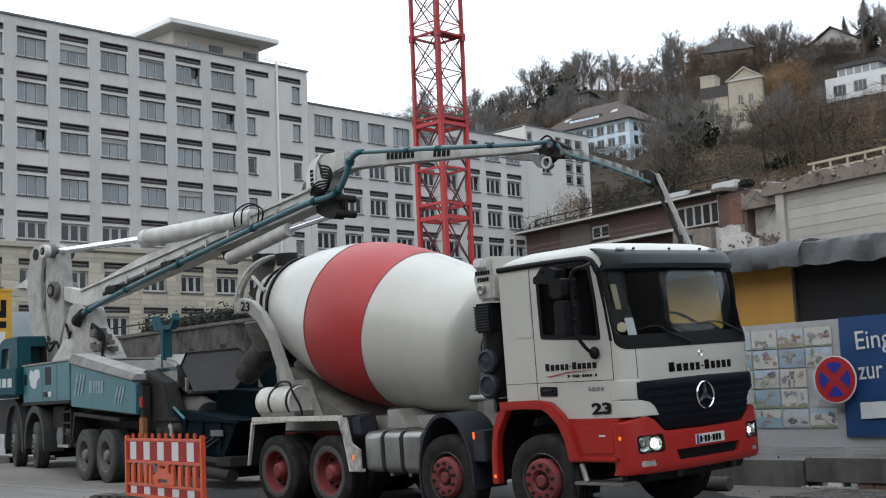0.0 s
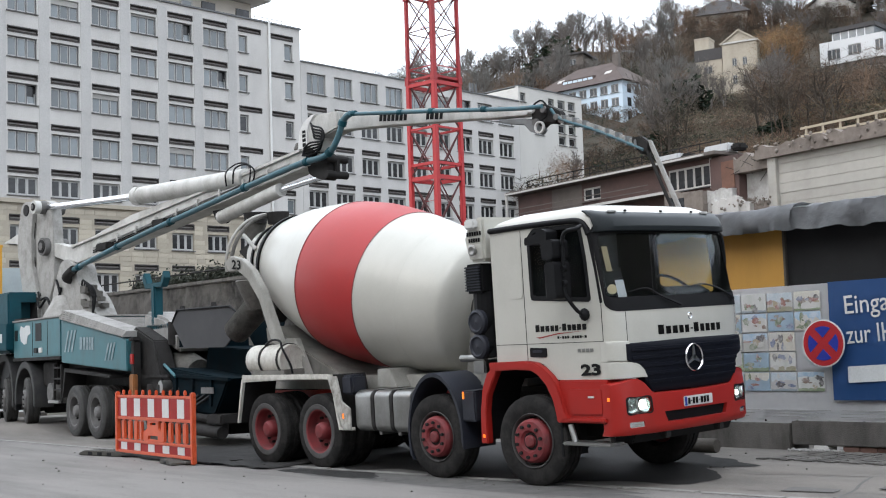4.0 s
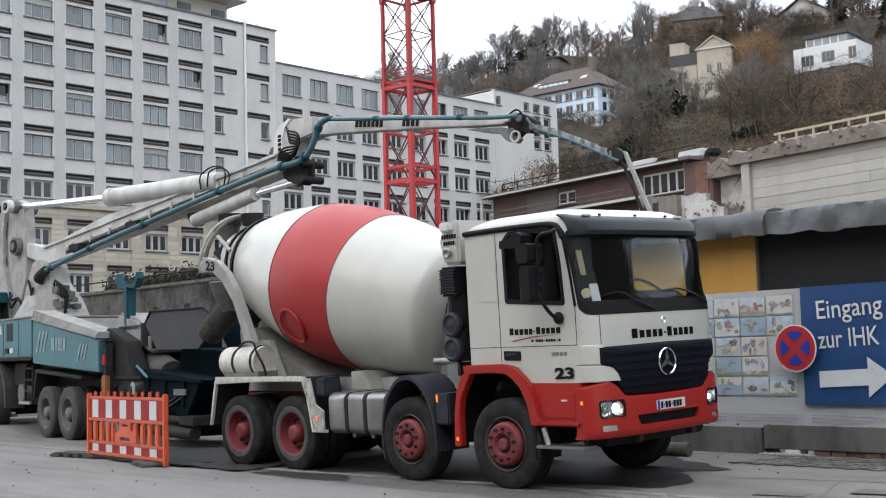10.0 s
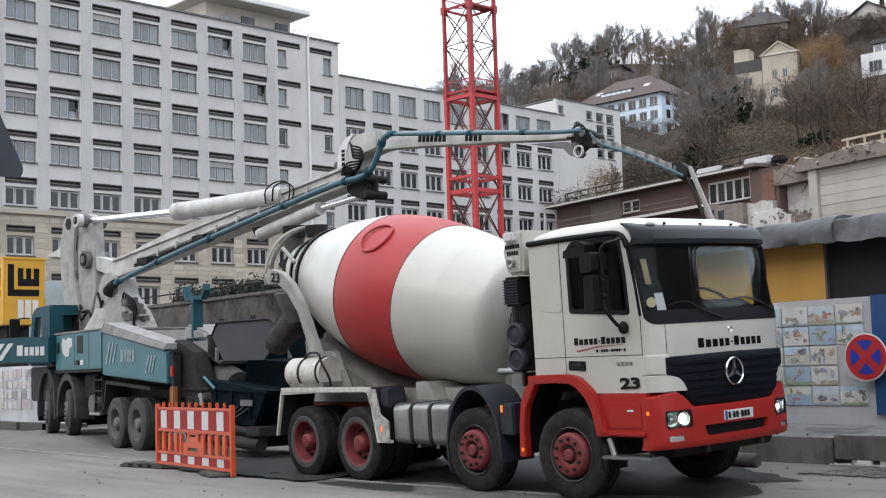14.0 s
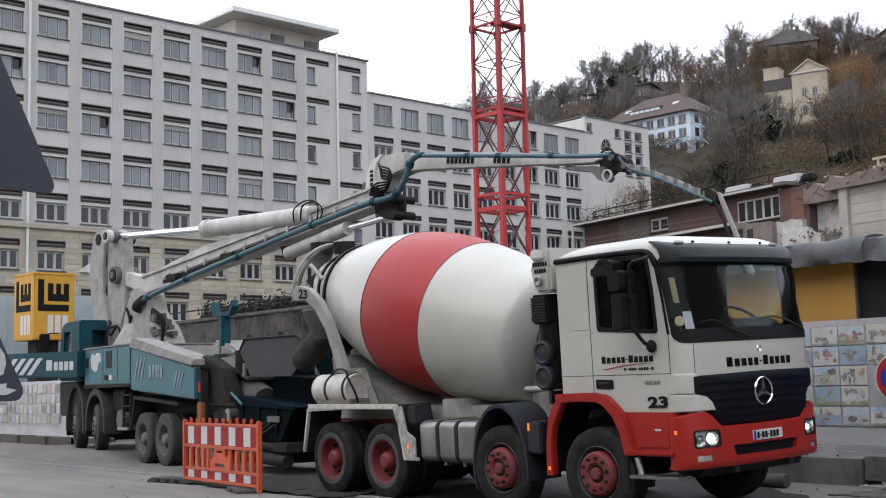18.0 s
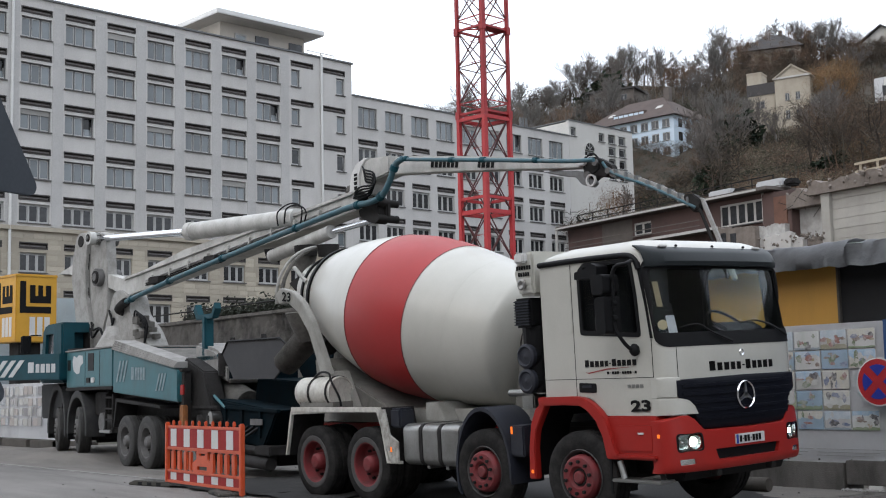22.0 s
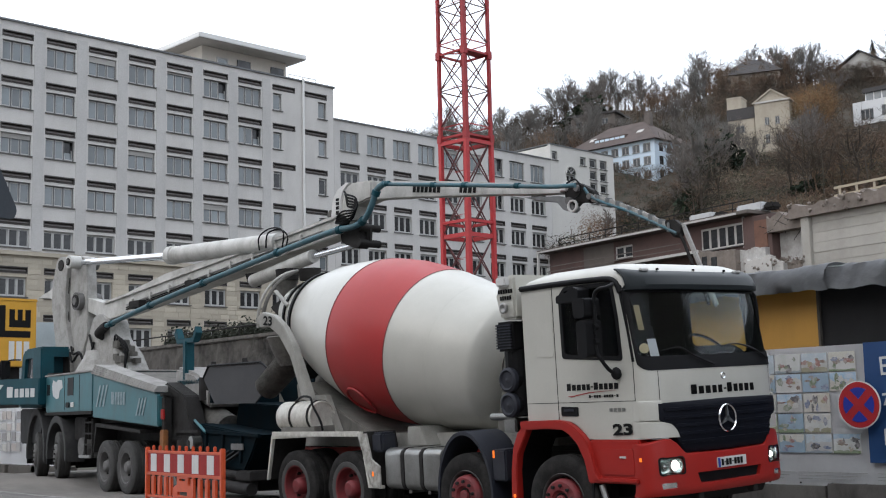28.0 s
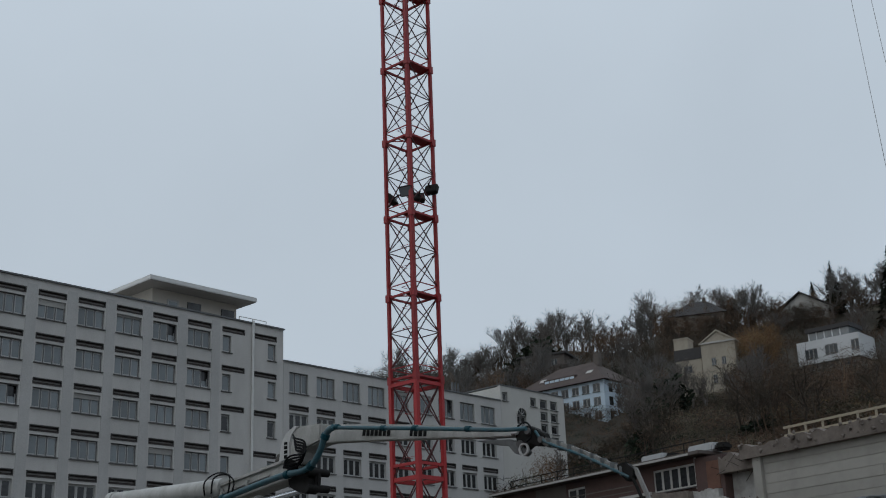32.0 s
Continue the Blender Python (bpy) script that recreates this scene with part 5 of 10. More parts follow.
    part("step_recess", prism(round_poly([(0.62, 0.84), (1.10, 0.84), (1.10, 1.12), (0.60, 1.12)], 0.03), 0.04, 0.06, 0.006), M_RED, t)
    part("reflector", box(0.90, 0.99, 0.028, 0.045, 1.02, 1.042, 0.004), M_WHITE_FOIL, t)
    outer = [(0.655, 0.745), (0.56, 0.86), (0.525, 1.0), (0.46, 1.17), (0.36, 1.28), (0.24, 1.37), (0.12, 1.425), (-0.02, 1.445), (-0.64, 1.435)]
    inner = [(-0.62, 1.33), (-0.20, 1.345), (0.06, 1.335), (0.17, 1.28), (0.29, 1.17), (0.385, 1.0), (0.42, 0.85), (0.44, 0.745)]
    wa = part("wheel_arch", prism(outer + inner, 0.0, 0.10, 0.012), M_RED, t, "red front wheel arch", 40)
    wl_ = bmesh.new()
    add_prism(wl_, [(-0.55, 1.36), (-0.55, 1.40), (0.2, 1.40), (0.42, 1.2), (0.42, 0.76), (0.40, 0.76), (0.38, 1.15), (0.18, 1.34)], 0.10, 0.7)
    add_prism(wl_, [(-0.60, 1.35), (-0.68, 1.28), (-0.77, 1.1), (-0.82, 0.85), (-0.84, 0.50), (-0.80, 0.50), (-0.78, 0.85), (-0.72, 1.08), (-0.62, 1.24), (-0.5, 1.36)], 0.11, 0.6)
    part("arch_liner", wl_, M_DARK, wa)
    part("rear_arch_guard", prism([(-0.62, 1.36), (-0.70, 1.30), (-0.79, 1.12), (-0.84, 0.85), (-0.86, 0.47), (-0.74, 0.47), (-0.74, 0.85), (-0.70, 1.05), (-0.58, 1.24), (-0.50, 1.36)], 0.01, 0.11, 0.012), M_RED, wa, "red rear section of the wheel arch", 40)
    part("side_marker", box(-0.81, -0.77, 0.0, 0.012, 0.54, 0.58, 0.004), M_AMBER, wa)
    part("spring", box(-0.5, 0.5, 0.5, 0.6, 0.72, 0.95, 0.02), M_RIM_RED, t)
    st = part("step_bracket", box(0.52, 1.25, -0.03, 0.22, 0.50, 0.535, 0.015), M_ALU, t, "folding aluminium entry step")
    part("step_arm", tube((0.60, 0.05, 0.72), (0.68, 0.03, 0.53), 0.035), M_ALU, st)
    part("step_arm", tube((1.15, 0.1, 0.66), (1.18, 0.1, 0.53), 0.03), M_STEEL_DIRTY, st)
    part("mud_flap", box(0.44, 0.47, 0.05, 0.45, 0.36, 0.74), M_DARK, t)
    # mirrors
    mr = part("mirror_arm", pipe([(0.93, 0.0, 2.93), (1.02, -0.12, 2.91), (1.04, -0.22, 2.88), (0.93, -0.24, 2.865), (0.865, -0.24, 2.78), (0.855, -0.24, 2.5), (0.845, -0.24, 2.22), (0.885, -0.20, 2.09), (0.90, -0.10, 1.98), (0.90, -0.02, 1.95)], 0.022, 8), M_DARK, cab, "black mirror arm", 50)
    for nm_, x0, x1, z0, z1 in (("main_mirror", 0.69, 0.845, 2.12, 2.545), ("wide_mirror", 0.65, 0.835, 2.56, 2.79)):
        hood = prism(round_poly([(x0, z0), (x1, z0 + 0.01), (x1, z1), (x0 - 0.01, z1 - 0.01)], 0.05), -0.37, -0.12, 0.02)
        part(nm_, hood, M_DARK, mr, "", 40)
    part("mirror_glass", box(0.672, 0.682, -0.35, -0.15, 2.17, 2.50), M_CHROME, mr)
    part("hinge", tube((0.855, -0.27, 2.46), (0.855, -0.21, 2.46), 0.035, seg=12), M_DARK, mr, "", 50)
    part("hinge", tube((0.85, -0.27, 2.30), (0.85, -0.21, 2.30), 0.035, seg=12), M_DARK, mr, "", 50)
    part("kerb_mirror", prism(round_poly([(0.185, 2.77), (0.53, 2.765), (0.55, 2.90), (0.45, 2.945), (0.36, 2.885), (0.19, 2.855)], 0.02), -0.16, 0.03, 0.015), M_DARK, mr, "", 40)
    ft = lathe([(-0.075, 0.0), (-0.06, 0.035), (-0.02, 0.06), (0.03, 0.055), (0.06, 0.03), (0.07, 0.0)], 16, "Z")
    part("mirror_foot", ft, M_DARK, mr, "", 60).matrix_basis = pose(0.905, -0.005, 1.945)
    part("driver_mirror_arm", pipe([(0.98, 2.34, 2.85), (1.02, 2.44, 2.80), (1.02, 2.46, 2.4), (0.98, 2.36, 2.25)], 0.02, 8), M_DARK, cab)
    # behind the cab: cream water tank head, air intake, mufflers
    part("water_header_tank", prism([(-0.98, 2.66), (-0.70, 2.66), (-0.70, 3.20), (-0.84, 3.20), (-0.98, 3.12), (-1.06, 2.95)], 0.10, 0.95, 0.035), M_CREAM, t, "cream rounded water tank behind the cab", 40)
    part("work_lamp", box(-0.95, -0.78, 0.02, 0.12, 3.06, 3.18, 0.02), M_WHITE_FOIL, t)
    sl = lathe([(0.0, 0.06), (-0.03, 0.07), (-0.04, 0.05), (-0.02, 0.0)], 20, "Y")
    so = part("tank_lid", sl, M_ALU, t)
    so.matrix_basis = Matrix.Translation((-0.85, 0.07, 2.80))
    bar_words("tank_bar", t, frame_to((-1.0, 0.092, 2.98), (1, 0, 0), (0, 0, 1)), M_BLACK_INK, [(0.02, [0.045] * 6)], 0.05)
    bar_words("tank_bar", t, frame_to((-1.0, 0.092, 2.90), (1, 0, 0), (0, 0, 1)), M_BLACK_INK, [(0.05, [0.042] * 5)], 0.05)
    ai = part("air_intake_box", box(-1.08, -0.78, 0.10, 0.55, 2.28, 2.64, 0.03), M_DARK, t, "black ribbed air intake", 40)
    for k in range(9):
        part("rib", box(-1.06, -0.80, 0.086, 0.11, 2.31 + 0.035 * k, 2.325 + 0.035 * k), M_FENDER_BLUE, ai)
    part("intake_duct", tube((-0.92, 0.3, 2.3), (-0.92, 0.3, 1.5), 0.16, seg=16), M_DARK, t)
    for z in (1.93, 1.63):
        mfl = lathe([(0.0, 0.155), (-0.05, 0.15), (-0.07, 0.12), (-0.05, 0.10), (-0.05, 0.05), (-0.07, 0.0)], 28, "Y")
        mo = part("muffler_end", mfl, M_FENDER_BLUE, t, "dark round muffler end", 40)
        mo.matrix_basis = Matrix.Translation((-0.92, 0.16, z))
        part("muffler", tube((-0.92, 0.16, z), (-0.92, 0.9, z), 0.15, seg=20), M_DARK, t)
    part("radiator", box(-1.1, -0.68, 0.55, 1.95, 1.2, 2.9, 0.03), M_DARK, t)
    part("hydraulic_pump", tube((-1.5, 0.35, 1.48), (-1.05, 0.35, 1.48), 0.045), M_ALU, t)
    part("valve_block", box(-1.25, -1.02, 0.3, 0.6, 1.28, 1.46, 0.02), M_ALU, t)
    part("valve_block", box(-1.0, -0.84, 0.18, 0.4, 1.14, 1.30, 0.02), M_ALU, t)
    # drum bearings
    part("front_bearing", prism([(-2.0, 1.26), (-1.15, 1.26), (-1.45, 2.35), (-1.75, 2.35)], 0.85, 1.65, 0.02), M_CREAM_GRIMY_SHADED, t, "cream front drum bearing")
    part("gearbox", tube((-2.05, 1.25, 2.15), (-1.55, 1.25, 2.05), 0.35, seg=24), M_STEEL_DIRTY, t)
    rear = part("rear_bearing", prism([(-6.2, 1.26), (-4.3, 1.26), (-4.9, 1.5), (-5.5, 1.75), (-6.05, 2.05), (-6.3, 2.05)], 0.55, 1.95, 0.02), M_CREAM_GRIMY_SHADED, t, "grimy cream rear drum stand, darkened for the drum's shade")
    for y in (0.80, 1.70):
        part("roller", tube((-6.5, y, 2.30), (-6.2, y, 2.24), 0.14, seg=20), M_STEEL_DIRTY, rear)
    # rear fork arms carrying the hopper and chute
    for y0, y1 in ((0.22, 0.34), (2.16, 2.28)):
        arm = [(-5.64, 1.80), (-5.42, 1.80), (-5.62, 2.20), (-5.84, 2.62), (-6.08, 2.92), (-6.36, 3.12), (-6.72, 3.20), (-6.86, 3.12), (-6.80, 2.96), (-6.50, 2.95), (-6.24, 2.80), (-5.94, 2.46), (-5.80, 2.16)]
        fa = part("fork_arm", prism(arm, y0, y1, 0.012), M_CREAM_DUSTY, t, "curved cream fork arm", 40)
        if y0 < 1:
            lettering("fleet_number", "23", 0.15, M_BLACK_INK, fa, frame_to((-6.66, 0.216, 2.99), (1, 0, -0.12), (0.12, 0, 1)), 0.26, 0.03, 0.006)
    part("fork_base", prism([(-6.0, 1.30), (-5.0, 1.30), (-5.30, 1.85), (-5.86, 1.85)], 0.42, 0.52, 0.01), M_CREAM_DUSTY, t)
    wt_ = part("water_tank", lathe([(-0.55, 0.0), (-0.56, 0.16), (-0.53, 0.21), (-0.50, 0.23), (0.41, 0.23), (0.435, 0.225), (0.435, 0.205), (0.425, 0.20), (0.42, 0.0)], 32, "X"), M_CHIPPED, t, "dented cream cylindrical water tank", 40)
    wt_.matrix_basis = Matrix.Translation((-5.58, 0.25, 1.54))
    for x in (-0.12, 0.36):
        sb = lathe([(x - 0.02, 0.232), (x - 0.02, 0.245), (x + 0.02, 0.245), (x + 0.02, 0.232)], 32, "X", True)
        part("strap", sb, M_STEEL_DIRTY, wt_)
    part("hose", pipe([(-0.12, -0.1, 0.23), (0.1, -0.13, 0.30), (0.36, -0.16, 0.28), (0.48, -0.2, 0.16), (0.66, -0.2, -0.06), (0.68, -0.18, -0.2)], 0.018, 6), M_DARK, wt_)
    part("tank_saddle", box(-6.0, -5.1, 0.06, 0.45, 1.27, 1.40), M_CREAM_GRIMY_SHADED, t)
    # charging hopper and discharge chute
    hp = part("charging_hopper", lathe([(3.82, 0.20), (3.80, 0.215), (3.62, 0.15), (3.40, 0.12), (3.40, 0.10), (3.62, 0.13), (3.79, 0.19)], 28, "Z", True), M_CONCRETE_CAKED, t, "grey concrete-caked charging hopper", 50)
    hp.matrix_basis = Matrix.Translation((-7.62, 1.28, 0))
    for x, r, z0 in ((0.06, 0.205, 3.80), (0.74, 0.19, 3.74)):
        part("hopper_cup", lathe([(z0, r - 0.02), (z0 + 0.19, r), (z0 + 0.19, r - 0.03), (z0, r - 0.05)], 28, "Z", True), M_STEEL_DIRTY, hp, "dark steel cup", 50).matrix_basis = Matrix.Translation((x, 0, 0))
    part("hopper_stay", tube((0.15, -0.3, 3.6), (0.9, -0.55, 3.3), 0.035), M_CREAM_DUSTY, hp)
    part("hopper_throat", prism([(-0.15, 3.36), (1.0, 3.72), (1.0, 3.5), (0.2, 3.1)], -0.25, 0.25, 0.02), M_STEEL_DIRTY, hp)
    rm = bmesh.new()
    pts = [Vector((-7.05, 1.25, 3.10)) + 0.80 * Vector((0.12 * math.sin(a), -math.cos(a), math.sin(a))) for a in [radians(k) for k in range(-10, 191, 10)]]
    add_path(rm, pts, 0.032, 8)
    part("discharge_ring", rm, M_CONCRETE_CAKED, t, "concrete-caked ring round the drum mouth", 50)
    rm = bmesh.new()
    add_path(rm, [p + Vector((-0.16, 0, 0.02)) for p in pts], 0.024, 8)
    part("guard_rail", rm, M_CREAM_DUSTY, t, "", 50)
    fun = lathe([(0.0, 0.42), (-0.02, 0.44), (-0.5, 0.24), (-0.5, 0.21)], 24, "Z")
    funnel = part("discharge_funnel", fun, M_CONCRETE_CAKED, t, "concrete-caked discharge funnel", 50)
    funnel.matrix_basis = Matrix.Translation((-7.35, 1.2, 2.85))
    ch = bmesh.new()
    head, foot = Vector((-7.05, 1.2, 2.66)), Vector((-8.22, 1.2, 2.02))
    run = (foot - head).normalized()
    side = run.cross(Vector((0, 0, 1))).normalized()
    up = side.cross(run)
    rings = []
    for c, rr in ((head, 0.25), (foot, 0.23)):
        rings.append([ch.verts.new(c + (side * math.cos(radians(a)) + up * math.sin(radians(a))) * rr) for a in range(150, 391, 15)])
    for k in range(16):
        ch.faces.new((rings[0][k], rings[0][k + 1], rings[1][k + 1], rings[1][k]))
    bmesh.ops.solidify(ch, geom=ch.faces[:], thickness=0.03)
    co = part("discharge_chute", ch, M_CONCRETE_CAKED, t, "concrete-caked half-round chute", 50)
    part("chute_strut", tube(head + Vector((-0.3, 0, -0.3)), (-6.6, 1.1, 1.4), 0.04), M_STEEL_DIRTY, co)
    # drum shell, turned about its own axis
    knots = [(-2.62, 0.44), (-2.3, 0.53), (-2.0, 0.655), (-1.6, 0.805), (-1.2, 0.94), (-0.8, 1.04), (-0.4, 1.125), (-0.14, 1.163), (0.0, 1.178), (0.4, 1.20), (0.8, 1.185), (1.23, 1.1445), (1.6, 1.095), (2.0, 1.03), (2.4, 0.955), (2.66, 0.90), (2.74, 0.86), (2.80, 0.72), (2.88, 0.5), (2.92, 0.0)]
    bm = bmesh.new()
    seg = 64
    rings = [[bm.verts.new((s, r * math.cos(2 * math.pi * k / seg), r * math.sin(2 * math.pi * k / seg))) for k in range(seg)] for s, r in knots[:-1]]
    for i, (ra, rb) in enumerate(zip(rings, rings[1:])):
        for k in range(seg):
            f = bm.faces.new((ra[k], ra[(k + 1) % seg], rb[(k + 1) % seg], rb[k]))
            f.material_index = 1 if -0.15 <= knots[i][0] and knots[i + 1][0] <= 1.24 else 0
    tip = bm.verts.new((2.92, 0, 0))
    for k in range(seg):
        bm.faces.new((rings[-1][k], rings[-1][(k + 1) % seg], tip))
    bmesh.ops.recalc_face_normals(bm, faces=bm.faces)
    dm = mesh_of("drum", bm, M_CREAM)
    dm.materials.append(M_DRUM_RED)
    smooth_by_angle(dm, 75)
    drum = new("drum", dm)
    drum.parent = t
    drum["label"] = "turning cream drum with a broad red band"
    for s, r in ((-0.14, 1.165), (1.23, 1.1465)):
        part("band_edge", lathe([(s - 0.008, r), (s - 0.008, r + 0.004), (s + 0.008, r + 0.004), (s + 0.008, r)], 64, "X", True), M_RIM_RED, drum)
    for s, r, w in ((-1.80, 0.735, 0.035), (-2.25, 0.555, 0.03)):
        part("drum_ring", lathe([(s - w, r - 0.03), (s - w, r + 0.03), (s + w, r + 0.045), (s + w, r - 0.03)], 64, "X", True), M_DARK, drum, "black running ring")
    part("weld_seam", lathe([(2.0 - 0.008, 1.028), (2.0 - 0.004, 1.033), (2.0 + 0.006, 1.029)], 64, "X", True), M_CREAM, drum)
    # oval hatch on the band
    hb = bmesh.new()
    pts = []
    for k in range(37):
        a = 2 * math.pi * k / 36
        s, arc = 0.37 + 0.26 * math.cos(a), 0.27 * math.sin(a) / 1.2
        r = 1.212
        pts.append((s, -r * math.cos(arc), r * math.sin(arc)))
    add_path(hb, pts, 0.019, 6)
    for k in range(8):
        p = Vector(pts[int(k * 4.5)])
        bmesh.ops.create_icosphere(hb, subdivisions=1, radius=0.021, matrix=Matrix.Translation(p))
    part("drum_hatch", hb, M_DRUM_RED, drum, "oval red hatch frame", 50)
    return t, drum


MIXER, DRUM = mixer_truck()
# the truck stands with its far wheels on the pavement and leans to the street
MIXER.matrix_basis = Matrix.Translation((0, 0.02, 0)) @ Matrix.Rotation(radians(2.1), 4, "X")
DRUM_AXIS = Matrix.Translation((-4.7, 1.32, 2.685)) @ Matrix.Rotation(radians(12.2), 4, "Y")


def drum_rows():
    """One turn in 19 s; the hatch faces the street at 11.5 s."""
    rows = []
    for k in range(0, 17):
        tt = 2.0 * k
        rows.append((tt, DRUM_AXIS @ Matrix.Rotation(radians(-360.0 / 19.0 * (tt - 11.5) + 1), 4, "X")))
    return rows

# ---- truck-mounted concrete pump: x towards its rear, y away from the street, z up ----
PUMP_A = radians(5.5)
PUMP = frame_to((-14.75, 1.5, 0), (math.cos(PUMP_A), -math.sin(PUMP_A), 0), (0, 0, 1))
BOOM_PLANE = frame_to((-19.0, 3.0, 0), (1.0, 0.06, 0), (0, 0, 1))
M_RIM_GREY = mat("dusty_grey_wheel", (0.1248, 0.1209, 0.117), 0.7, dirt=(0.0624, 0.0608, 0.0585), scale=6, amount=0.6)
M_TYRE_DUSTY = mat("dusty_tyre", (0.0351, 0.0343, 0.0328), 0.9, dirt=(0.0663, 0.064, 0.0608), scale=5, amount=0.6, bump=0.3)
M_FENDER_GREY = mat("dusty_black_plastic", (0.02, 0.02, 0.021), 0.75, dirt=(0.05, 0.048, 0.045), scale=3, amount=0.7)
M_DECK = mat("concrete_spattered_deck", (0.28, 0.273, 0.26), 0.9, dirt=(0.14, 0.134, 0.124), scale=2.5, amount=0.7, bump=0.5, fine=30)
M_HOPPER_SKIRT = mat("grey_rubber_skirt", (0.034, 0.034, 0.0365), 0.8, dirt=(0.0702, 0.0702, 0.0702), scale=2, amount=0.4)
# Dirty teal steel, darkened for the shade behind the mixer.
M_HOPPER = mat("dirty_shaded_teal_steel", (0.0022, 0.0085, 0.0125), 0.8, dirt=(0.0085, 0.0088, 0.009), scale=3, amount=0.6, spec=0.04)
M_BOOM_GREY = mat("greyed_boom_paint", (0.1685, 0.1747, 0.1747), 0.6, dirt=(0.0811, 0.0811, 0.078), scale=5, amount=0.7)
M_BOOM_GRIMY = mat("spattered_white_paint", (0.325, 0.318, 0.30), 0.7, dirt=(0.15, 0.141, 0.127), scale=4.5, amount=0.6, bump=0.4, fine=25, streak=0.3)
M_ORANGE_RUST = mat("rusty_orange_paint", (0.2496, 0.0936, 0.0234), 0.8, dirt=(0.1092, 0.0546, 0.0234), scale=8, amount=0.7)


def slanted_bars(name, parent, y, x0, z0, z1, lean, w, gap, n, material):
    for k in range(n):
        x = x0 + k * (w + gap)
        part(name, prism([(x, z0), (x + w, z0), (x + w + lean, z1), (x + lean, z1)], y - 0.006, y), material, parent)


def pump_truck():
    t = thing("concrete_pump_truck", PUMP, "dusty teal truck-mounted concrete pump with a raised boom", "truck")
    d = make_wheels(M_RIM_GREY, M_GREY_RING)
    d["tyre"] = tyre_mesh("tyre", material=M_TYRE_DUSTY)
    for x, rear in ((-0.97, True), (0.36, True), (-6.15, False), (-4.45, False)):
        up, turn = (0.0, 0) if rear else (0.185, -11)
        wheel(t, d, x, 0.0, False, turn, rear, not rear, up, 1.07)
        wheel(t, d, x, 2.42, True, turn, rear, not rear, up, 1.07)
        part("axle", tube((x, 0.5, 0.53), (x, 2.0, 0.53), 0.11), M_STEEL_DIRTY, t)
    for y in (0.75, 1.6):
        part("frame_rail", box(-7.4, 2.4, y, y + 0.09, 0.78, 1.1, 0.01), M_STEEL_DIRTY, t)
    # cab
    cab = part("cab", cut(prism([(-7.85, 1.92), (-7.6, 3.3), (-7.35, 3.46), (-5.9, 3.46), (-5.86, 1.92)], 0.02, 2.42, 0.05),
                          [prism([(-7.45, 2.35), (-6.6, 2.35), (-6.6, 3.2), (-7.3, 3.2)], -0.3, 0.35), box(-6.2, -5.6, 0.35, 2.1, 2.5, 3.2)]), M_TEAL_DARK, t, "dark teal driver's cab", 40)
    part("cab_base", prism([(-7.75, 1.0), (-7.83, 1.9), (-5.88, 1.9), (-5.9, 1.0)], 0.06, 2.38, 0.03), M_DARK, cab)
    part("door_window", box(-7.45, -6.6, 0.10, 0.11, 2.33, 3.22), M_PANE_DARK, cab)
    part("rear_window", box(-6.25, -6.22, 0.3, 2.15, 2.45, 3.25), M_PANE_DARK, cab)
    mr = part("mirror_arm", pipe([(-7.7, 0.0, 3.2), (-7.9, -0.2, 3.2), (-7.95, -0.3, 3.1), (-7.95, -0.3, 2.7), (-7.7, 0.0, 2.6)], 0.02, 6), M_DARK, cab)
    part("mirror", box(-8.05, -7.95, -0.45, -0.18, 2.72, 3.2, 0.03), M_DARK, mr, "", 40)
    # front fenders
    for x, top in ((-6.15, 1.12), (-4.45, 0.92)):
        o = [(x + 0.80 * math.cos(radians(a)), 0.78 + top * math.sin(radians(a))) for a in range(-12, 193, 10)]
        i = [(x + 0.68 * math.cos(radians(a)), 0.78 + (top - 0.17) * math.sin(radians(a))) for a in range(190, -15, -10)]
        fd = part("fender", prism(o + i, -0.02, 0.45, 0.01), M_FENDER_GREY, t, "dusty black plastic fender", 40)
        part("splash_guard", box(x - 0.79, x - 0.74, 0.0, 0.42, 0.50, 0.80, 0.01), M_DARK, fd)
    # outrigger arm swung out to the street, carries the name
    arm = part("outrigger_arm", box(0.0, 8.6, -0.18, 0.18, 1.98, 2.64, 0.02), M_TEAL_DARK, t, "long teal outrigger arm with white stripes", 40)
    flip = frame_to((-5.4 - 0.975 * 8.6, -0.02 - 0.222 * 8.6, 0.12), (0.975, 0.222, -0.014), (0, 0, 1))
    arm.matrix_basis = flip
    bar_words("name_bar", arm, frame_to((7.0, -0.183, 2.17), (1, 0, 0), (0, 0, 1)), M_WHITE_INK, [(0.0, [0.40, 0.26, 0.28, 0.26, 0.27])], 0.22, tall=(0,))
    slanted_bars("stripe", arm, -0.182, 4.55, 2.06, 2.50, 0.62, 0.26, 0.20, 4, M_WHITE_INK)
    part("outrigger_jack", tube((0.3, 0, 0.02), (0.3, 0, 2.6), 0.11, seg=16), M_TEAL_DARK, arm)
    part("jack_foot", tube((0.3, 0, -0.05), (0.3, 0, 0.06), 0.3, seg=16), M_STEEL_DIRTY, arm)
    # front body box with doors
    b1 = part("body_box", box(-5.36, -1.84, 0.0, 2.4, 1.78, 2.66, 0.02), M_TEAL, t, "teal side box with flap doors", 40)
    part("door_seam", box(-3.86, -3.84, -0.006, 0.01, 1.82, 2.62), M_DARK, b1)
    part("door_seam", box(-2.75, -2.74, -0.006, 0.01, 1.82, 2.62), M_DARK, b1)
    part("slot", box(-5.26, -5.02, -0.008, 0.01, 2.20, 2.46, 0.003), M_DARK, b1)
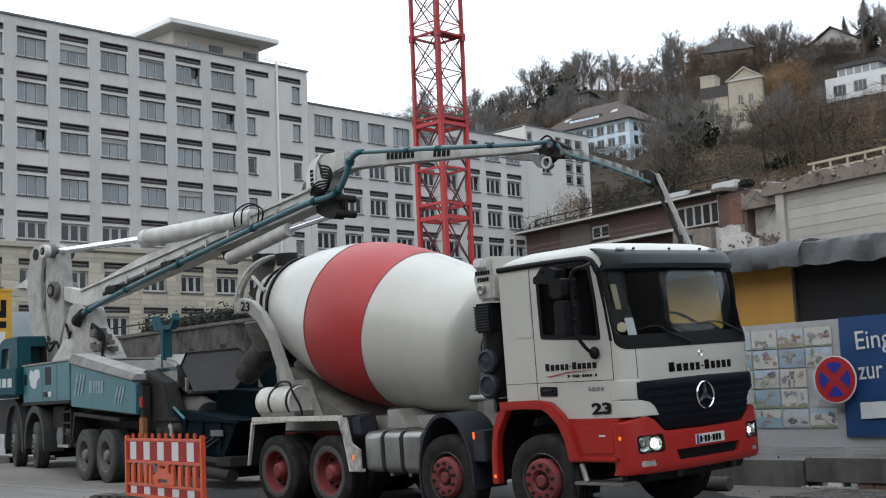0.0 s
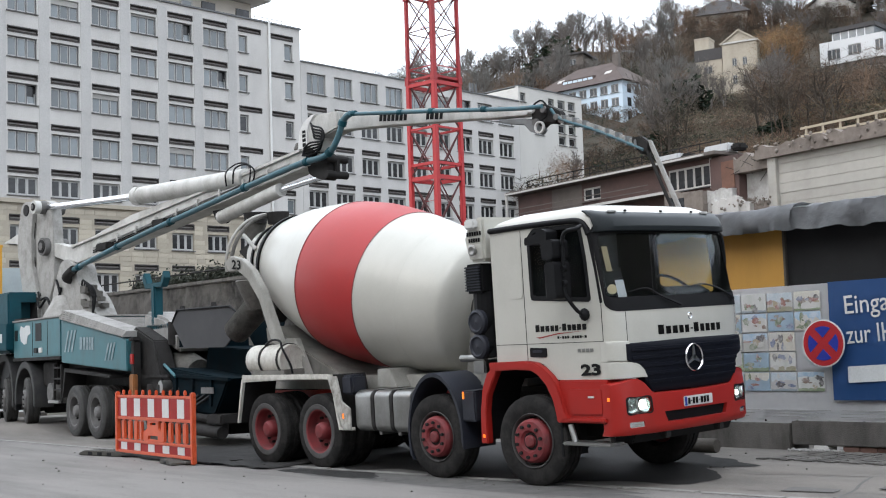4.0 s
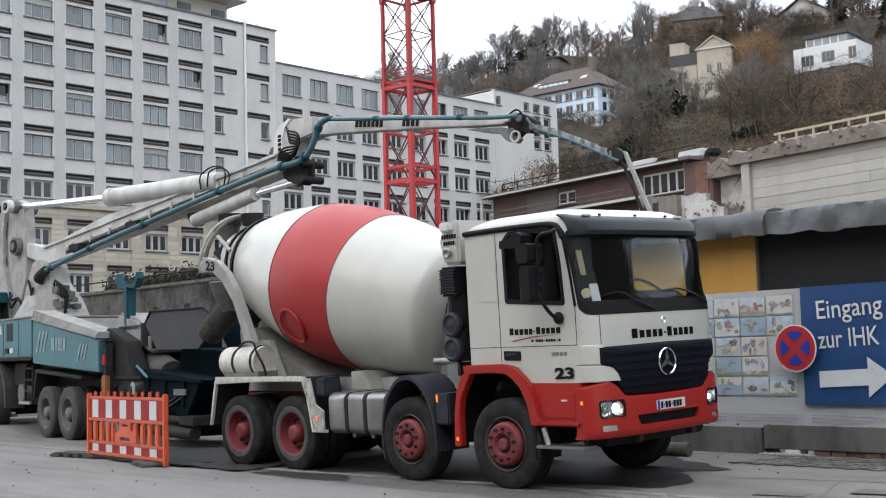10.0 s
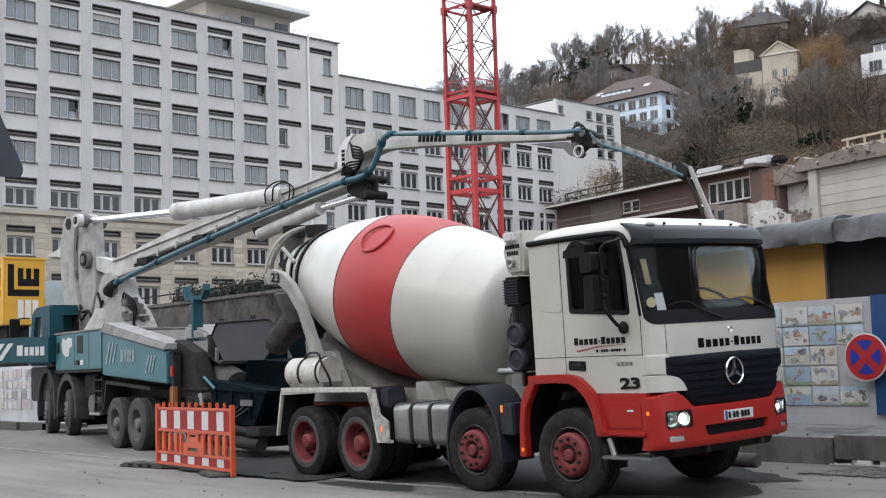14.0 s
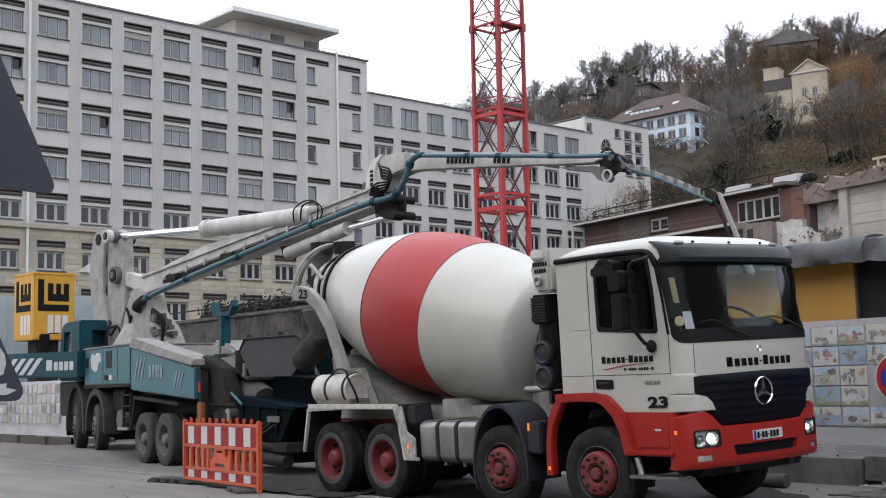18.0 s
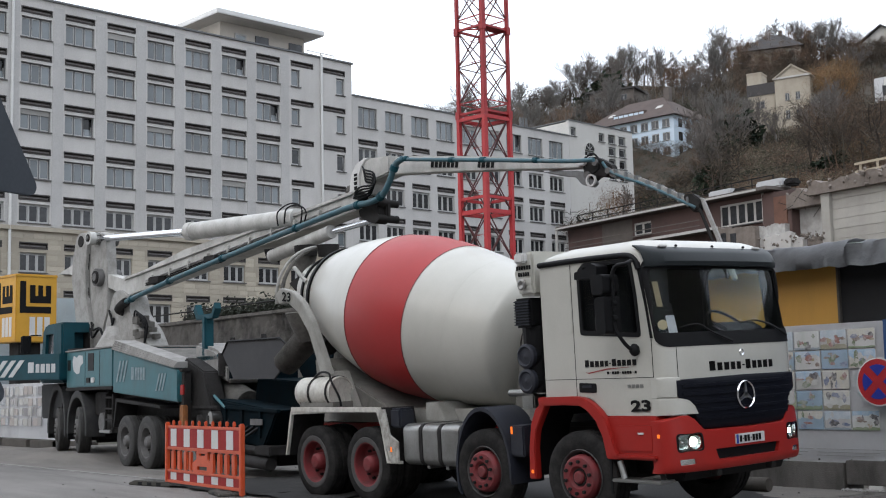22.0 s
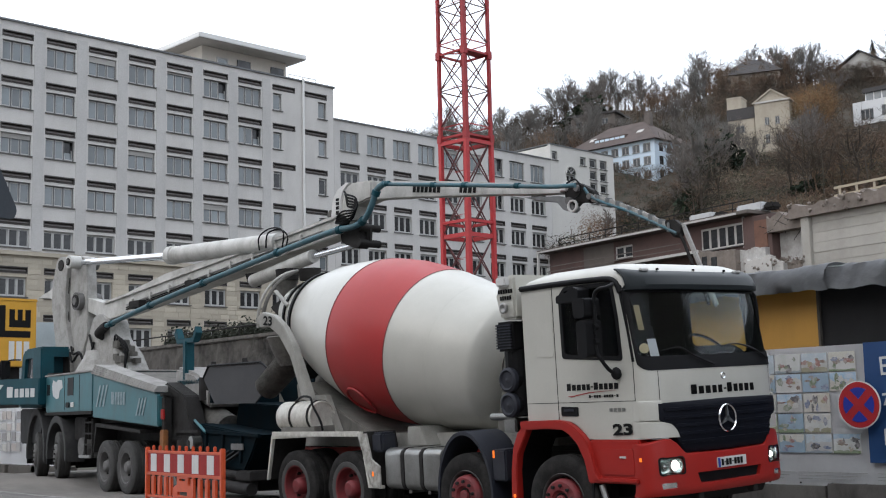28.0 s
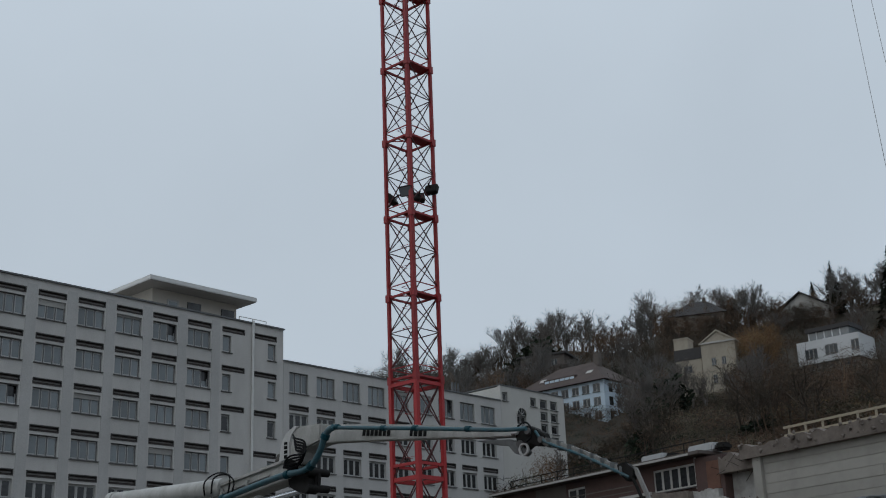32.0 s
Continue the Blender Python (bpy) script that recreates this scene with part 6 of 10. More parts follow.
    part("slot", box(-3.62, -3.18, -0.008, 0.01, 2.16, 2.58, 0.003), M_DARK, b1)
    part("latch", box(-3.7, -3.45, -0.03, 0.0, 1.88, 2.0, 0.01), M_DARK, b1)
    part("latch", box(-3.32, -3.1, -0.03, 0.0, 1.88, 2.0, 0.01), M_WHITE_FOIL, b1)
    part("sticker", prism([(-4.85, 2.42), (-4.75, 2.18), (-4.5, 2.10), (-4.3, 2.12), (-4.22, 2.3), (-4.0, 2.36), (-4.06, 2.54), (-4.35, 2.56), (-4.5, 2.50), (-4.75, 2.56)], -0.006, 0.002), M_WHITE_INK, b1, "torn white sticker")
    part("lower_edge", box(-5.36, -1.84, -0.02, 0.1, 1.70, 1.78, 0.01), M_STEEL_DIRTY, b1)
    part("top_plate", box(-5.4, -1.8, -0.03, 2.4, 2.66, 2.70, 0.01), M_DECK, b1)
    # rear body box: top falls to the rear
    b2 = part("rear_body_box", prism([(-1.78, 1.63), (2.16, 1.41), (2.16, 2.04), (1.9, 2.10), (-1.78, 2.60)], 0.0, 2.4, 0.02), M_TEAL, t, "dusty teal rear side box", 40)
    bar_words("name_bar", b2, frame_to((-0.55, -0.008, 1.90), (1, 0, -0.03), (0.03, 0, 1)), M_FADED_INK, [(0.0, [0.24, 0.16, 0.17, 0.16, 0.17])], 0.27)
    slanted_bars("stripe", b2, -0.006, -1.55, 1.86, 2.33, 0.25, 0.10, 0.12, 3, M_FADED_INK)
    slanted_bars("stripe", b2, -0.006, 0.95, 1.64, 2.0, 0.2, 0.09, 0.08, 3, M_FADED_INK)
    for k in range(5):
        dk = box(0.0, 3.9, -0.05 + 0.0 * k, 0.42, 0.0, 0.035)
        o = part("deck_board", dk, M_DECK, b2)
        o.matrix_basis = Matrix.Translation((-1.78, 0.02 * k, 2.61 + 0.042 * k)) @ Matrix.Rotation(radians(7.6 + 0.3 * k), 4, "Y")
    dp = part("deck_plate", box(0.0, 3.9, 0.36, 2.38, 0.0, 0.03), M_CONCRETE_CAKED, b2)
    dp.matrix_basis = Matrix.Translation((-1.78, 0, 2.612)) @ Matrix.Rotation(radians(7.6), 4, "Y")
    part("tail_lamp_post", box(2.25, 2.42, 0.05, 0.2, 0.85, 2.0, 0.02), M_STEEL_DIRTY, t, "", 40)
    part("tail_lamp", box(2.26, 2.41, 0.02, 0.06, 1.55, 1.75, 0.01), M_RED_FOIL, t)
    part("warning_post", box(2.22, 2.45, 0.02, 0.12, 0.75, 1.35, 0.02), M_ORANGE_RUST, t, "rusty orange post")
    part("lamp_head", box(2.24, 2.44, 0.0, 0.2, 2.0, 2.08, 0.02), M_STEEL_DIRTY, t)
    # rear mudguard, tank, ladder, under-gear
    part("mudguard", prism([(-1.75, 0.85), (-1.70, 0.85), (-1.52, 1.42), (1.2, 1.28), (1.2, 1.34), (-1.6, 1.5)], 0.0, 0.7), M_STEEL_DIRTY, t, "grey steel mudguard")
    part("air_tank", tube((-2.9, 0.1, 0.95), (-2.9, 0.75, 0.95), 0.22, seg=20), M_RIM_GREY, t, "", 40)
    lad = part("ladder", box(-2.35, -2.31, 0.0, 0.05, 0.72, 1.6), M_STEEL_DIRTY, t, "short steel ladder")
    part("rail", box(-1.85, -1.81, 0.0, 0.05, 0.72, 1.6), M_STEEL_DIRTY, lad)
    for z in (0.76, 1.0, 1.25, 1.5):
        part("rung", box(-2.31, -1.85, 0.0, 0.05, z, z + 0.04), M_STEEL_DIRTY, lad)
    part("side_step", box(-2.6, -1.85, -0.05, 0.25, 0.72, 0.78, 0.01), M_ALU, t)
    part("tool_box", box(-3.7, -2.75, 0.2, 0.8, 1.1, 1.65, 0.03), M_STEEL_DIRTY, t)
    part("subframe", box(-5.2, 2.6, 0.5, 1.9, 1.1, 1.7, 0.02), M_STEEL_DIRTY, t)
    # rear legs, cylinders and pipes between body and hopper
    part("rear_outrigger", prism([(1.9, 1.6), (3.2, 0.9), (3.4, 1.1), (2.9, 2.0), (1.9, 2.3)], 0.25, 0.6, 0.03), M_STEEL_DIRTY, t, "", 40)
    part("pump_cylinder", tube((1.8, 0.9, 1.9), (3.6, 0.9, 1.35), 0.26, seg=20), M_CONCRETE_CAKED, t, "concrete-caked pump cylinder", 50)
    part("pump_cylinder", tube((1.8, 1.5, 1.9), (3.6, 1.5, 1.35), 0.26, seg=20), M_CONCRETE_CAKED, t, "", 50)
    for x in (2.75, 3.25):
        part("canister", lathe([(0.75, 0.0), (0.75, 0.15), (0.78, 0.17), (1.12, 0.17), (1.15, 0.15), (1.15, 0.0)], 20, "Z"), M_STEEL_DIRTY, t, "", 50).matrix_basis = Matrix.Translation((x, 0.35, 0.0))
    part("hand_rail", box(2.3, 3.7, 0.2, 0.24, 1.28, 1.33), M_STEEL_DIRTY, t)
    sp = part("spattered_cover", prism([(1.6, 2.15), (3.3, 1.75), (3.3, 2.1), (2.6, 2.45), (1.6, 2.62)], 0.6, 1.8, 0.06), M_DECK, t, "concrete-spattered cover", 50)
    part("vent_stub", tube((3.05, 0.65, 1.9), (3.05, 0.65, 2.35), 0.14, seg=16), M_STEEL_DIRTY, sp)
    # teal boom rest with a fork on top
    br = part("boom_rest", box(1.96, 2.14, 0.6, 0.80, 2.3, 3.15, 0.03), M_TEAL_DARK, t, "teal boom rest post")
    part("fork", prism([(1.55, 3.42), (1.45, 3.30), (1.62, 3.08), (2.46, 3.08), (2.62, 3.26), (2.55, 3.40), (2.42, 3.18), (1.72, 3.18)], 0.62, 0.76, 0.01), M_TEAL_DARK, br)
    part("cross_beam", box(1.7, 3.4, 0.6, 1.0, 2.22, 2.34, 0.02), M_TEAL_DARK, br)
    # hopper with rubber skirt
    hp = part("hopper", prism([(3.75, 0.82), (4.1, 0.62), (5.45, 0.60), (5.75, 0.92), (6.0, 1.24), (3.35, 1.46)], 0.35, 1.95, 0.03), M_HOPPER, t, "dirty teal receiving hopper, darkened for the shade it stands in", 40)
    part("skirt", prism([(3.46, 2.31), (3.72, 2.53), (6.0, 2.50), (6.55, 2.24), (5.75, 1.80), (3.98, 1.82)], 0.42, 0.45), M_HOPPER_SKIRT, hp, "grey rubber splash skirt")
    # Far skirt and back take the darkened hopper colour for the shade inside.
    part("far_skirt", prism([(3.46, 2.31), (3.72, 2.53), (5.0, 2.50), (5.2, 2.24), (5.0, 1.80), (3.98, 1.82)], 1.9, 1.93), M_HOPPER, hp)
    part("skirt_rim", pipe([(3.44, 0.42, 2.31), (3.72, 0.41, 2.55), (6.0, 0.41, 2.52), (6.57, 0.42, 2.24)], 0.022, 6, 0), M_DARK, hp)
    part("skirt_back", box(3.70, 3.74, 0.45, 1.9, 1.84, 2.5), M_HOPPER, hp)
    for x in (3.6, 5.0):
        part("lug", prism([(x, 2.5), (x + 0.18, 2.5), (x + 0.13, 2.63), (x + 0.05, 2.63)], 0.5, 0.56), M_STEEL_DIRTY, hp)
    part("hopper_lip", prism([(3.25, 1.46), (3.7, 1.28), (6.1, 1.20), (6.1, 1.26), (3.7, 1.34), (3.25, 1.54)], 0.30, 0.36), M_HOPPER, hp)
    # Dark block painted in for the shaded cavity below the skirt.
    part("cavity_fill", prism([(3.7, 1.1), (6.3, 1.0), (6.3, 1.72), (3.9, 1.84)], 0.95, 1.88, 0.02), M_HOPPER, hp, "dark block in place of the shaded cavity inside the hopper")
    part("rear_beam", box(5.4, 6.0, 0.2, 2.2, 0.45, 0.62, 0.02), M_STEEL_DIRTY, hp)
    part("rear_plate", box(5.0, 5.5, 0.29, 0.312, 0.98, 1.09), M_RIM_GREY, hp)
    part("agitator_motor", tube((3.35, 0.2, 1.1), (3.35, 0.4, 1.1), 0.12, seg=16), M_ALU, hp)
    part("delivery_elbow", pipe([(3.6, 1.2, 0.75), (2.8, 1.2, 0.72), (1.0, 1.2, 1.2)], 0.1, 12), M_TEAL_DARK, t, "", 50)
    part("under_pipe", tube((3.3, 0.3, 0.62), (5.6, 0.3, 0.52), 0.07), M_STEEL_DIRTY, hp)
    # Added dark block, fills the shaded gap below the hopper.
    part("under_fill", box(2.5, 5.2, 0.75, 1.95, 0.22, 0.80, 0.03), M_STEEL_DIRTY, hp)
    for x in (3.75, 4.5, 5.3):
        part("rib", prism([(x, 0.75), (x + 0.06, 0.75), (x + 0.10, 1.25), (x, 1.25)], 0.31, 0.36), M_HOPPER, hp)
    part("lip_rail", tube((3.28, 0.32, 1.52), (3.85, 0.30, 1.29), 0.028), M_TEAL, hp)
    part("axle_pipe", tube((3.9, 0.28, 0.36), (5.9, 0.28, 0.30), 0.11, seg=16), M_STEEL_DIRTY, hp, "", 50)
    for k in range(5):
        part("hydraulic_hose", pipe([(2.6 + 0.3 * k, 0.45, 1.3), (2.9 + 0.3 * k, 0.22, 0.9 - 0.06 * k), (3.5 + 0.3 * k, 0.25, 0.72), (4.3 + 0.25 * k, 0.35, 0.95)], 0.025, 6), M_DARK, hp)
    # turret that carries the boom
    tur = part("turret", prism(round_poly([(-1.71, 5.70), (-1.36, 5.83), (-0.95, 5.68), (-0.86, 5.2), (-0.82, 4.6), (-0.78, 3.74), (-1.0, 3.35), (-1.1, 2.70), (-1.7, 2.70), (-1.73, 3.9), (-1.80, 4.8)], 0.12), 0.0, 0.28, 0.02), M_BOOM_GRIMY, t, "dusty white boom turret", 40)
    tur.matrix_basis = PUMP.inverted() @ BOOM_PLANE
    for y0, y1 in ((-0.10, 0.04), (0.32, 0.46)):
        part("turret_cheek", prism(round_poly([(-2.41, 5.70), (-2.24, 5.86), (-1.84, 5.82), (-1.74, 5.55), (-1.84, 4.95), (-1.82, 4.2), (-1.52, 3.4), (-1.50, 2.75), (-2.2, 2.75), (-2.36, 3.5), (-2.63, 4.6), (-2.60, 5.1)], 0.12), y0, y1, 0.025), M_BOOM_GRIMY, tur, "curved white cheek plate", 40)
    part("cross_tube", tube((-2.1, -0.12, 5.62), (-2.1, 0.48, 5.62), 0.15, seg=20), M_STEEL_DIRTY, tur, "", 50)
    part("turret_base", prism(round_poly([(-0.34, 4.14), (0.0, 4.20), (0.38, 4.0), (0.54, 3.57), (1.11, 3.15), (1.5, 2.66), (-0.98, 2.66), (-0.74, 3.45), (-0.46, 3.96)], 0.10), -0.06, 0.5, 0.03), M_BOOM_GRIMY, tur, "spattered white turret base", 40)
    part("counter_arm", prism([(-3.82, 4.90), (-2.62, 5.14), (-2.62, 4.72), (-3.1, 4.84)], 0.05, 0.3, 0.01), M_BOOM, tur, "white counter arm")
    # Dark plate painted in for the shaded recess at the pillar's foot.
    part("foot_recess_plate", prism(round_poly([(-2.25, 2.72), (-1.5, 2.72), (-1.55, 3.2), (-1.9, 3.38), (-2.3, 3.3)], 0.08), -0.125, -0.098, 0.005), M_STEEL_DIRTY, tur, "dark plate in place of the shaded recess at the foot")
    part("seam_line", pipe([(-1.80, -0.01, 5.3), (-1.86, -0.01, 4.7), (-1.78, -0.01, 4.0), (-1.52, -0.01, 3.35)], 0.02, 6), M_STEEL_DIRTY, tur, "", 50)
    for (x, z, r) in ((-1.30, 5.62, 0.17), (-1.18, 4.60, 0.23)):
        pn = part("pin", tube((x, -0.14, z), (x, 0.5, z), r, seg=24), M_RIM_GREY, tur, "greasy grey pivot pin", 50)
        part("pin_face", tube((x, -0.17, z), (x, -0.13, z), r * 0.72, seg=20), M_STEEL_DIRTY, pn)
        part("pin_cap", tube((x, -0.19, z), (x, -0.16, z), r * 0.42, seg=16), M_RIM_GREY, pn)
    part("hose", pipe([(-1.45, -0.11, 3.45), (-1.25, -0.16, 3.25), (-0.95, -0.14, 3.28), (-0.7, -0.14, 3.1), (-0.4, -0.12, 3.2), (-0.25, -0.1, 3.5)], 0.03, 8), M_DARK, tur)
    part("slew_ring", tube((-0.9, 0.1, 2.45), (-0.9, 0.1, 2.75), 1.0, seg=32), M_STEEL_DIRTY, tur, "", 50)
    part("turret_hose", pipe([(-1.5, -0.12, 3.3), (-1.2, -0.2, 3.05), (-0.9, -0.16, 3.25), (-0.6, -0.16, 3.0), (-0.3, -0.12, 3.3), (-0.5, -0.1, 3.7)], 0.03, 8), M_DARK, tur)
    part("turret_foot", lathe([(2.7, 0.62), (2.82, 0.56), (3.1, 0.4), (3.3, 0.3)], 28, "Z"), M_BOOM_GRIMY, tur, "", 40).matrix_basis = Matrix.Translation((-0.35, 0.1, 0))
    rng = random.Random(12)
    for k in range(16):
        c = Vector((1.08 + rng.uniform(-0.25, 0.3), 0.0 + rng.uniform(-0.1, 0.2), 3.25 + rng.uniform(-0.35, 0.3)))
        s = rng.uniform(0.05, 0.13)
        part("hydraulic_valve", box(c.x - s, c.x + s, c.y - s, c.y + s, c.z - s * 0.7, c.z + s * 0.7, 0.012), M_CONCRETE_CAKED, tur)
    for k in range(4):
        part("hydraulic_hose", pipe([(0.8 + 0.1 * k, -0.1, 3.3), (1.05 + 0.12 * k, -0.2, 3.6 - 0.05 * k), (1.4 + 0.05 * k, -0.15, 3.2), (1.3, -0.1, 2.75)], 0.025, 6), M_DARK, tur)
    return t


def boom_parts(t):
    """The folding boom in its own plane; the first arm turns about the pin at (-1.18, 4.60)."""
    px, pz = -1.18, 4.60

    def P(outline, y0, y1, bevel=0.012):
        return prism([(x - px, z - pz) for x, z in outline], y0, y1, bevel)

    def V(x, y, z):
        return (x - px, y, z - pz)
    arm1 = P([(-1.25, 4.75), (-1.28, 4.45), (-0.3, 4.16), (0.36, 4.05), (0.7, 4.09), (9.75, 5.11), (9.95, 5.2), (9.75, 5.42), (9.3, 5.42), (6.5, 5.20), (2.95, 4.93), (0.1, 4.45)], 0.02, 0.34)
    b = part("boom", arm1, M_BOOM, t, "long dusty white folding boom with a teal delivery pipe", 40)
    part("arm_flange", P([(0.1, 4.43), (9.5, 5.40), (9.5, 5.46), (0.1, 4.49)], -0.03, 0.39, 0.005), M_BOOM, b)
    part("arm_flange", P([(0.4, 4.03), (9.7, 5.07), (9.7, 5.12), (0.4, 4.08)], -0.03, 0.39, 0.005), M_BOOM, b)
    for f in (0.35, 0.60, 0.45):
        part("hydraulic_line", tube(V(1.2, -0.01, 4.06 + 0.45 * f), V(9.0, -0.01, 4.95 + 0.42 * f), 0.018, seg=6), M_STEEL_DIRTY if f < 0.5 else M_ALU, b)
    for k in range(9):
        x = 1.5 + 0.85 * k
        part("line_clamp", box(x - px - 0.03, x - px + 0.03, -0.045, 0.02, 4.12 + 0.115 * x - pz - 0.02, 4.40 + 0.112 * x - pz - 0.12, 0.006), M_BOOM, b)
    # lifting cylinder above the arm
    part("piston_rod", tube(V(-1.30, 0.05, 5.62), V(3.3, 0.05, 5.32), 0.085, seg=20), M_CHROME, b, "bright chrome piston rod", 50)
    cy = part("lift_cylinder", tube(V(3.2, 0.05, 5.33), V(7.4, 0.1, 5.16), 0.20, seg=28), M_BOOM, b, "white hydraulic cylinder", 50)
    part("cylinder_collar", tube(V(3.15, 0.05, 5.333), V(3.36, 0.05, 5.322), 0.218, seg=28), M_BOOM, cy)
    re_ = part("rod_eye", tube(V(-1.30, -0.3, 5.62), V(-1.30, 0.4, 5.62), 0.17, seg=24), M_BOOM, b, "", 50)
    part("eye_pin", tube(V(-1.30, -0.32, 5.62), V(-1.30, -0.29, 5.62), 0.10, seg=20), M_STEEL_DIRTY, re_, "", 50)
    part("pin_cap", tube(V(-1.30, -0.34, 5.62), V(-1.30, -0.31, 5.62), 0.055, seg=16), M_RIM_GREY, re_, "", 50)
    # second cylinder below the arm
    part("fold_cylinder", tube(V(6.6, 0.0, 4.42), V(8.7, 0.0, 4.73), 0.14, seg=24), M_BOOM, b, "white folding cylinder", 50)
    part("fold_rod", tube(V(8.6, 0.0, 4.72), V(10.1, 0.05, 4.82), 0.06, seg=16), M_CHROME, b, "", 50)
    part("cylinder_eye", P([(6.3, 4.60), (6.4, 4.40), (6.62, 4.30), (6.8, 4.38), (6.75, 4.60)], -0.02, 0.16), M_STEEL_DIRTY, b)
    # first knuckle
    kn = part("knuckle", P([(9.42, 5.36), (9.46, 5.75), (9.62, 5.92), (9.9, 6.02), (10.2, 6.0), (10.6, 5.98), (10.6, 5.64), (10.05, 5.55), (10.0, 5.30)], -0.06, 0.36, 0.03), M_BOOM, b, "white knuckle housing", 40)
    part("knuckle_link", P([(9.62, 5.02), (9.72, 5.14), (10.15, 5.26), (10.32, 5.12), (10.30, 4.76), (10.18, 4.74), (10.14, 4.98)], 0.10, 0.22, 0.03), M_STEEL_DIRTY, kn, "", 40)
    part("link_block", P(round_poly([(9.58, 5.12), (9.62, 4.92), (9.84, 4.80), (10.12, 4.72), (10.24, 4.84), (10.22, 5.02), (10.02, 5.16)], 0.05), -0.02, 0.24, 0.015), M_STEEL_DIRTY, kn, "greasy dark link block", 40)
    for x, z, r in ((10.24, 5.12, 0.075), (10.24, 4.82, 0.075), (9.75, 5.30, 0.11)):
        part("pin", tube(V(x, -0.1, z), V(x, 0.42, z), r, seg=18), M_STEEL_DIRTY, kn, "", 50)
    bar_words("name_bar", kn, frame_to(V(9.66, -0.093, 5.44), (0, 0, 1), (-1, 0, 0)), M_BLACK_INK, [(0.0, [0.10, 0.085, 0.085, 0.07])], 0.10)
    for k in range(5):
        y = -0.10 - 0.03 * k
        part("hydraulic_hose", pipe([V(9.55 + 0.05 * k, y, 5.28 + 0.02 * k), V(9.85 + 0.03 * k, y - 0.03, 5.24 + 0.05 * k), V(10.10 + 0.06 * k, y, 5.32 + 0.03 * k), V(10.12 + 0.05 * k, y, 5.50 + 0.04 * k), V(9.94 + 0.03 * k, y, 5.56 + 0.05 * k), V(9.86 + 0.02 * k, y + 0.04, 5.72 + 0.03 * k)], 0.019, 7), M_DARK, b)
    part("white_hood", P([(9.38, 5.40), (9.44, 5.76), (9.60, 5.95), (9.86, 6.04), (9.98, 6.02), (9.80, 5.88), (9.72, 5.70), (9.72, 5.40)], -0.09, 0.37, 0.02), M_WHITE_FOIL, kn, "white sheet hood", 40)
    part("mount_plate", P([(9.16, 5.45), (9.24, 5.58), (9.34, 5.58), (9.32, 5.44)], -0.02, 0.08), M_CONCRETE_CAKED, kn)
    part("hose_loop", pipe([V(7.2, -0.1, 5.05), V(7.3, -0.12, 5.34), V(7.7, -0.12, 5.38), V(8.0, -0.12, 5.2), V(7.85, -0.1, 4.9)], 0.017, 7), M_DARK, b)
    part("hose_loop", pipe([V(7.0, -0.12, 5.02), V(7.05, -0.16, 5.30), V(7.5, -0.16, 5.43), V(7.9, -0.16, 5.3), V(7.75, -0.1, 4.9)], 0.016, 7), M_DARK, b)
    # second arm, slightly bowed
    top2 = [(10.3, 6.0), (11.0, 5.91), (11.76, 5.80), (12.9, 5.62), (13.9, 5.44), (15.25, 5.19)]
    bot2 = [(15.25, 5.07), (14.6, 5.14), (13.9, 5.24), (12.9, 5.36), (11.76, 5.50), (10.74, 5.61), (10.3, 5.62)]
    a2 = part("second_arm", P(top2 + bot2, 0.06, 0.30), M_BOOM, b, "slender second boom arm", 40)
    bar_words("maker_bar", a2, frame_to(V(11.65, 0.054, 5.60), (1, 0, -0.15), (0.15, 0, 1)), M_BLACK_INK, [(0.0, [0.11] * 7), (1.25, [0.1, 0.12, 0.12, 0.1])], 0.13)
    # third: knuckle cluster and arms
    k2 = part("outer_knuckle", P([(15.30, 5.12), (15.42, 5.22), (15.58, 5.20), (15.74, 5.12), (15.90, 5.02), (15.92, 4.93), (15.80, 4.84), (15.60, 4.88), (15.46, 4.80), (15.34, 4.86)], 0.08, 0.24, 0.015), M_STEEL_DIRTY, b, "grimy dark outer knuckle", 40)
    part("white_cap", P([(15.24, 5.10), (15.30, 5.21), (15.40, 5.25), (15.45, 5.23), (15.38, 5.08)], 0.02, 0.28, 0.015), M_WHITE_FOIL, k2, "", 40)
    part("under_link", P([(14.4, 5.12), (14.85, 4.99), (15.15, 4.93), (15.28, 4.79), (15.48, 4.72), (15.56, 4.78), (15.45, 4.92), (15.2, 5.03), (14.85, 5.07)], 0.07, 0.2, 0.012), M_BOOM_GREY, k2, "grey link under the arm", 40)
    ring = lathe([(-0.02, 0.075), (0.02, 0.075), (0.02, 0.10), (-0.02, 0.10)], 24, "Y", True)
    part("white_ring", ring, M_WHITE_FOIL, k2, "white steel ring", 50).matrix_basis = Matrix.Translation(V(15.52, 0.03, 4.82))
    for x, z, r in ((15.60, 5.10, 0.055), (15.42, 4.92, 0.06), (15.86, 4.93, 0.05)):
        part("pin", tube(V(x, 0.03, z), V(x, 0.29, z), r, seg=16), M_RIM_GREY, k2, "", 50)
    part("hydraulic_hose", pipe([V(15.42, 0.02, 5.2), V(15.6, 0.0, 5.24), V(15.72, 0.0, 5.12), V(15.68, 0.02, 4.98), V(15.56, 0.02, 4.92)], 0.016, 7), M_DARK, k2)
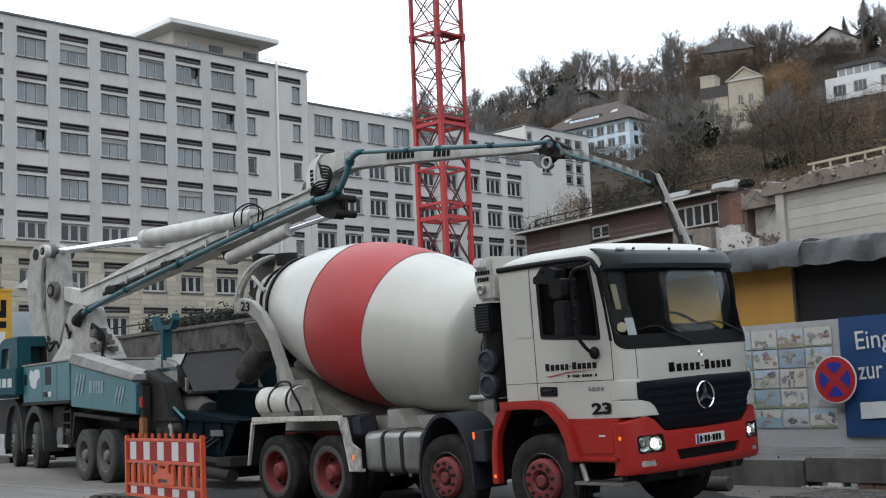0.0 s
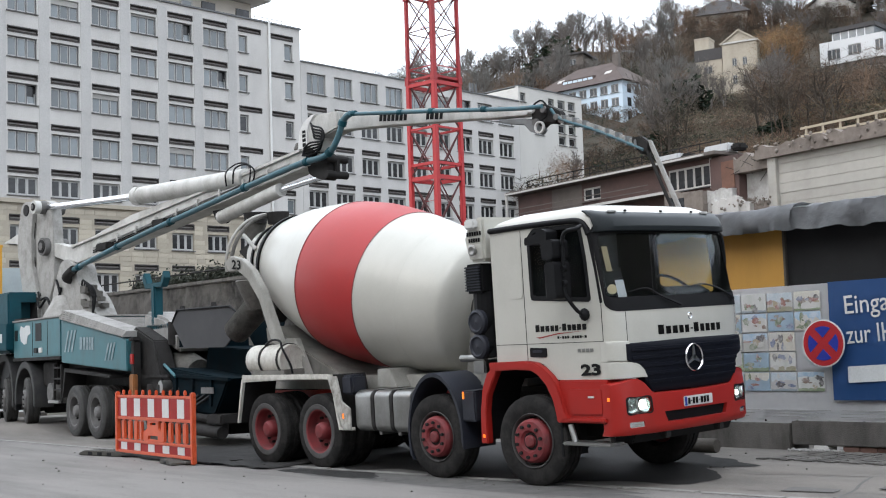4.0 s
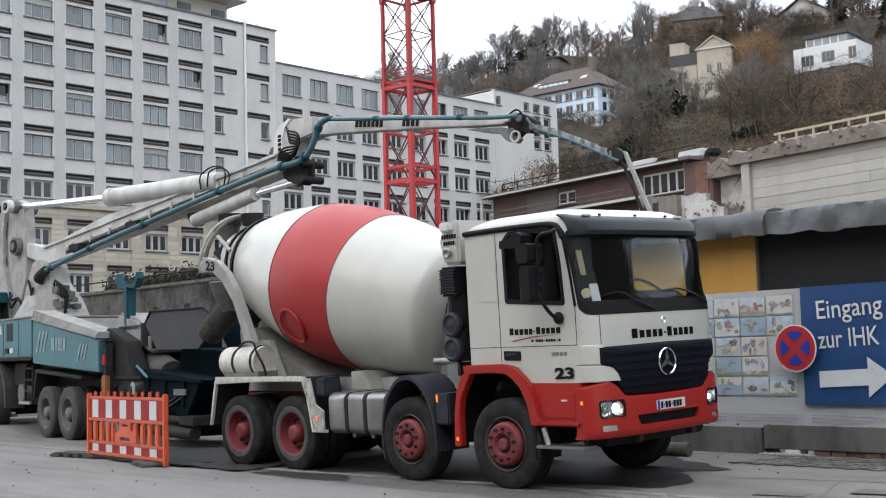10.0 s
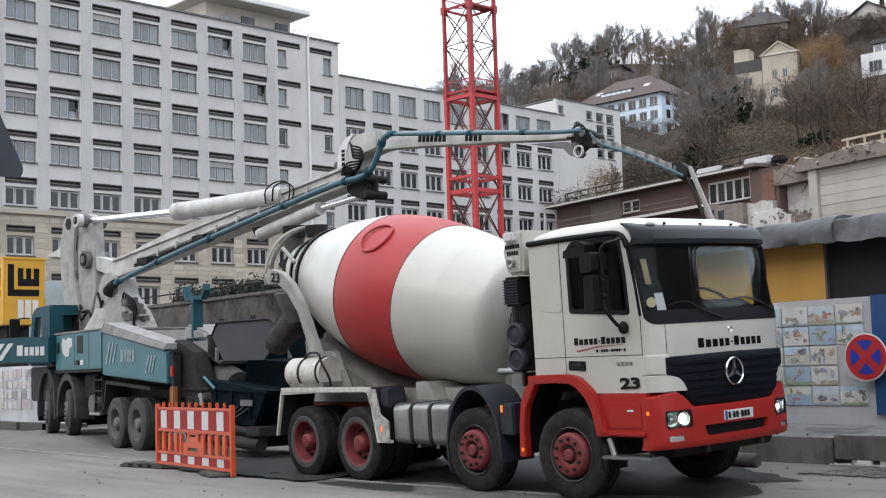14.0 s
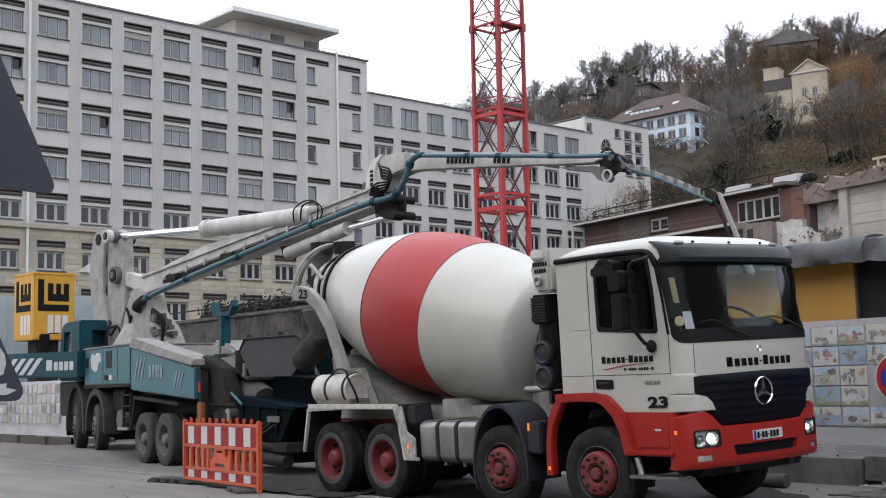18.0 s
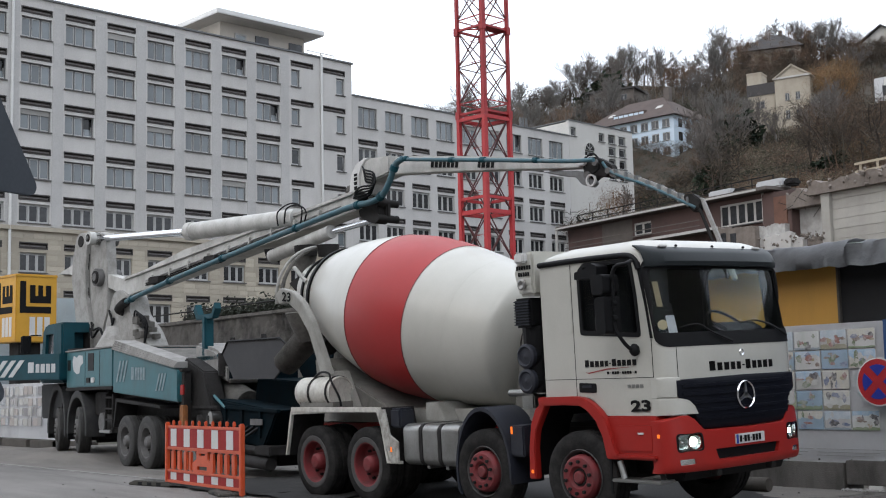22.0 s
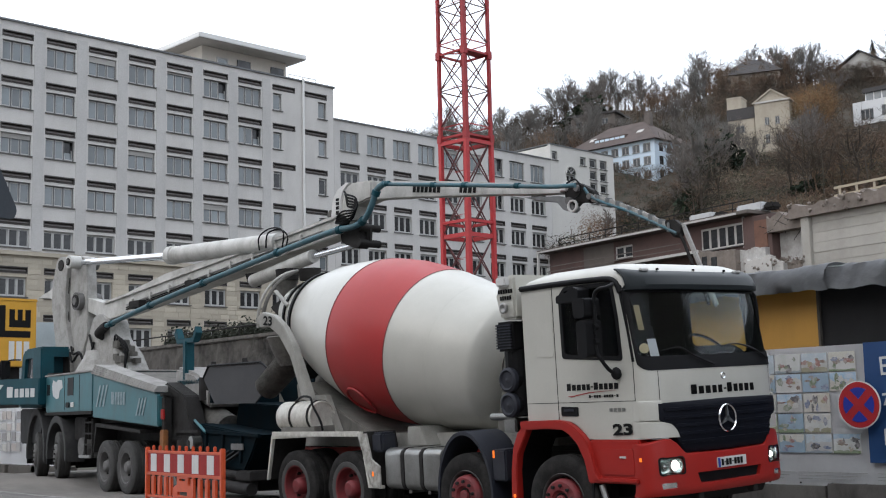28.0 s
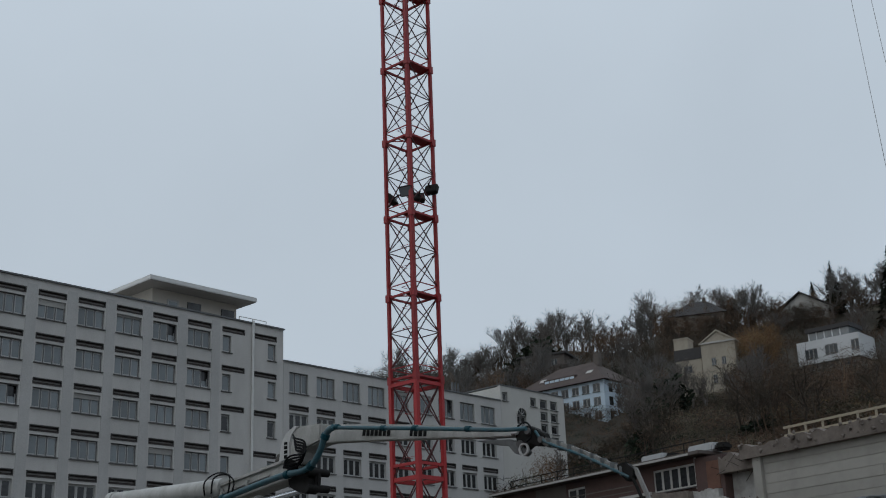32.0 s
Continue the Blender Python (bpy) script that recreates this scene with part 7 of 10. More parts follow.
    part("third_arm", P([(15.80, 5.0), (16.16, 4.87), (16.6, 4.68), (16.88, 4.55), (17.2, 4.38), (17.53, 4.22), (17.50, 4.14), (17.17, 4.29), (16.87, 4.46), (16.52, 4.61), (16.15, 4.75), (15.85, 4.85)], 0.09, 0.16), M_BOOM_GRIMY, b, "thin grey third boom arm", 40)
    for x, z in (((16.0, 4.865), (16.2, 4.79), (16.4, 4.71), (16.62, 4.60), (16.83, 4.51), (17.02, 4.42), (17.2, 4.33), (17.36, 4.25))):
        part("clamp", box(x - px - 0.02, x - px + 0.02, 0.035, 0.19, z - pz - 0.075, z - pz + 0.07, 0.008), M_BOOM_GREY, b)
    part("tip_knuckle", P([(17.28, 4.36), (17.45, 4.36), (17.60, 4.24), (17.56, 4.12), (17.45, 4.08), (17.30, 4.24)], 0.06, 0.19, 0.015), M_STEEL_DIRTY, b, "", 40)
    part("tip_arm", P([(17.55, 4.28), (17.61, 4.28), (18.13, 3.04), (18.08, 3.0)], 0.08, 0.15), M_BOOM_GRIMY, b, "short hanging tip arm")
    part("end_hose", pipe([V(17.50, 0.10, 4.2), V(17.62, 0.09, 3.95), V(17.80, 0.09, 3.5), V(17.99, 0.09, 3.05)], 0.026, 10), M_STEEL_DIRTY, b, "black end hose", 50)
    # teal delivery pipe with couplings, on the street side
    py = -0.16
    run = [(0.25, 3.76), (0.5, 3.86), (3.0, 4.27), (6.5, 4.74), (9.3, 5.09), (10.15, 5.13), (10.5, 5.22), (10.72, 5.45), (10.90, 5.74), (11.1, 5.82)]
    part("delivery_pipe", pipe([V(x, py, z) for x, z in run], 0.06, 14, 4), M_TEAL_PIPE, b, "teal steel delivery pipe", 50)
    run2 = [(11.05, 5.82), (12.9, 5.53), (13.9, 5.37), (15.2, 5.16), (15.75, 5.10)]
    part("delivery_pipe", pipe([V(x, py, z) for x, z in run2], 0.036, 12, 4), M_TEAL_PIPE, b, "", 50)
    run3 = [(15.75, 5.02), (15.95, 4.82), (16.6, 4.54), (17.2, 4.24), (17.5, 4.08)]
    part("delivery_pipe", pipe([V(x, 0.055, z + 0.06) for x, z in run3], 0.024, 10, 4), M_TEAL_PIPE, b, "", 50)
    for x, z, dx, dz in ((0.75, 3.90, 1, .16), (2.6, 4.21, 1, .16), (4.9, 4.53, 1, .14), (7.7, 4.90, 1, .13), (9.75, 5.12, 1, .1), (10.45, 5.2, 0.8, 0.5), (10.86, 5.68, 0.5, 0.85), (11.2, 5.81, 1, -.15), (12.45, 5.60, 1, -.15), (13.25, 5.48, 1, -.15), (14.5, 5.28, 1, -.15)):
        v = Vector((dx, 0, dz)).normalized() * 0.05
        c = Vector(V(x, py, z))
        part("pipe_coupling", tube(c - v, c + v, 0.082 if x < 11.1 else 0.05, seg=14), M_TEAL_DARK, b, "", 50)
    part("pipe_elbow", pipe([V(0.12, 0.05, 3.62), V(0.12, py, 3.68), V(0.25, py, 3.78), V(0.5, py, 3.86)], 0.11, 12), M_STEEL_DIRTY, b, "", 50)
    for x, z in ((1.9, 4.35), (4.4, 4.62)):
        part("pipe_bracket", box(x - px - 0.25, x - px + 0.25, -0.2, 0.02, z - pz - 0.16, z - pz + 0.02, 0.02), M_STEEL_DIRTY, b)
    return b


PUMP_TRUCK = pump_truck()
BOOM = boom_parts(PUMP_TRUCK)


def boom_pose(degrees):
    return PUMP.inverted() @ BOOM_PLANE @ Matrix.Translation((-1.18, 0, 4.60)) @ Matrix.Rotation(radians(-degrees), 4, "Y")


BOOM_LIFT = ((0, 1.25), (3, 1.08), (6, 0.98), (9, 0.80), (12, 0.58), (14, 0.42), (16.5, 0.25), (19, 0.0), (22, 0.0), (24, -0.02), (28, -0.1), (32, -0.2))

# ---- street side: hoarding, barrier, signs ----
M_BANNER = mat("printed_vinyl_banner", (0.68, 0.68, 0.69), 0.38, dirt=(0.52, 0.52, 0.53), scale=1.2, amount=0.5, bump=1.0, fine=2.2)
M_BANNER_BLUE = mat("blue_printed_vinyl", (0.035, 0.10, 0.27), 0.35, dirt=(0.055, 0.12, 0.28), scale=1.2, amount=0.5, bump=0.8, fine=1.8)
M_SLAB = mat("weathered_concrete_slab", (0.105, 0.097, 0.088), 0.9, dirt=(0.042, 0.038, 0.034), scale=2.6, amount=0.9, bump=0.4, streak=0.7)
M_KERB = mat("worn_granite_kerb", (0.23, 0.222, 0.21), 0.9, dirt=(0.12, 0.115, 0.108), scale=2.6, amount=0.8, bump=0.4)
M_TARP = mat("grey_tarpaulin", (0.185, 0.19, 0.2), 0.45, dirt=(0.19, 0.197, 0.205), scale=2.4, amount=0.6, bump=1.0, fine=5, spec=0.4)
M_MESH = mat("black_shade_cloth", (0.028, 0.0275, 0.029), 0.8, dirt=(0.045, 0.045, 0.046), scale=1.0, amount=0.6)
M_YELLOW = mat("yellow_formwork_panel", (0.4524, 0.234, 0.0351), 0.6, dirt=(0.312, 0.1638, 0.0312), scale=1.5, amount=0.5, streak=0.8)
M_BRICK = mat("red_brick", (0.1248, 0.0663, 0.0507), 0.9, dirt=(0.0702, 0.0468, 0.039), scale=3, amount=0.5, vary=0.2)
M_PEBBLE = mat("white_pebbles", (0.3276, 0.3198, 0.3042), 0.8, vary=0.3)
M_SETT = mat("granite_setts", (0.098, 0.091, 0.083), 0.85, vary=0.25, bump=0.3)
M_PATCH = mat("fresh_asphalt_patch", (0.105, 0.1, 0.094), 0.9, dirt=(0.1014, 0.0975, 0.0936), scale=3, amount=0.6, bump=0.4)
M_FOOT = mat("dusty_recycled_rubber", (0.068, 0.063, 0.054), 0.9, dirt=(0.0468, 0.0437, 0.039), scale=6, amount=0.7)
M_SIGN_RED = mat("sign_red", (0.312, 0.0117, 0.0156), 0.4)
M_SIGN_BLUE = mat("sign_blue", (0.0094, 0.0234, 0.234), 0.4)
M_SIGN_BACK = mat("dark_grey_sign_back", (0.0351, 0.0429, 0.0546), 0.5, dirt=(0.0468, 0.0546, 0.0663), scale=3, amount=0.4)
M_TIMBER = mat("weathered_timber", (0.078, 0.0686, 0.0585), 0.85, dirt=(0.0468, 0.0413, 0.0351), scale=4, amount=0.6, bump=0.3)


def wavy_sheet(x0, x1, z0, z1, y, amp, nx, nz, seed=0, thick=0.012):
    """Cloth or vinyl hung on a fence: soft folds."""
    bm = bmesh.new()
    g = [[bm.verts.new((x0 + (x1 - x0) * i / nx, y + amp * noise.noise(Vector((x0 * 3 + i * 2.3 * (x1 - x0) / nx, k * 0.35 * (z1 - z0) * 4 / nz, seed))), z0 + (z1 - z0) * k / nz)) for k in range(nz + 1)] for i in range(nx + 1)]
    for i in range(nx):
        for k in range(nz):
            bm.faces.new((g[i][k], g[i + 1][k], g[i + 1][k + 1], g[i][k + 1]))
    bmesh.ops.solidify(bm, geom=bm.faces[:], thickness=-thick)
    return bm


def hoarding():
    h = thing("site_hoarding", Matrix.Translation((0, 5.1, 0)), "site hoarding hung with printed vinyl banners on concrete slabs", "hoarding")
    for x in range(-3, 12, 2):
        part("post", box(x - 0.05, x + 0.05, 0.12, 0.22, 0.0, 2.34), M_STEEL_DIRTY, h)
    part("backing", box(-3.2, 12, 0.08, 0.12, 0.4, 2.36), M_STEEL_DIRTY, h)
    bn = part("banner", wavy_sheet(-3.1, 12.0, 0.42, 2.36, 0.0, 0.012, 90, 12, 3), M_BANNER, h, "grey-white banner printed with small drawings", 60)
    # small drawings in a loose grid: framed patches of faded colour
    rng = random.Random(21)
    cols = [(0.42, 0.41, 0.40), (0.36, 0.40, 0.43), (0.43, 0.40, 0.36), (0.36, 0.35, 0.34), (0.45, 0.45, 0.44), (0.27, 0.31, 0.22), (0.23, 0.30, 0.37)]
    mats = [mat("faded_print", c, 0.4, dirt=(c[0] * 0.8, c[1] * 0.83, c[2] * 0.78), scale=7, amount=0.8, bump=0.9, fine=2.6) for c in cols]
    base_inks = [mat("print_grass", c, 0.5, dirt=(0.3276, 0.3354, 0.2964), scale=8, amount=0.45) for c in ((0.1326, 0.1716, 0.0936), (0.2106, 0.195, 0.1326), (0.1872, 0.2184, 0.2418))]
    skies = [mat("print_sky", c, 0.5, dirt=(0.5, 0.5, 0.5), scale=9, amount=0.6) for c in ((0.24, 0.34, 0.44), (0.33, 0.38, 0.42), (0.40, 0.38, 0.32))]
    inks = [mat("print_ink", c, 0.5, dirt=(0.40, 0.39, 0.38), scale=14, amount=0.75) for c in ((0.0624, 0.0585, 0.0624), (0.2184, 0.1014, 0.0858), (0.1092, 0.1326, 0.2106), (0.117, 0.1482, 0.0858), (0.2652, 0.2184, 0.1404), (0.156, 0.1092, 0.0858), (0.39, 0.3822, 0.3666))]
    for i in range(8):
        for k in range(5):
            x, z = -2.42 + 0.445 * i, 0.87 + 0.283 * k
            if x > 0.4 or (x > 0.2 and k in (1, 2)):
                continue
            pic = part("printed_picture", box(x + 0.004, x + 0.43, -0.0165, -0.014, z + 0.004, z + 0.268), rng.choice(mats), bn)
            if rng.random() < 0.6:
                hh = rng.uniform(0.02, 0.07)
                pts = [(x, z), (x + 0.42, z)] + [(x + 0.42 * (1 - j / 8), z + hh * rng.uniform(0.7, 1.2)) for j in range(9)]
                part("drawn_ground", prism(pts, -0.0175, -0.016), rng.choice(base_inks), pic)
            if rng.random() < 0.7:
                hh = rng.uniform(0.06, 0.16)
                pts = [(x + 0.42 * (1 - j / 10), z + 0.262 - hh * rng.uniform(0.6, 1.2)) for j in range(11)] + [(x + 0.006, z + 0.264), (x + 0.42, z + 0.264)]
                part("drawn_sky", prism(pts, -0.0172, -0.016), rng.choice(skies), pic)
            for q in range(rng.randint(5, 10)):
                cx, cz = x + rng.uniform(0.05, 0.38), z + rng.uniform(0.04, 0.22)
                w, hh = rng.uniform(0.012, 0.085), rng.uniform(0.014, 0.07)
                nn = rng.randint(9, 14)
                pts = [(cx + w * rng.uniform(0.45, 1.25) * math.cos(2 * math.pi * j / nn), cz + hh * rng.uniform(0.45, 1.25) * math.sin(2 * math.pi * j / nn)) for j in range(nn)]
                pts = [(min(max(a, x), x + 0.42), min(max(b, z), z + 0.262)) for a, b in pts]
                part("drawn_shape", prism(pts, -0.0185 - 0.0005 * q, -0.017), rng.choice(inks), pic)
    for k in range(3):
        for x0, x1 in ((-2.2, -0.4), (-0.35, 0.75), (0.9, 1.9)):
            part("print_line", box(x0, x1 - 0.1 * k, -0.018, -0.012, 0.60 - 0.045 * k, 0.606 - 0.045 * k), mats[3], bn)
    for k in range(12):
        part("eyelet", tube((-2.4 + 0.52 * k, -0.02, 0.455), (-2.4 + 0.52 * k, -0.008, 0.455), 0.014, seg=8), M_STEEL_DIRTY, bn)
    # blue way sign printed on the banner
    bl = part("blue_sign", wavy_sheet(0.83, 6.4, 0.75, 2.37, -0.055, 0.012, 30, 8, 9, 0.006), M_BANNER_BLUE, h, "blue banner with a white arrow and words", 60)
    lettering("sign_word", "Eingang", 0.33, M_WHITE_INK, bl, frame_to((1.09, -0.068, 1.835), (1, 0, 0.045), (0, 0, 1)), 0.97, 0.004, 0.006)
    lettering("sign_word", "zur IHK", 0.25, M_WHITE_INK, bl, frame_to((1.09, -0.068, 1.51), (1, 0, 0.045), (0, 0, 1)), 0.90, 0.004, 0.006)
    part("arrow", prism([(1.08, 0.985), (1.80, 1.015), (1.80, 0.855), (2.16, 1.14), (1.80, 1.385), (1.80, 1.235), (1.08, 1.205)], -0.078, -0.068), M_WHITE_INK, bl, "white arrow")
    # concrete slabs below
    for x0, x1, z0, z1 in ((-3.6, -1.9, 0.0, 0.40), (-1.88, 0.14, 0.0, 0.42), (0.17, 2.95, 0.13, 0.46), (2.98, 5.4, 0.13, 0.46), (5.42, 8.5, 0.13, 0.46)):
        part("base_slab", box(x0, x1, -0.12, 0.35, z0, z1, 0.012), M_SLAB, h, "stained concrete base slab")
    for k in range(18):
        x = 0.95 + 0.25 * k
        part("brick", box(x, x + 0.235, -0.10 + 0.01 * (k % 3), 0.10, 0.01, 0.125, 0.006), M_BRICK, h)
    part("block", box(0.52, 0.74, -0.14, 0.1, 0.01, 0.13, 0.01), M_WHITE_PLASTER, h)
    return h


def tarp_screen():
    s = thing("tarpaulin_screen", Matrix.Translation((0, 5.45, 0)), "black shade cloth screen under a grey tarpaulin", "screen")
    part("shade_cloth", wavy_sheet(-0.06, 12, 2.2, 3.36, 0.0, 0.03, 40, 4, 5), M_MESH, s, "", 60)
    for x in (-2.6, -0.07, 2.4, 5.0, 8.0):
        part("screen_post", box(x - 0.05, x + 0.05, 0.05, 0.15, 0.0, 3.5), M_TIMBER, s)
    rngs = ((-3.2, 0.36, 3.16, 3.56, 1), (0.30, 12.0, 3.13, 3.54, 2))
    for x0, x1, z0, z1, sd in rngs:
        nx = int((x1 - x0) * 16)
        bm = bmesh.new()
        prof = [(-0.42, 0.0), (-0.44, 0.12), (-0.42, 0.24), (-0.36, 0.33), (-0.20, 0.37), (0.1, 0.38), (0.5, 0.36)]
        rows = []
        for i in range(nx + 1):
            x = x0 + (x1 - x0) * i / nx
            rows.append([bm.verts.new((x + 0.06 * noise.noise(Vector((x * 2, j, sd + 7))), py + (0.09 if j < 4 else 0.03) * noise.noise(Vector((x * 2.6, j * 0.4, sd))) + (0.05 if j < 5 else 0.02) * noise.noise(Vector((x * 7.0, j * 0.9, sd + 11))) - (0.02 if sd == 1 else 0), z0 + pz + (0.07 if j < 2 else 0.03) * noise.noise(Vector((x * 1.7, j * 0.3, sd + 3))) + 0.025 * noise.noise(Vector((x * 6.0, j, sd + 5))))) for j, (py, pz) in enumerate(prof)])
        for a, b in zip(rows, rows[1:]):
            for j in range(len(prof) - 1):
                bm.faces.new((a[j], b[j], b[j + 1], a[j + 1]))
        bmesh.ops.solidify(bm, geom=bm.faces[:], thickness=-0.012)
        part("tarpaulin", bm, M_TARP, s, "creased grey tarpaulin", 60)
    part("top_beam", box(-3.2, 12, 0.0, 0.12, 3.36, 3.46), M_TIMBER, s)
    y = thing("yellow_panel", Matrix.Translation((0, 5.42, 0)), "yellow formwork panel stood upright behind the hoarding", "panel")
    part("board", box(-3.0, -0.09, 0.0, 0.05, 0.0, 3.3, 0.006), M_YELLOW, y)
    part("edge_strip", box(-0.085, -0.05, -0.03, 0.06, 0.0, 3.3), M_TIMBER, y)


def no_stopping_sign():
    s = thing("no_stopping_sign", Matrix.Translation((0.79, 4.92, 1.53)), "round red and blue no-stopping sign", "sign")
    part("plate", lathe([(0.0, 0.0), (0.0, 0.325), (0.012, 0.325), (0.012, 0.0)], 48, "Y"), M_WHITE_FOIL, s)
    part("red_face", lathe([(-0.004, 0.0), (-0.004, 0.308), (0.0, 0.308)], 48, "Y"), M_SIGN_RED, s)
    for k in range(4):
        a0 = radians(90 * k + 14)
        pts = [(0.0, 0.0)]
        pts = [(0.055 * math.sqrt(2) * math.cos(radians(90 * k + 45)), 0.055 * math.sqrt(2) * math.sin(radians(90 * k + 45)))]
        pts += [(0.235 * math.cos(a0 + radians(62) * j / 8), 0.235 * math.sin(a0 + radians(62) * j / 8)) for j in range(9)]
        rot = [(x * math.cos(radians(45)) - z * math.sin(radians(45)), x * math.sin(radians(45)) + z * math.cos(radians(45))) for x, z in pts]
        part("blue_field", prism(rot, -0.009, -0.004), M_SIGN_BLUE, s)
    part("clamp", box(-0.06, 0.06, 0.012, 0.16, -0.12, 0.12), M_ALU, s)
    return s


def barrier():
    m = frame_to((-9.42, -0.50, 0), (3.05, -0.25, 0), (0, 0, 1))
    b = thing("road_barrier", m, "orange plastic barrier with red and white reflective strips", "barrier")
    Ln = 3.06
    part("top_rail", box(0, Ln, -0.025, 0.025, 1.0, 1.045, 0.01), M_ORANGE, b)
    part("middle_rail", box(0, Ln, -0.03, 0.03, 0.64, 0.69, 0.01), M_ORANGE, b)
    part("bottom_rail", box(0, Ln, -0.03, 0.03, 0.27, 0.31, 0.01), M_ORANGE, b)
    part("base_rail", box(0, Ln, -0.03, 0.03, 0.09, 0.14, 0.01), M_ORANGE, b)
    for x in (0.0, Ln - 0.09):
        part("end_post", box(x, x + 0.09, -0.035, 0.035, 0.02, 1.10, 0.015), M_ORANGE, b)
    n = 11
    for k in range(1, n):
        x = 0.045 + (Ln - 0.09) * k / n - 0.02
        part("picket_head", box(x - 0.005, x + 0.045, -0.022, 0.022, 1.045, 1.13, 0.012), M_ORANGE, b)
        if not 4 <= k <= 6:
            part("picket", box(x - 0.055, x + 0.095, -0.022, 0.022, 0.31, 0.64, 0.02), M_ORANGE, b)
    part("picket", box(1.0, 1.12, -0.022, 0.022, 0.31, 0.64, 0.02), M_ORANGE, b)
    hnd = cut(prism([(1.16, 0.31), (1.94, 0.31), (1.94, 0.46), (1.78, 0.52), (1.78, 0.64), (1.32, 0.64), (1.32, 0.52), (1.16, 0.46)], -0.02, 0.02, 0.01), [box(1.36, 1.74, -0.2, 0.2, 0.345, 0.405), box(1.43, 1.67, -0.2, 0.2, 0.575, 0.61)])
    part("grip_panel", hnd, M_ORANGE, b, "moulded grip panel")
    part("foil", box(0.09, Ln - 0.09, -0.012, 0.012, 0.69, 1.0), M_RED_FOIL, b, "red reflective strip")
    part("foil", box(0.09, Ln - 0.09, -0.012, 0.012, 0.14, 0.27), M_RED_FOIL, b)
    for k in range(5):
        x = 0.22 + 0.565 * k
        part("white_foil", box(x, x + 0.25, -0.016, 0.0, 0.70, 0.99), M_WHITE_FOIL, b)
        part("white_foil", box(x, x + 0.25, -0.016, 0.0, 0.145, 0.265), M_WHITE_FOIL, b)
    for i, x in enumerate((-0.35, Ln - 0.62)):
        f = thing("barrier_foot", m @ Matrix.Translation((x, 0, 0.012)) @ pose(0, 0, 0, 0, 0, (14, -10)[i]), "dirty recycled rubber barrier foot", "barrier foot", "barrier feet")
        part("foot_body", prism([(-0.62, 0.0), (0.62, 0.0), (0.62, 0.035), (0.46, 0.085), (-0.46, 0.085), (-0.62, 0.035)] if i == 0 else [(-0.36, 0.0), (0.36, 0.0), (0.36, 0.03), (0.28, 0.07), (-0.28, 0.07), (-0.36, 0.03)], -0.2, 0.2, 0.012), M_FOOT, f)
        for k in (-0.27, 0.0, 0.27) if i == 0 else (0.0,):
            top = 0.085 if i == 0 else 0.07
            part("foot_slot", box(k - 0.06, k + 0.06, -0.08, 0.08, top - 0.004, top + 0.003), M_DARK, f)
            part("side_notch", box(k - 0.06, k + 0.06, -0.205, -0.19, 0.012, top - 0.02), M_DARK, f)


def warning_triangle(corner, torn):
    """The dark back of a triangular road sign beside the street."""
    right = Vector((math.sin(radians(-52.3 - 17 + 90 - 42)), math.cos(radians(-52.3 - 17 + 90 - 42)), 0))
    m = frame_to(corner, right, (0.0, 0.0, 1))
    s = thing("warning_sign", m, "dark grey back of a triangular warning sign" if not torn else "dark sign back with torn white stickers", "sign", "warning signs")
    a, r = 0.95, 0.045
    ctr = [(-r * 1.0 - 0.0, r), (-a + r, r), (-a / 2, a * 0.866 - r)]
    pts = []
    for (cx, cz), a0 in zip(ctr, (-90, 150, 30)):
        rng = {-90: range(-90, 31, 15), 150: range(150, 271, 15), 30: range(30, 151, 15)}[a0]
        pts.append([(cx + r * math.cos(radians(q)), cz + r * math.sin(radians(q))) for q in rng])
    outline = pts[0] + pts[2] + pts[1]
    part("plate", prism(outline, 0.0, 0.012, 0.003), M_SIGN_BACK, s)
    if torn:
        rng = random.Random(2)
        for cx, cz, rx, rz in ((-0.16, 0.05, 0.10, 0.035), (-0.26, 0.30, 0.09, 0.05), (-0.14, 0.17, 0.04, 0.06), (-0.42, 0.14, 0.14, 0.07)):
            out = [(cx + rx * rng.uniform(0.6, 1.2) * math.cos(6.283 * q / 13), cz + rz * rng.uniform(0.6, 1.2) * math.sin(6.283 * q / 13)) for q in range(13)]
            part("torn_sticker", prism(out, -0.004, 0.0), M_WHITE_FOIL, s, "torn white sticker")
    else:
        lb = part("label", box(-0.56, -0.33, -0.004, 0.0, 0.20, 0.34), M_WHITE_FOIL, s, "white label")
        for k in range(4):
            part("label_bar", box(-0.54 + 0.05 * k, -0.505 + 0.05 * k, -0.007, -0.003, 0.235, 0.305), M_RED_INK, lb)
    part("post", tube((-a / 2, -0.03, -corner.z), (-a / 2, -0.03, a * 0.7), 0.03, seg=14), M_ALU, s, "", 50)
    for z in (0.12, 0.5):
        part("clamp", box(-a / 2 - 0.06, -a / 2 + 0.06, -0.06, 0.0, z, z + 0.04, 0.005), M_ALU, s)


def aim_point(heading, elevation, roll, x, y, d):
    """The place d metres off along the way through a point of the picture."""
    m = aim(heading, elevation, roll)
    half = math.tan(radians(39.228) / 2)
    way = m.to_3x3() @ Vector(((2 * x / 1568 - 1) * half, (882 - 2 * y) / 1568 * half, -1)).normalized()
    return m.translation + way * d


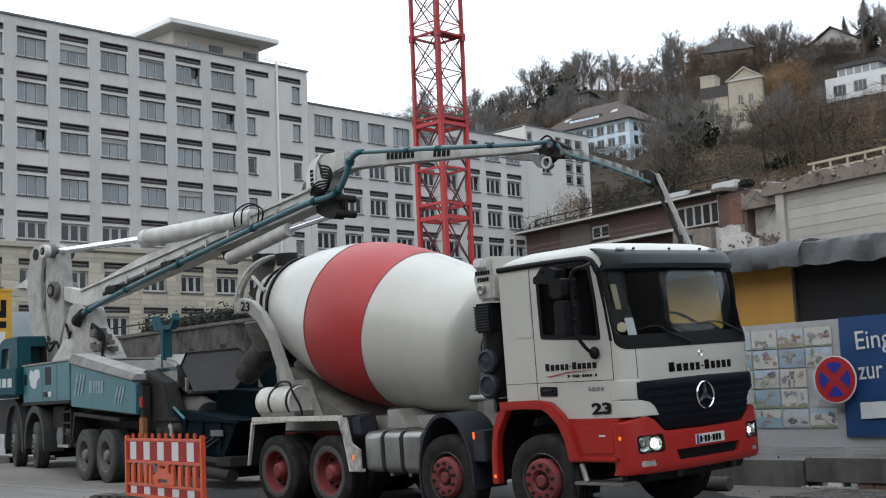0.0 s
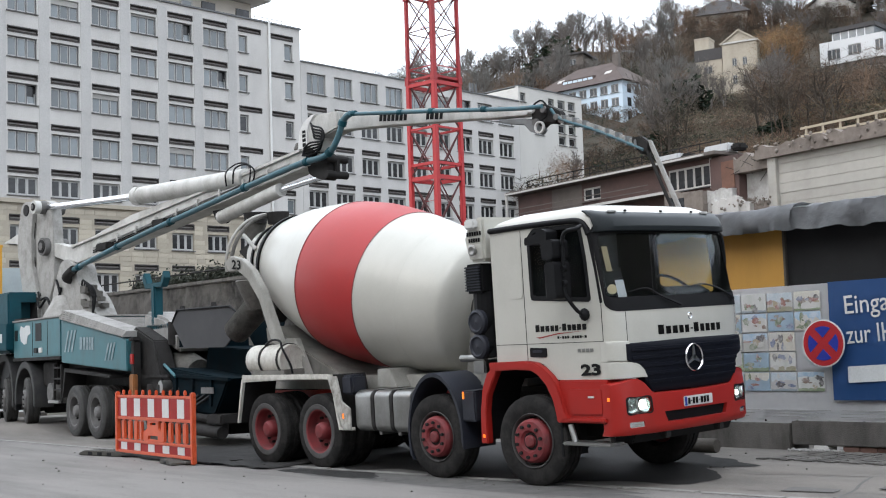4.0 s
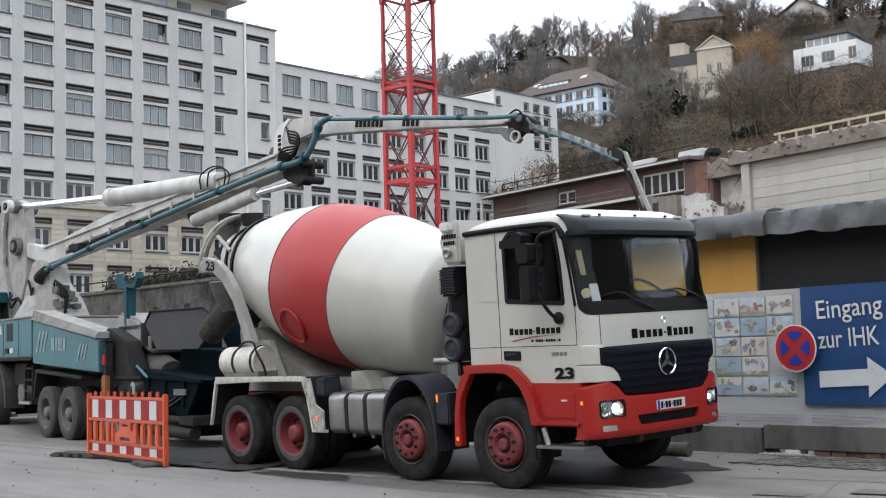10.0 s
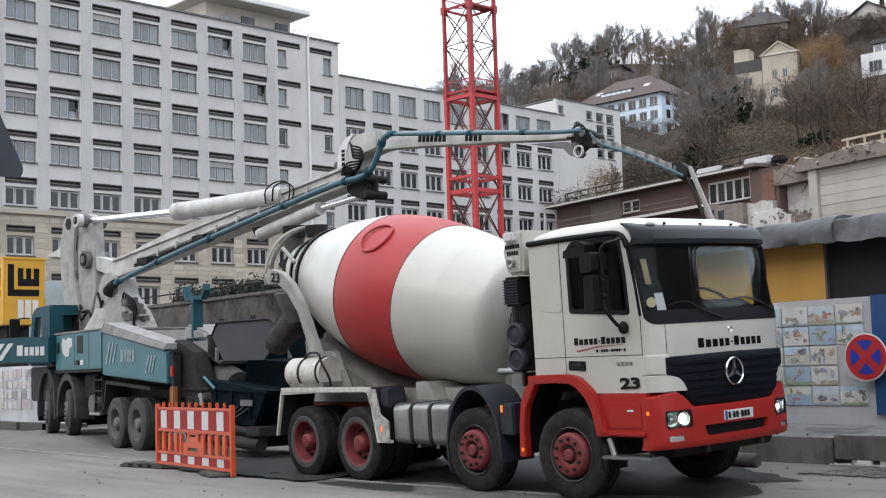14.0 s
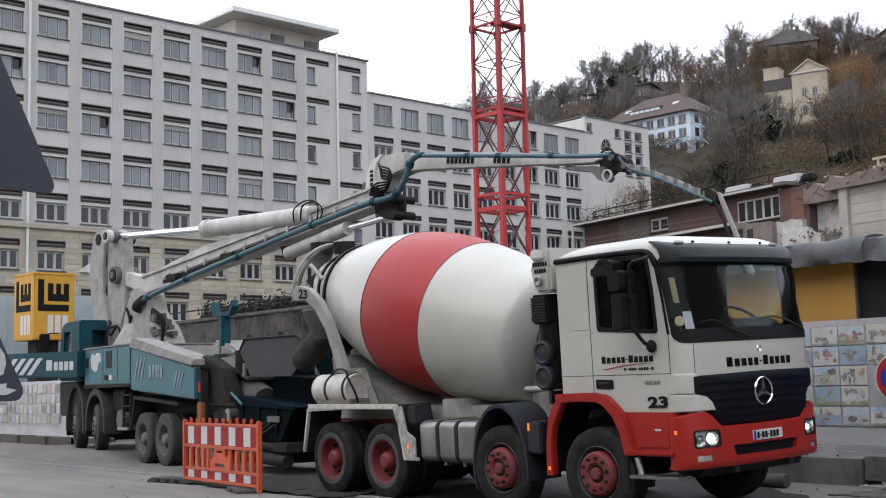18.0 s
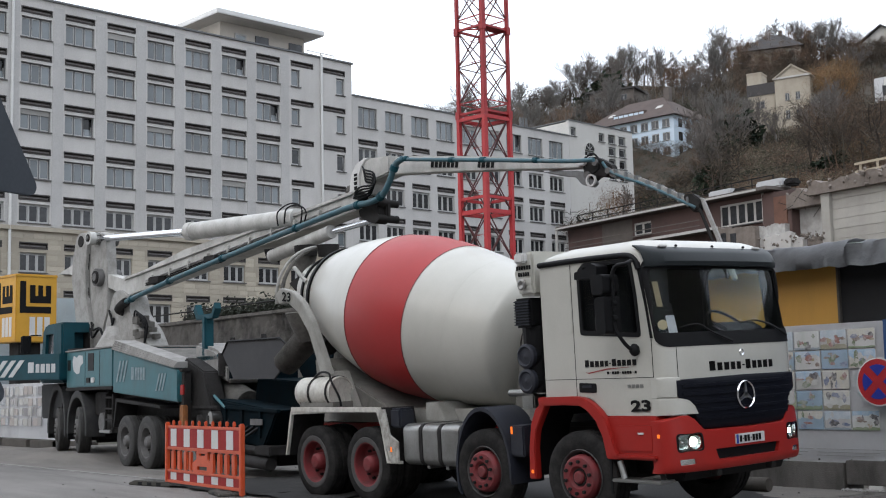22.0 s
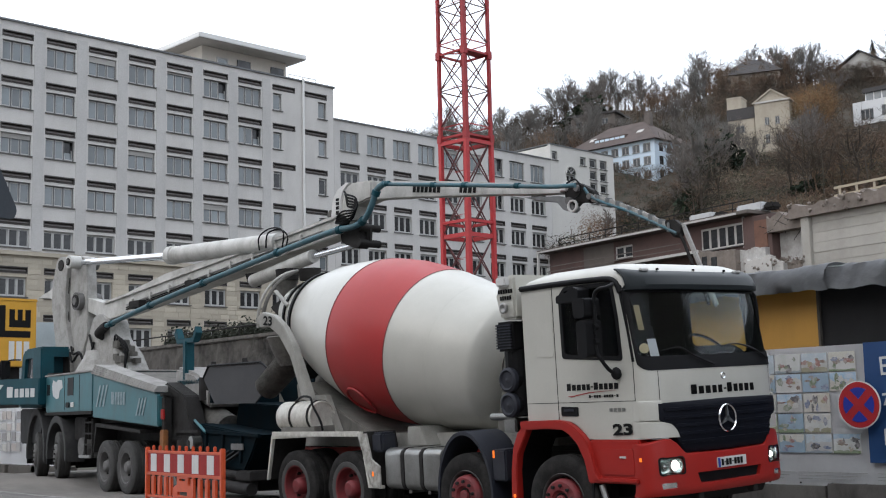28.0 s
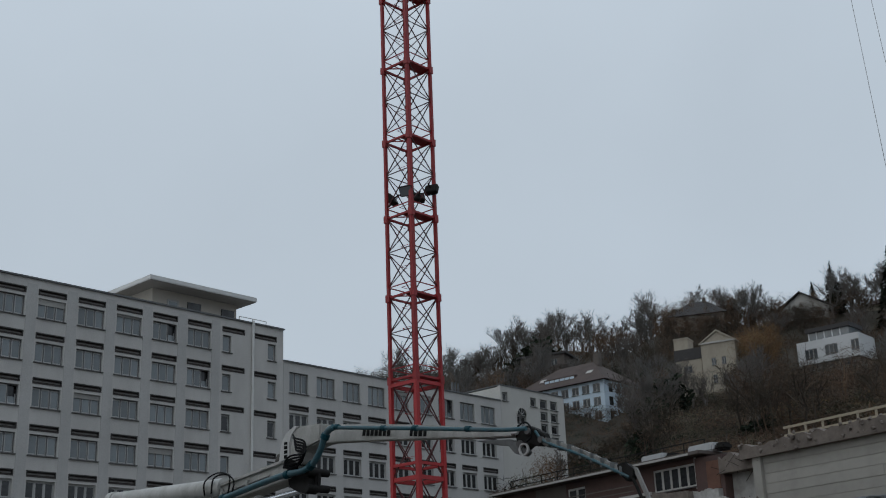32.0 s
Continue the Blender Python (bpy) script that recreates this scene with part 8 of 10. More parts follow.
def street_surface():
    """Kerb, patches and clutter on the street."""
    rng = random.Random(17)
    k0 = thing("kerb_line", None, "low worn granite kerb along the street", "kerb", kind="structure")
    me = [mesh_of("kerb_stone", box(0, 0.97, 0.0, 0.14, 0.0, 0.045, 0.012), M_KERB)]
    for k in range(54):
        x = -42 + k
        piece("kerb_stone", me[0], k0, Matrix.Translation((x, kerb_y(x) - 0.135, -0.022 + rng.uniform(-0.003, 0.003))) @ Matrix.Rotation(math.atan(kerb_y(x + 1) - kerb_y(x)), 4, "Z"))
    st = thing("setts", None, "small granite paving setts beside the hoarding", "paving", kind="structure")
    sm = mesh_of("sett", box(-0.075, 0.075, -0.075, 0.075, 0, 0.022, 0.012), M_SETT)
    n = 0
    for i in range(24):
        for j in range(9):
            x, y = 0.75 + 0.165 * i + rng.uniform(-0.01, 0.01), 3.45 + 0.165 * j + (0.08 if i % 2 else 0)
            if n < 230:
                piece("sett", sm, st, Matrix.Translation((x, y, pave_z(x, y) - 0.008 + rng.uniform(0, 0.008))) @ Matrix.Rotation(rng.uniform(-0.12, 0.12), 4, "Z"))
                n += 1
    # pebbles and rubble under the hoarding
    bm = bmesh.new()
    for k in range(90):
        c = Vector((rng.uniform(0.2, 1.0), 4.82 + rng.uniform(0, 0.16), 0.065))
        bmesh.ops.create_icosphere(bm, subdivisions=1, radius=rng.uniform(0.012, 0.03), matrix=Matrix.Translation(c))
    tagged(part("pebbles", bm, M_PEBBLE), "spill of white pebbles under the slab", "pebbles", kind="stuff")
    bm = bmesh.new()
    for k in range(160):
        c = Vector((rng.uniform(-12, 6), rng.uniform(-3.5, 4.6), 0))
        c.z = pave_z(c.x, c.y) + 0.002
        bmesh.ops.create_icosphere(bm, subdivisions=1, radius=rng.uniform(0.006, 0.022), matrix=Matrix.Translation(c))
    tagged(part("road_grit", bm, M_SLAB), "scattered grit on the asphalt", "grit", kind="stuff")
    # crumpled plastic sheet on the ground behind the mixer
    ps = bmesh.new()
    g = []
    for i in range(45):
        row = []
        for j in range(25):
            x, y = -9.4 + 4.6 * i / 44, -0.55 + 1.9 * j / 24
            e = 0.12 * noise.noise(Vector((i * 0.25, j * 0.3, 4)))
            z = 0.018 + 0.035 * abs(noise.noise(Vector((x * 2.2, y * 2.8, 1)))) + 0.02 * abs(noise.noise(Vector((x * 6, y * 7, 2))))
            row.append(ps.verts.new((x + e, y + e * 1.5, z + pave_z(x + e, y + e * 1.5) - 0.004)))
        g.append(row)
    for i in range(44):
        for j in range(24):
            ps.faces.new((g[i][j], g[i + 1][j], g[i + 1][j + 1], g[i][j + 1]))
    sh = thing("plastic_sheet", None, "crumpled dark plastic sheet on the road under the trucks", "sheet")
    part("sheet", ps, M_WET_SHADE, sh, "", 60)
    # tarred seams and a patch with sawn edges in the asphalt
    road = bpy.data.objects["road"]
    for n, (x0, y0, x1, y1, w) in enumerate(((1.5, 1.9, 6.5, 3.0, 0.02), (2.2, 0.9, 5.0, 1.6, 0.014), (-20, 0.0, -9.5, -0.9, 0.03), (3.0, 2.2, 3.5, 0.6, 0.03))):
        bm = bmesh.new()
        ln = Vector((x1 - x0, y1 - y0, 0))
        nn = ln.cross(Vector((0, 0, 1))).normalized()
        m = max(int(ln.length * 5), 4)
        prev = None
        for q in range(m + 1):
            c = Vector((x0, y0, 0)) + ln * q / m + nn * 0.08 * noise.noise(Vector((q * 0.35, n, 0)))
            c.z = pave_z(c.x, c.y) + 0.0035
            ww = w * (0.55 + 0.6 * abs(noise.noise(Vector((q * 0.5, n, 7)))))
            row = (bm.verts.new(c - nn * ww), bm.verts.new(c + nn * ww))
            if prev:
                bm.faces.new((prev[0], row[0], row[1], prev[1]))
            prev = row
        part("tar_seam", bm, M_PATCH, road)
    for x, y, lx, ly, rz in ((2.9, 1.2, 0.55, 0.35, 14), (3.9, 1.75, 0.9, 0.4, 14)):
        pt = part("asphalt_patch", box(-lx / 2, lx / 2, -ly / 2, ly / 2, 0, 0.004), M_PATCH, road)
        pt.matrix_basis = pose(x, y, pave_z(x, y) + 0.003, 0, 0, rz)
    # wet stain, damp ground with the truck's shade painted in, steel plates
    for cx, cy, rx, ry, nm, mt, lb in ((-3.4, -0.35, 1.0, 0.28, "wet_patch", M_WET_SHADE, "dark damp patch on the asphalt"), (-3.4, 0.0, 5.4, 0.72, "damp_shaded_rim", M_DAMP_SHADE, "half-dried damp rim on the asphalt, darkened for the shade beside the truck"), (-3.6, 2.1, 5.0, 2.1, "damp_shaded_ground", M_WET_SHADE, "damp ground under the standing truck with the truck's shade painted in")):
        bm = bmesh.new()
        off = 0.003 if mt is M_DAMP_SHADE else 0.008 if nm == "damp_shaded_ground" else 0.005
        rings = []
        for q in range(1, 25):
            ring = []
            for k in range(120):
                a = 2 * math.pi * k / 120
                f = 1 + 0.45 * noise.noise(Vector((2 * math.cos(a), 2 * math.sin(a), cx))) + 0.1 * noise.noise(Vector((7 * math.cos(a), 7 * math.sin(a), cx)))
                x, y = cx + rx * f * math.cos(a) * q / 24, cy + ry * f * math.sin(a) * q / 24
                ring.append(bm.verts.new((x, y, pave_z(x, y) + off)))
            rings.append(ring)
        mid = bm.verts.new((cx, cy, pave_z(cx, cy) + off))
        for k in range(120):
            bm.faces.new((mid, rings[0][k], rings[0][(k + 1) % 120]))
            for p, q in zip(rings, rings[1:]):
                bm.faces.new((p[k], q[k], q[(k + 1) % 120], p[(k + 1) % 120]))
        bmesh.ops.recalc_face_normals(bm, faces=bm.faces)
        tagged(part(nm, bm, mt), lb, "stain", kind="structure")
    log = thing("timber_log", pose(-0.82, 4.05, 0.158, 0, 0, 4), "short grey round timber lying on the ground", "timber")
    lg = lathe([(-0.38, 0.0), (-0.38, 0.085), (-0.36, 0.095), (0.36, 0.10), (0.38, 0.09), (0.38, 0.0)], 16, "X")
    part("log", lg, M_TIMBER, log, "", 50)
    pl = thing("steel_plate", pose(-7.3, -0.25, 0.034, 0, 0, 3), "thin dark steel plate on the road", "plate")
    part("sheet", box(-1.0, 1.0, -0.35, 0.35, 0, 0.012), M_STEEL_DIRTY, pl)
    bd = thing("timber_board", pose(-7.0, -0.62, 0.03, 0, 0, -12), "weathered timber board on the road", "board")
    part("plank", box(-0.5, 0.5, -0.09, 0.09, 0, 0.04, 0.005), M_TIMBER, bd)


# Damp colours, also used to paint the shade under and beside the truck.
M_DAMP_SHADE = mat("damp_shaded_asphalt", (0.0936, 0.0881, 0.0827), 0.8, dirt=(0.0546, 0.0523, 0.0499), scale=2.5, amount=0.8, bump=0.4)
M_WET_SHADE = mat("wet_shaded_asphalt", (0.02, 0.0193, 0.0185), 0.75, dirt=(0.045, 0.0432, 0.0415), scale=2.2, amount=0.6, bump=0.4, spec=0.2)


def left_hoarding():
    h = thing("banner_fence", Matrix.Translation((-28, 4.2, 0)), "fence hung with a grey-white printed banner", "fence")
    bn = part("banner", wavy_sheet(-14, 4.0, 0.28, 2.0, 0.0, 0.05, 70, 6, 13), M_BANNER, h, "", 60)
    rng = random.Random(5)
    mats = [mat("small_print", c, 0.6) for c in ((0.3432, 0.3276, 0.3198), (0.39, 0.351, 0.3276), (0.351, 0.3666, 0.3822), (0.429, 0.4212, 0.3978), (0.234, 0.2262, 0.2262), (0.468, 0.4602, 0.4524))]
    for i in range(26):
        for k in range(4):
            part("printed_picture", box(-9.6 + 0.4 * i, -9.22 + 0.4 * i + rng.uniform(-0.12, 0.01), -0.07, -0.06, 0.65 + 0.32 * k + rng.uniform(0, 0.05), 0.95 + 0.32 * k - rng.uniform(0, 0.08)), rng.choice(mats), bn)
    for x in range(-14, 5, 3):
        part("post", box(x, x + 0.06, 0.08, 0.14, 0, 2.1), M_STEEL_DIRTY, h)
    for x in (-10, -7.5, -5, -2.5, 0.0, 1.8):
        part("base_block", box(x, x + 2.2, -0.15, 0.35, 0.0, 0.26, 0.02), M_TIMBER, h)


def yellow_cube():
    m = frame_to((-32.03, 5.0, 0), (-0.09, 0.996, 0), (0, 0, 1))
    s = thing("advertising_cube", m, "yellow site sign cube with black and white marks", "sign")
    M_CUBE = mat("yellow_sign_paint", (0.546, 0.2808, 0.0156), 0.5)
    part("body", box(0, 1.5, 0.0, 1.6, 3.45, 5.76, 0.03), M_CUBE, s)
    part("stand", box(0.3, 1.1, 0.4, 1.1, 0.0, 3.45), M_STEEL_DIRTY, s)
    part("rim", box(-0.02, 1.52, -0.02, 1.62, 5.70, 5.80, 0.02), M_CUBE, s)

    def mark(parent_m):
        for pts, mt in (([(0.14, 4.45), (0.14, 5.55), (0.36, 5.55), (0.36, 4.68), (1.28, 4.68), (1.28, 4.45)], M_BLACK_INK),
                        ([(0.50, 4.80), (1.28, 4.80), (1.28, 5.42), (1.08, 5.42), (1.08, 5.05), (0.98, 5.05), (0.98, 5.42), (0.80, 5.42), (0.80, 5.05), (0.70, 5.05), (0.70, 5.42), (0.50, 5.42)], M_BLACK_INK)):
            o = part("mark", prism(pts, -0.008, 0.0), mt, s)
            o.matrix_basis = parent_m
        for k in range(3):
            o = part("mark", box(0.50 + 0.27 * k, 0.70 + 0.27 * k, -0.008, 0.0, 3.65, 4.32), M_WHITE_FOIL, s)
            o.matrix_basis = parent_m
    mark(Matrix.Identity(4))
    mark(frame_to((0, 1.55, 0), (0, -1, 0), (0, 0, 1)))
    c = thing("site_container", frame_to((-34.5, 9.3, 0), (0.36, 0.93, 0), (0, 0, 1)), "pale grey stacked site containers", "container")
    for z in (0.0, 2.62):
        cb = part("container_body", box(-6.2, 0.25, -0.5, 2.0, z, z + 2.58, 0.03), M_CONTAINER, c)
        for k in range(20):
            part("rib", box(-6.1 + 0.31 * k, -6.0 + 0.31 * k, -0.53, -0.5, z + 0.15, z + 2.42), M_CONTAINER, cb)


M_CONTAINER = mat("pale_container_paint", (0.3276, 0.39, 0.4212), 0.5, dirt=(0.2496, 0.2886, 0.312), scale=1.5, amount=0.5)


def stone_wall():
    w = thing("garden_wall", None, "rough stone wall topped by a clipped hedge", "wall")
    bm = box(-47, -8, 14.0, 14.6, 0.0, 4.45)
    part("wall_core", bm, M_RUBBLE, w)
    part("rough_face", wavy_sheet(-46.9, -8.1, 0.02, 4.44, 13.93, 0.10, 160, 20, 8), M_RUBBLE, w, "dark-stained rough wall face")
    rng = random.Random(31)
    part("coping", box(-47, -8, 13.85, 14.7, 4.45, 4.6, 0.03), M_SLAB, w)
    part("hand_rail", tube((-46, 13.9, 4.95), (-22, 13.9, 4.95), 0.03, seg=6), M_STEEL_DIRTY, w)
    for x in range(-46, -22, 3):
        part("rail_post", tube((x, 13.9, 4.55), (x, 13.9, 4.95), 0.025, seg=6), M_STEEL_DIRTY, w)
    hedge = leaf_stuff([(Vector((rng.uniform(-38.6, -22), 14.9 + rng.uniform(-0.4, 0.6), 4.6 + abs(rng.gauss(0, 0.24)) + 0.05)), rng) for _ in range(7000)], 0.085, 6)
    tagged(part("hedge", hedge, M_HEDGE), "dark green trimmed hedge on the wall", "hedge", kind="stuff")


M_RUBBLE = mat("rubble_stone", (0.185, 0.172, 0.157), 0.95, dirt=(0.032, 0.03, 0.028), scale=0.9, amount=1.0, bump=1.0, fine=5, streak=0.3)
M_HEDGE = mat("hedge_leaves", (0.0172, 0.0218, 0.0125), 0.8, dirt=(0.0312, 0.0335, 0.0203), scale=3, amount=0.6)


def leaf_stuff(spots, size, seed):
    rng = random.Random(seed)
    bm = bmesh.new()
    for c, _ in spots:
        a = Vector((rng.uniform(-1, 1), rng.uniform(-1, 1), rng.uniform(-1, 1))).normalized()
        b = a.orthogonal().normalized()
        c2 = a.cross(b)
        s = size * rng.uniform(0.5, 1.2)
        vs = [bm.verts.new(c + b * s), bm.verts.new(c + c2 * s * 0.6), bm.verts.new(c - b * s), bm.verts.new(c - c2 * s * 0.6)]
        bm.faces.new(vs)
    return bm


hoarding()
tarp_screen()
no_stopping_sign()
barrier()
warning_triangle(aim_point(-52.29, 5.86, -1.57, 110, 334, 6.1), False)
warning_triangle(aim_point(-52.06, 6.11, -1.44, 47, 705, 6.1), True)
street_surface()
left_hoarding()
yellow_cube()
stone_wall()

# ---- tower crane ----
M_CRANE_BRACE = mat("dark_crane_brace", (0.085, 0.022, 0.022), 0.6, dirt=(0.05, 0.02, 0.02), scale=1.0, amount=0.5)
# The same red kept brighter for the lower mast, out of the backlight.
M_CRANE_LOW = mat("lit_crane_red", (0.4056, 0.0234, 0.0273), 0.45, dirt=(0.2808, 0.0234, 0.0273), scale=1.0, amount=0.4)


def bars_mesh(segs, r):
    """Thin straight members joined into one mesh."""
    verts, faces = [], []
    for a, b in segs:
        a, b = Vector(a), Vector(b)
        d = (b - a).normalized()
        s = d.orthogonal().normalized()
        u = d.cross(s)
        i = len(verts)
        for p in (a, b):
            for k in range(4):
                ang = math.pi / 2 * k
                verts.append(p + (s * math.cos(ang) + u * math.sin(ang)) * r)
        for k in range(4):
            faces.append((i + k, i + (k + 1) % 4, i + 4 + (k + 1) % 4, i + 4 + k))
    me = bpy.data.meshes.new("bars")
    me.from_pydata([tuple(v) for v in verts], [], faces)
    return me


def tower_crane():
    yaw = math.degrees(math.atan2(30.35 + 10.211, -36.6 - 10.294))
    c = thing("tower_crane", pose(-36.6, 30.37, 0, 0, 0, yaw + 45 + 1.0), "red lattice tower crane mast with floodlights", "crane")
    s = 0.90
    crn = [(-s, -s), (s, -s), (s, s), (-s, s)]
    for x, y in crn:
        part("mast_leg", box(x - 0.105, x + 0.105, y - 0.105, y + 0.105, 0, 15.3, 0.01), M_CRANE_LOW, c)
        part("mast_leg", box(x - 0.085, x + 0.085, y - 0.085, y + 0.085, 15.3, 62, 0.01), M_CRANE_BACKLIT, c)
    leg_me = {}

    def strut(name, a, b, r, material):
        key = (round((Vector(b) - Vector(a)).length, 2), r, material.name)
        if key not in leg_me:
            me = bars_mesh([((0, 0, 0), (0, 0, (Vector(b) - Vector(a)).length))], r)
            me.materials.append(material)
            leg_me[key] = me
        m = (Vector(b) - Vector(a)).to_track_quat("Z", "Y").to_matrix().to_4x4()
        m.translation = a
        return piece(name, leg_me[key], c, m)
    step = 4.36
    z = 15.3
    while z < 58:
        for k in range(4):
            (x0, y0), (x1, y1) = crn[k], crn[(k + 1) % 4]
            strut("cross_beam", (x0, y0, z), (x1, y1, z), 0.075, M_CRANE_BACKLIT)
            strut("cross_beam", (x0, y0, z + 0.55), (x1, y1, z + 0.55), 0.035, M_CRANE_BACKLIT)
            h = (step - 0.55) / 2
            for q in range(2):
                za = z + 0.55 + q * h
                strut("brace", (x0, y0, za), (x1, y1, za + h), 0.032, M_CRANE_BRACE)
                strut("brace", (x1, y1, za), (x0, y0, za + h), 0.032, M_CRANE_BRACE)
                if q:
                    strut("brace", (x0, y0, za), (x1, y1, za), 0.032, M_CRANE_BRACE)
        strut("floor_bar", (-s, -s, z + 0.1), (s, s, z + 0.1), 0.04, M_CRANE_BACKLIT)
        strut("floor_bar", (s, -s, z + 0.1), (-s, s, z + 0.1), 0.04, M_CRANE_BACKLIT)
        part("mast_floor", box(-s, -0.1, -s, s, z + 0.02, z + 0.05), M_CRANE_BACKLIT, c)
        for x, y in crn:
            part("joint_plate", box(x - 0.13, x + 0.13, y - 0.13, y + 0.13, z - 0.25, z + 0.15), M_CRANE_BACKLIT, c)
        z += step
    z = 0.5
    while z < 14.8:
        for k in range(4):
            (x0, y0), (x1, y1) = crn[k], crn[(k + 1) % 4]
            strut("cross_beam", (x0, y0, z), (x1, y1, z), 0.075, M_CRANE_LOW)
            strut("brace", (x0, y0, z), (x1, y1, z + 2.45), 0.036, M_CRANE_BRACE)
            strut("brace", (x1, y1, z), (x0, y0, z + 2.45), 0.036, M_CRANE_BRACE)
        z += 2.45
    for k in range(4):
        (x0, y0), (x1, y1) = crn[k], crn[(k + 1) % 4]
        strut("collar_beam", (x0, y0, 15.0), (x1, y1, 15.0), 0.13, M_CRANE_LOW)
        strut("collar_beam", (x0, y0, 10.95), (x1, y1, 10.95), 0.10, M_CRANE_LOW)
        strut("collar_beam", (x0, y0, 10.2), (x1, y1, 10.2), 0.09, M_CRANE_LOW)
    # ladder inside
    ld = part("ladder", box(-0.45, -0.41, 0.2, 0.24, 1, 60), M_CRANE_BACKLIT, c)
    part("ladder_rail", box(-0.09, -0.05, 0.2, 0.24, 1, 60), M_CRANE_BACKLIT, ld)
    rung = mesh_of("rung", box(-0.41, -0.09, 0.205, 0.235, 0, 0.03), M_CRANE_BACKLIT)
    for k in range(150):
        piece("rung", rung, ld, Matrix.Translation((0, 0, 6 + 0.32 * k)))
    hoop = bars_mesh([((-0.6, 0.3, 0), (-0.6, 0.75, 0)), ((-0.6, 0.75, 0), (0.1, 0.75, 0)), ((0.1, 0.75, 0), (0.1, 0.3, 0))], 0.015)
    hoop.materials.append(M_CRANE_BACKLIT)
    for k in range(44):
        piece("ladder_hoop", hoop, ld, Matrix.Translation((0, 0, 8 + 1.1 * k)))
    # floodlights
    for i, (x, y, rz) in enumerate(((-0.95, -0.65, 20), (0.35, -0.95, 60), (0.9, 0.5, 110), (-0.6, 0.9, 200))):
        f = part("floodlight", box(-0.36, 0.36, -0.16, 0.16, -0.28, 0.28, 0.04), M_STEEL_DIRTY, c, "grey floodlight")
        f.matrix_basis = pose(x, y, 25.55 - 0.35 * (i > 1), 28, 0, rz)
        part("lamp_glass", box(-0.31, 0.31, -0.175, -0.16, -0.23, 0.23), M_PANE, f)
        part("bracket", box(-0.03, 0.03, 0.1, 0.5, -0.03, 0.03), M_STEEL_DIRTY, f)
    return c


def far_cables():
    for (xa, ya), (xb, yb), da, db in (((1505, -20), (1566, 270), 70, 66), ((1540, -20), (1568, 100), 70, 66)):
        a, b = aim_point(-47.72, 18.57, -2.18, xa, ya, da), aim_point(-47.72, 18.57, -2.18, xb, yb, db)
        w = (b - a).normalized()
        lo = b + w * ((b.z - 14.0) / -w.z) if w.z < 0 else b
        cb = thing("crane_cable", None, "thin steel crane cable hanging against the sky", "cable", "crane cables")
        part("rope", tube(a - w * 25, lo, 0.012, seg=5), M_SLAT, cb)


# ---- the far side of the pit: brick house being pulled down, sheeted wall, railing ----
BRICK = frame_to((-63.8, 62.9, 0), (0.993, -0.12, 0), (0, 0, 1))
SHEET = frame_to((-35.7, 59.0, 0), (0.99, -0.13, 0), (0, 0, 1))
M_BRICK_WALL = mat("sooty_brick_wall", (0.1092, 0.0663, 0.0585), 0.9, dirt=(0.0702, 0.053, 0.0491), scale=0.6, amount=0.7, bump=0.4, fine=10)
M_RUST_BOARD = mat("rust_brown_board", (0.17, 0.085, 0.058), 0.85, dirt=(0.11, 0.06, 0.045), scale=1.5, amount=0.6)
M_BROWN_WALL = mat("brown_render", (0.1326, 0.1131, 0.1014), 0.9, dirt=(0.0858, 0.0741, 0.0663), scale=0.6, amount=0.6)
M_WHITE_TRIM = mat("white_trim", (0.4836, 0.468, 0.4446), 0.7)
M_BROKEN = mat("broken_plaster", (0.4524, 0.4446, 0.429), 0.9, dirt=(0.2028, 0.1794, 0.156), scale=0.9, amount=0.6, bump=0.6, fine=6)
M_RUBBLE_BROWN = mat("brown_rubble", (0.2028, 0.1716, 0.1482), 0.95, dirt=(0.1014, 0.0858, 0.0741), scale=1.0, amount=0.7, bump=0.8, fine=5)
M_BOARDS = mat("pale_wall_boards", (0.39, 0.3744, 0.3393), 0.85, dirt=(0.2808, 0.2652, 0.2418), scale=0.7, amount=0.5, vary=0.08, bump=0.2)
M_RAIL_WOOD = mat("pale_timber_rail", (0.39, 0.3354, 0.2496), 0.8, dirt=(0.2808, 0.234, 0.1716), scale=2)
M_SACK = mat("white_foil_cover", (0.4836, 0.4914, 0.4992), 0.6)


def jagged(x0, x1, z0, zs, y0, y1, n, amp, seed):
    """A block whose top is broken: zs gives its heights at both ends."""
    rng = random.Random(seed)
    top = [(x1 - (x1 - x0) * i / n, zs[1] + (zs[0] - zs[1]) * i / n + rng.uniform(-amp, amp)) for i in range(n + 1)]
    return prism([(x0, z0)] + [(x1, z0)] + top, y0, y1)


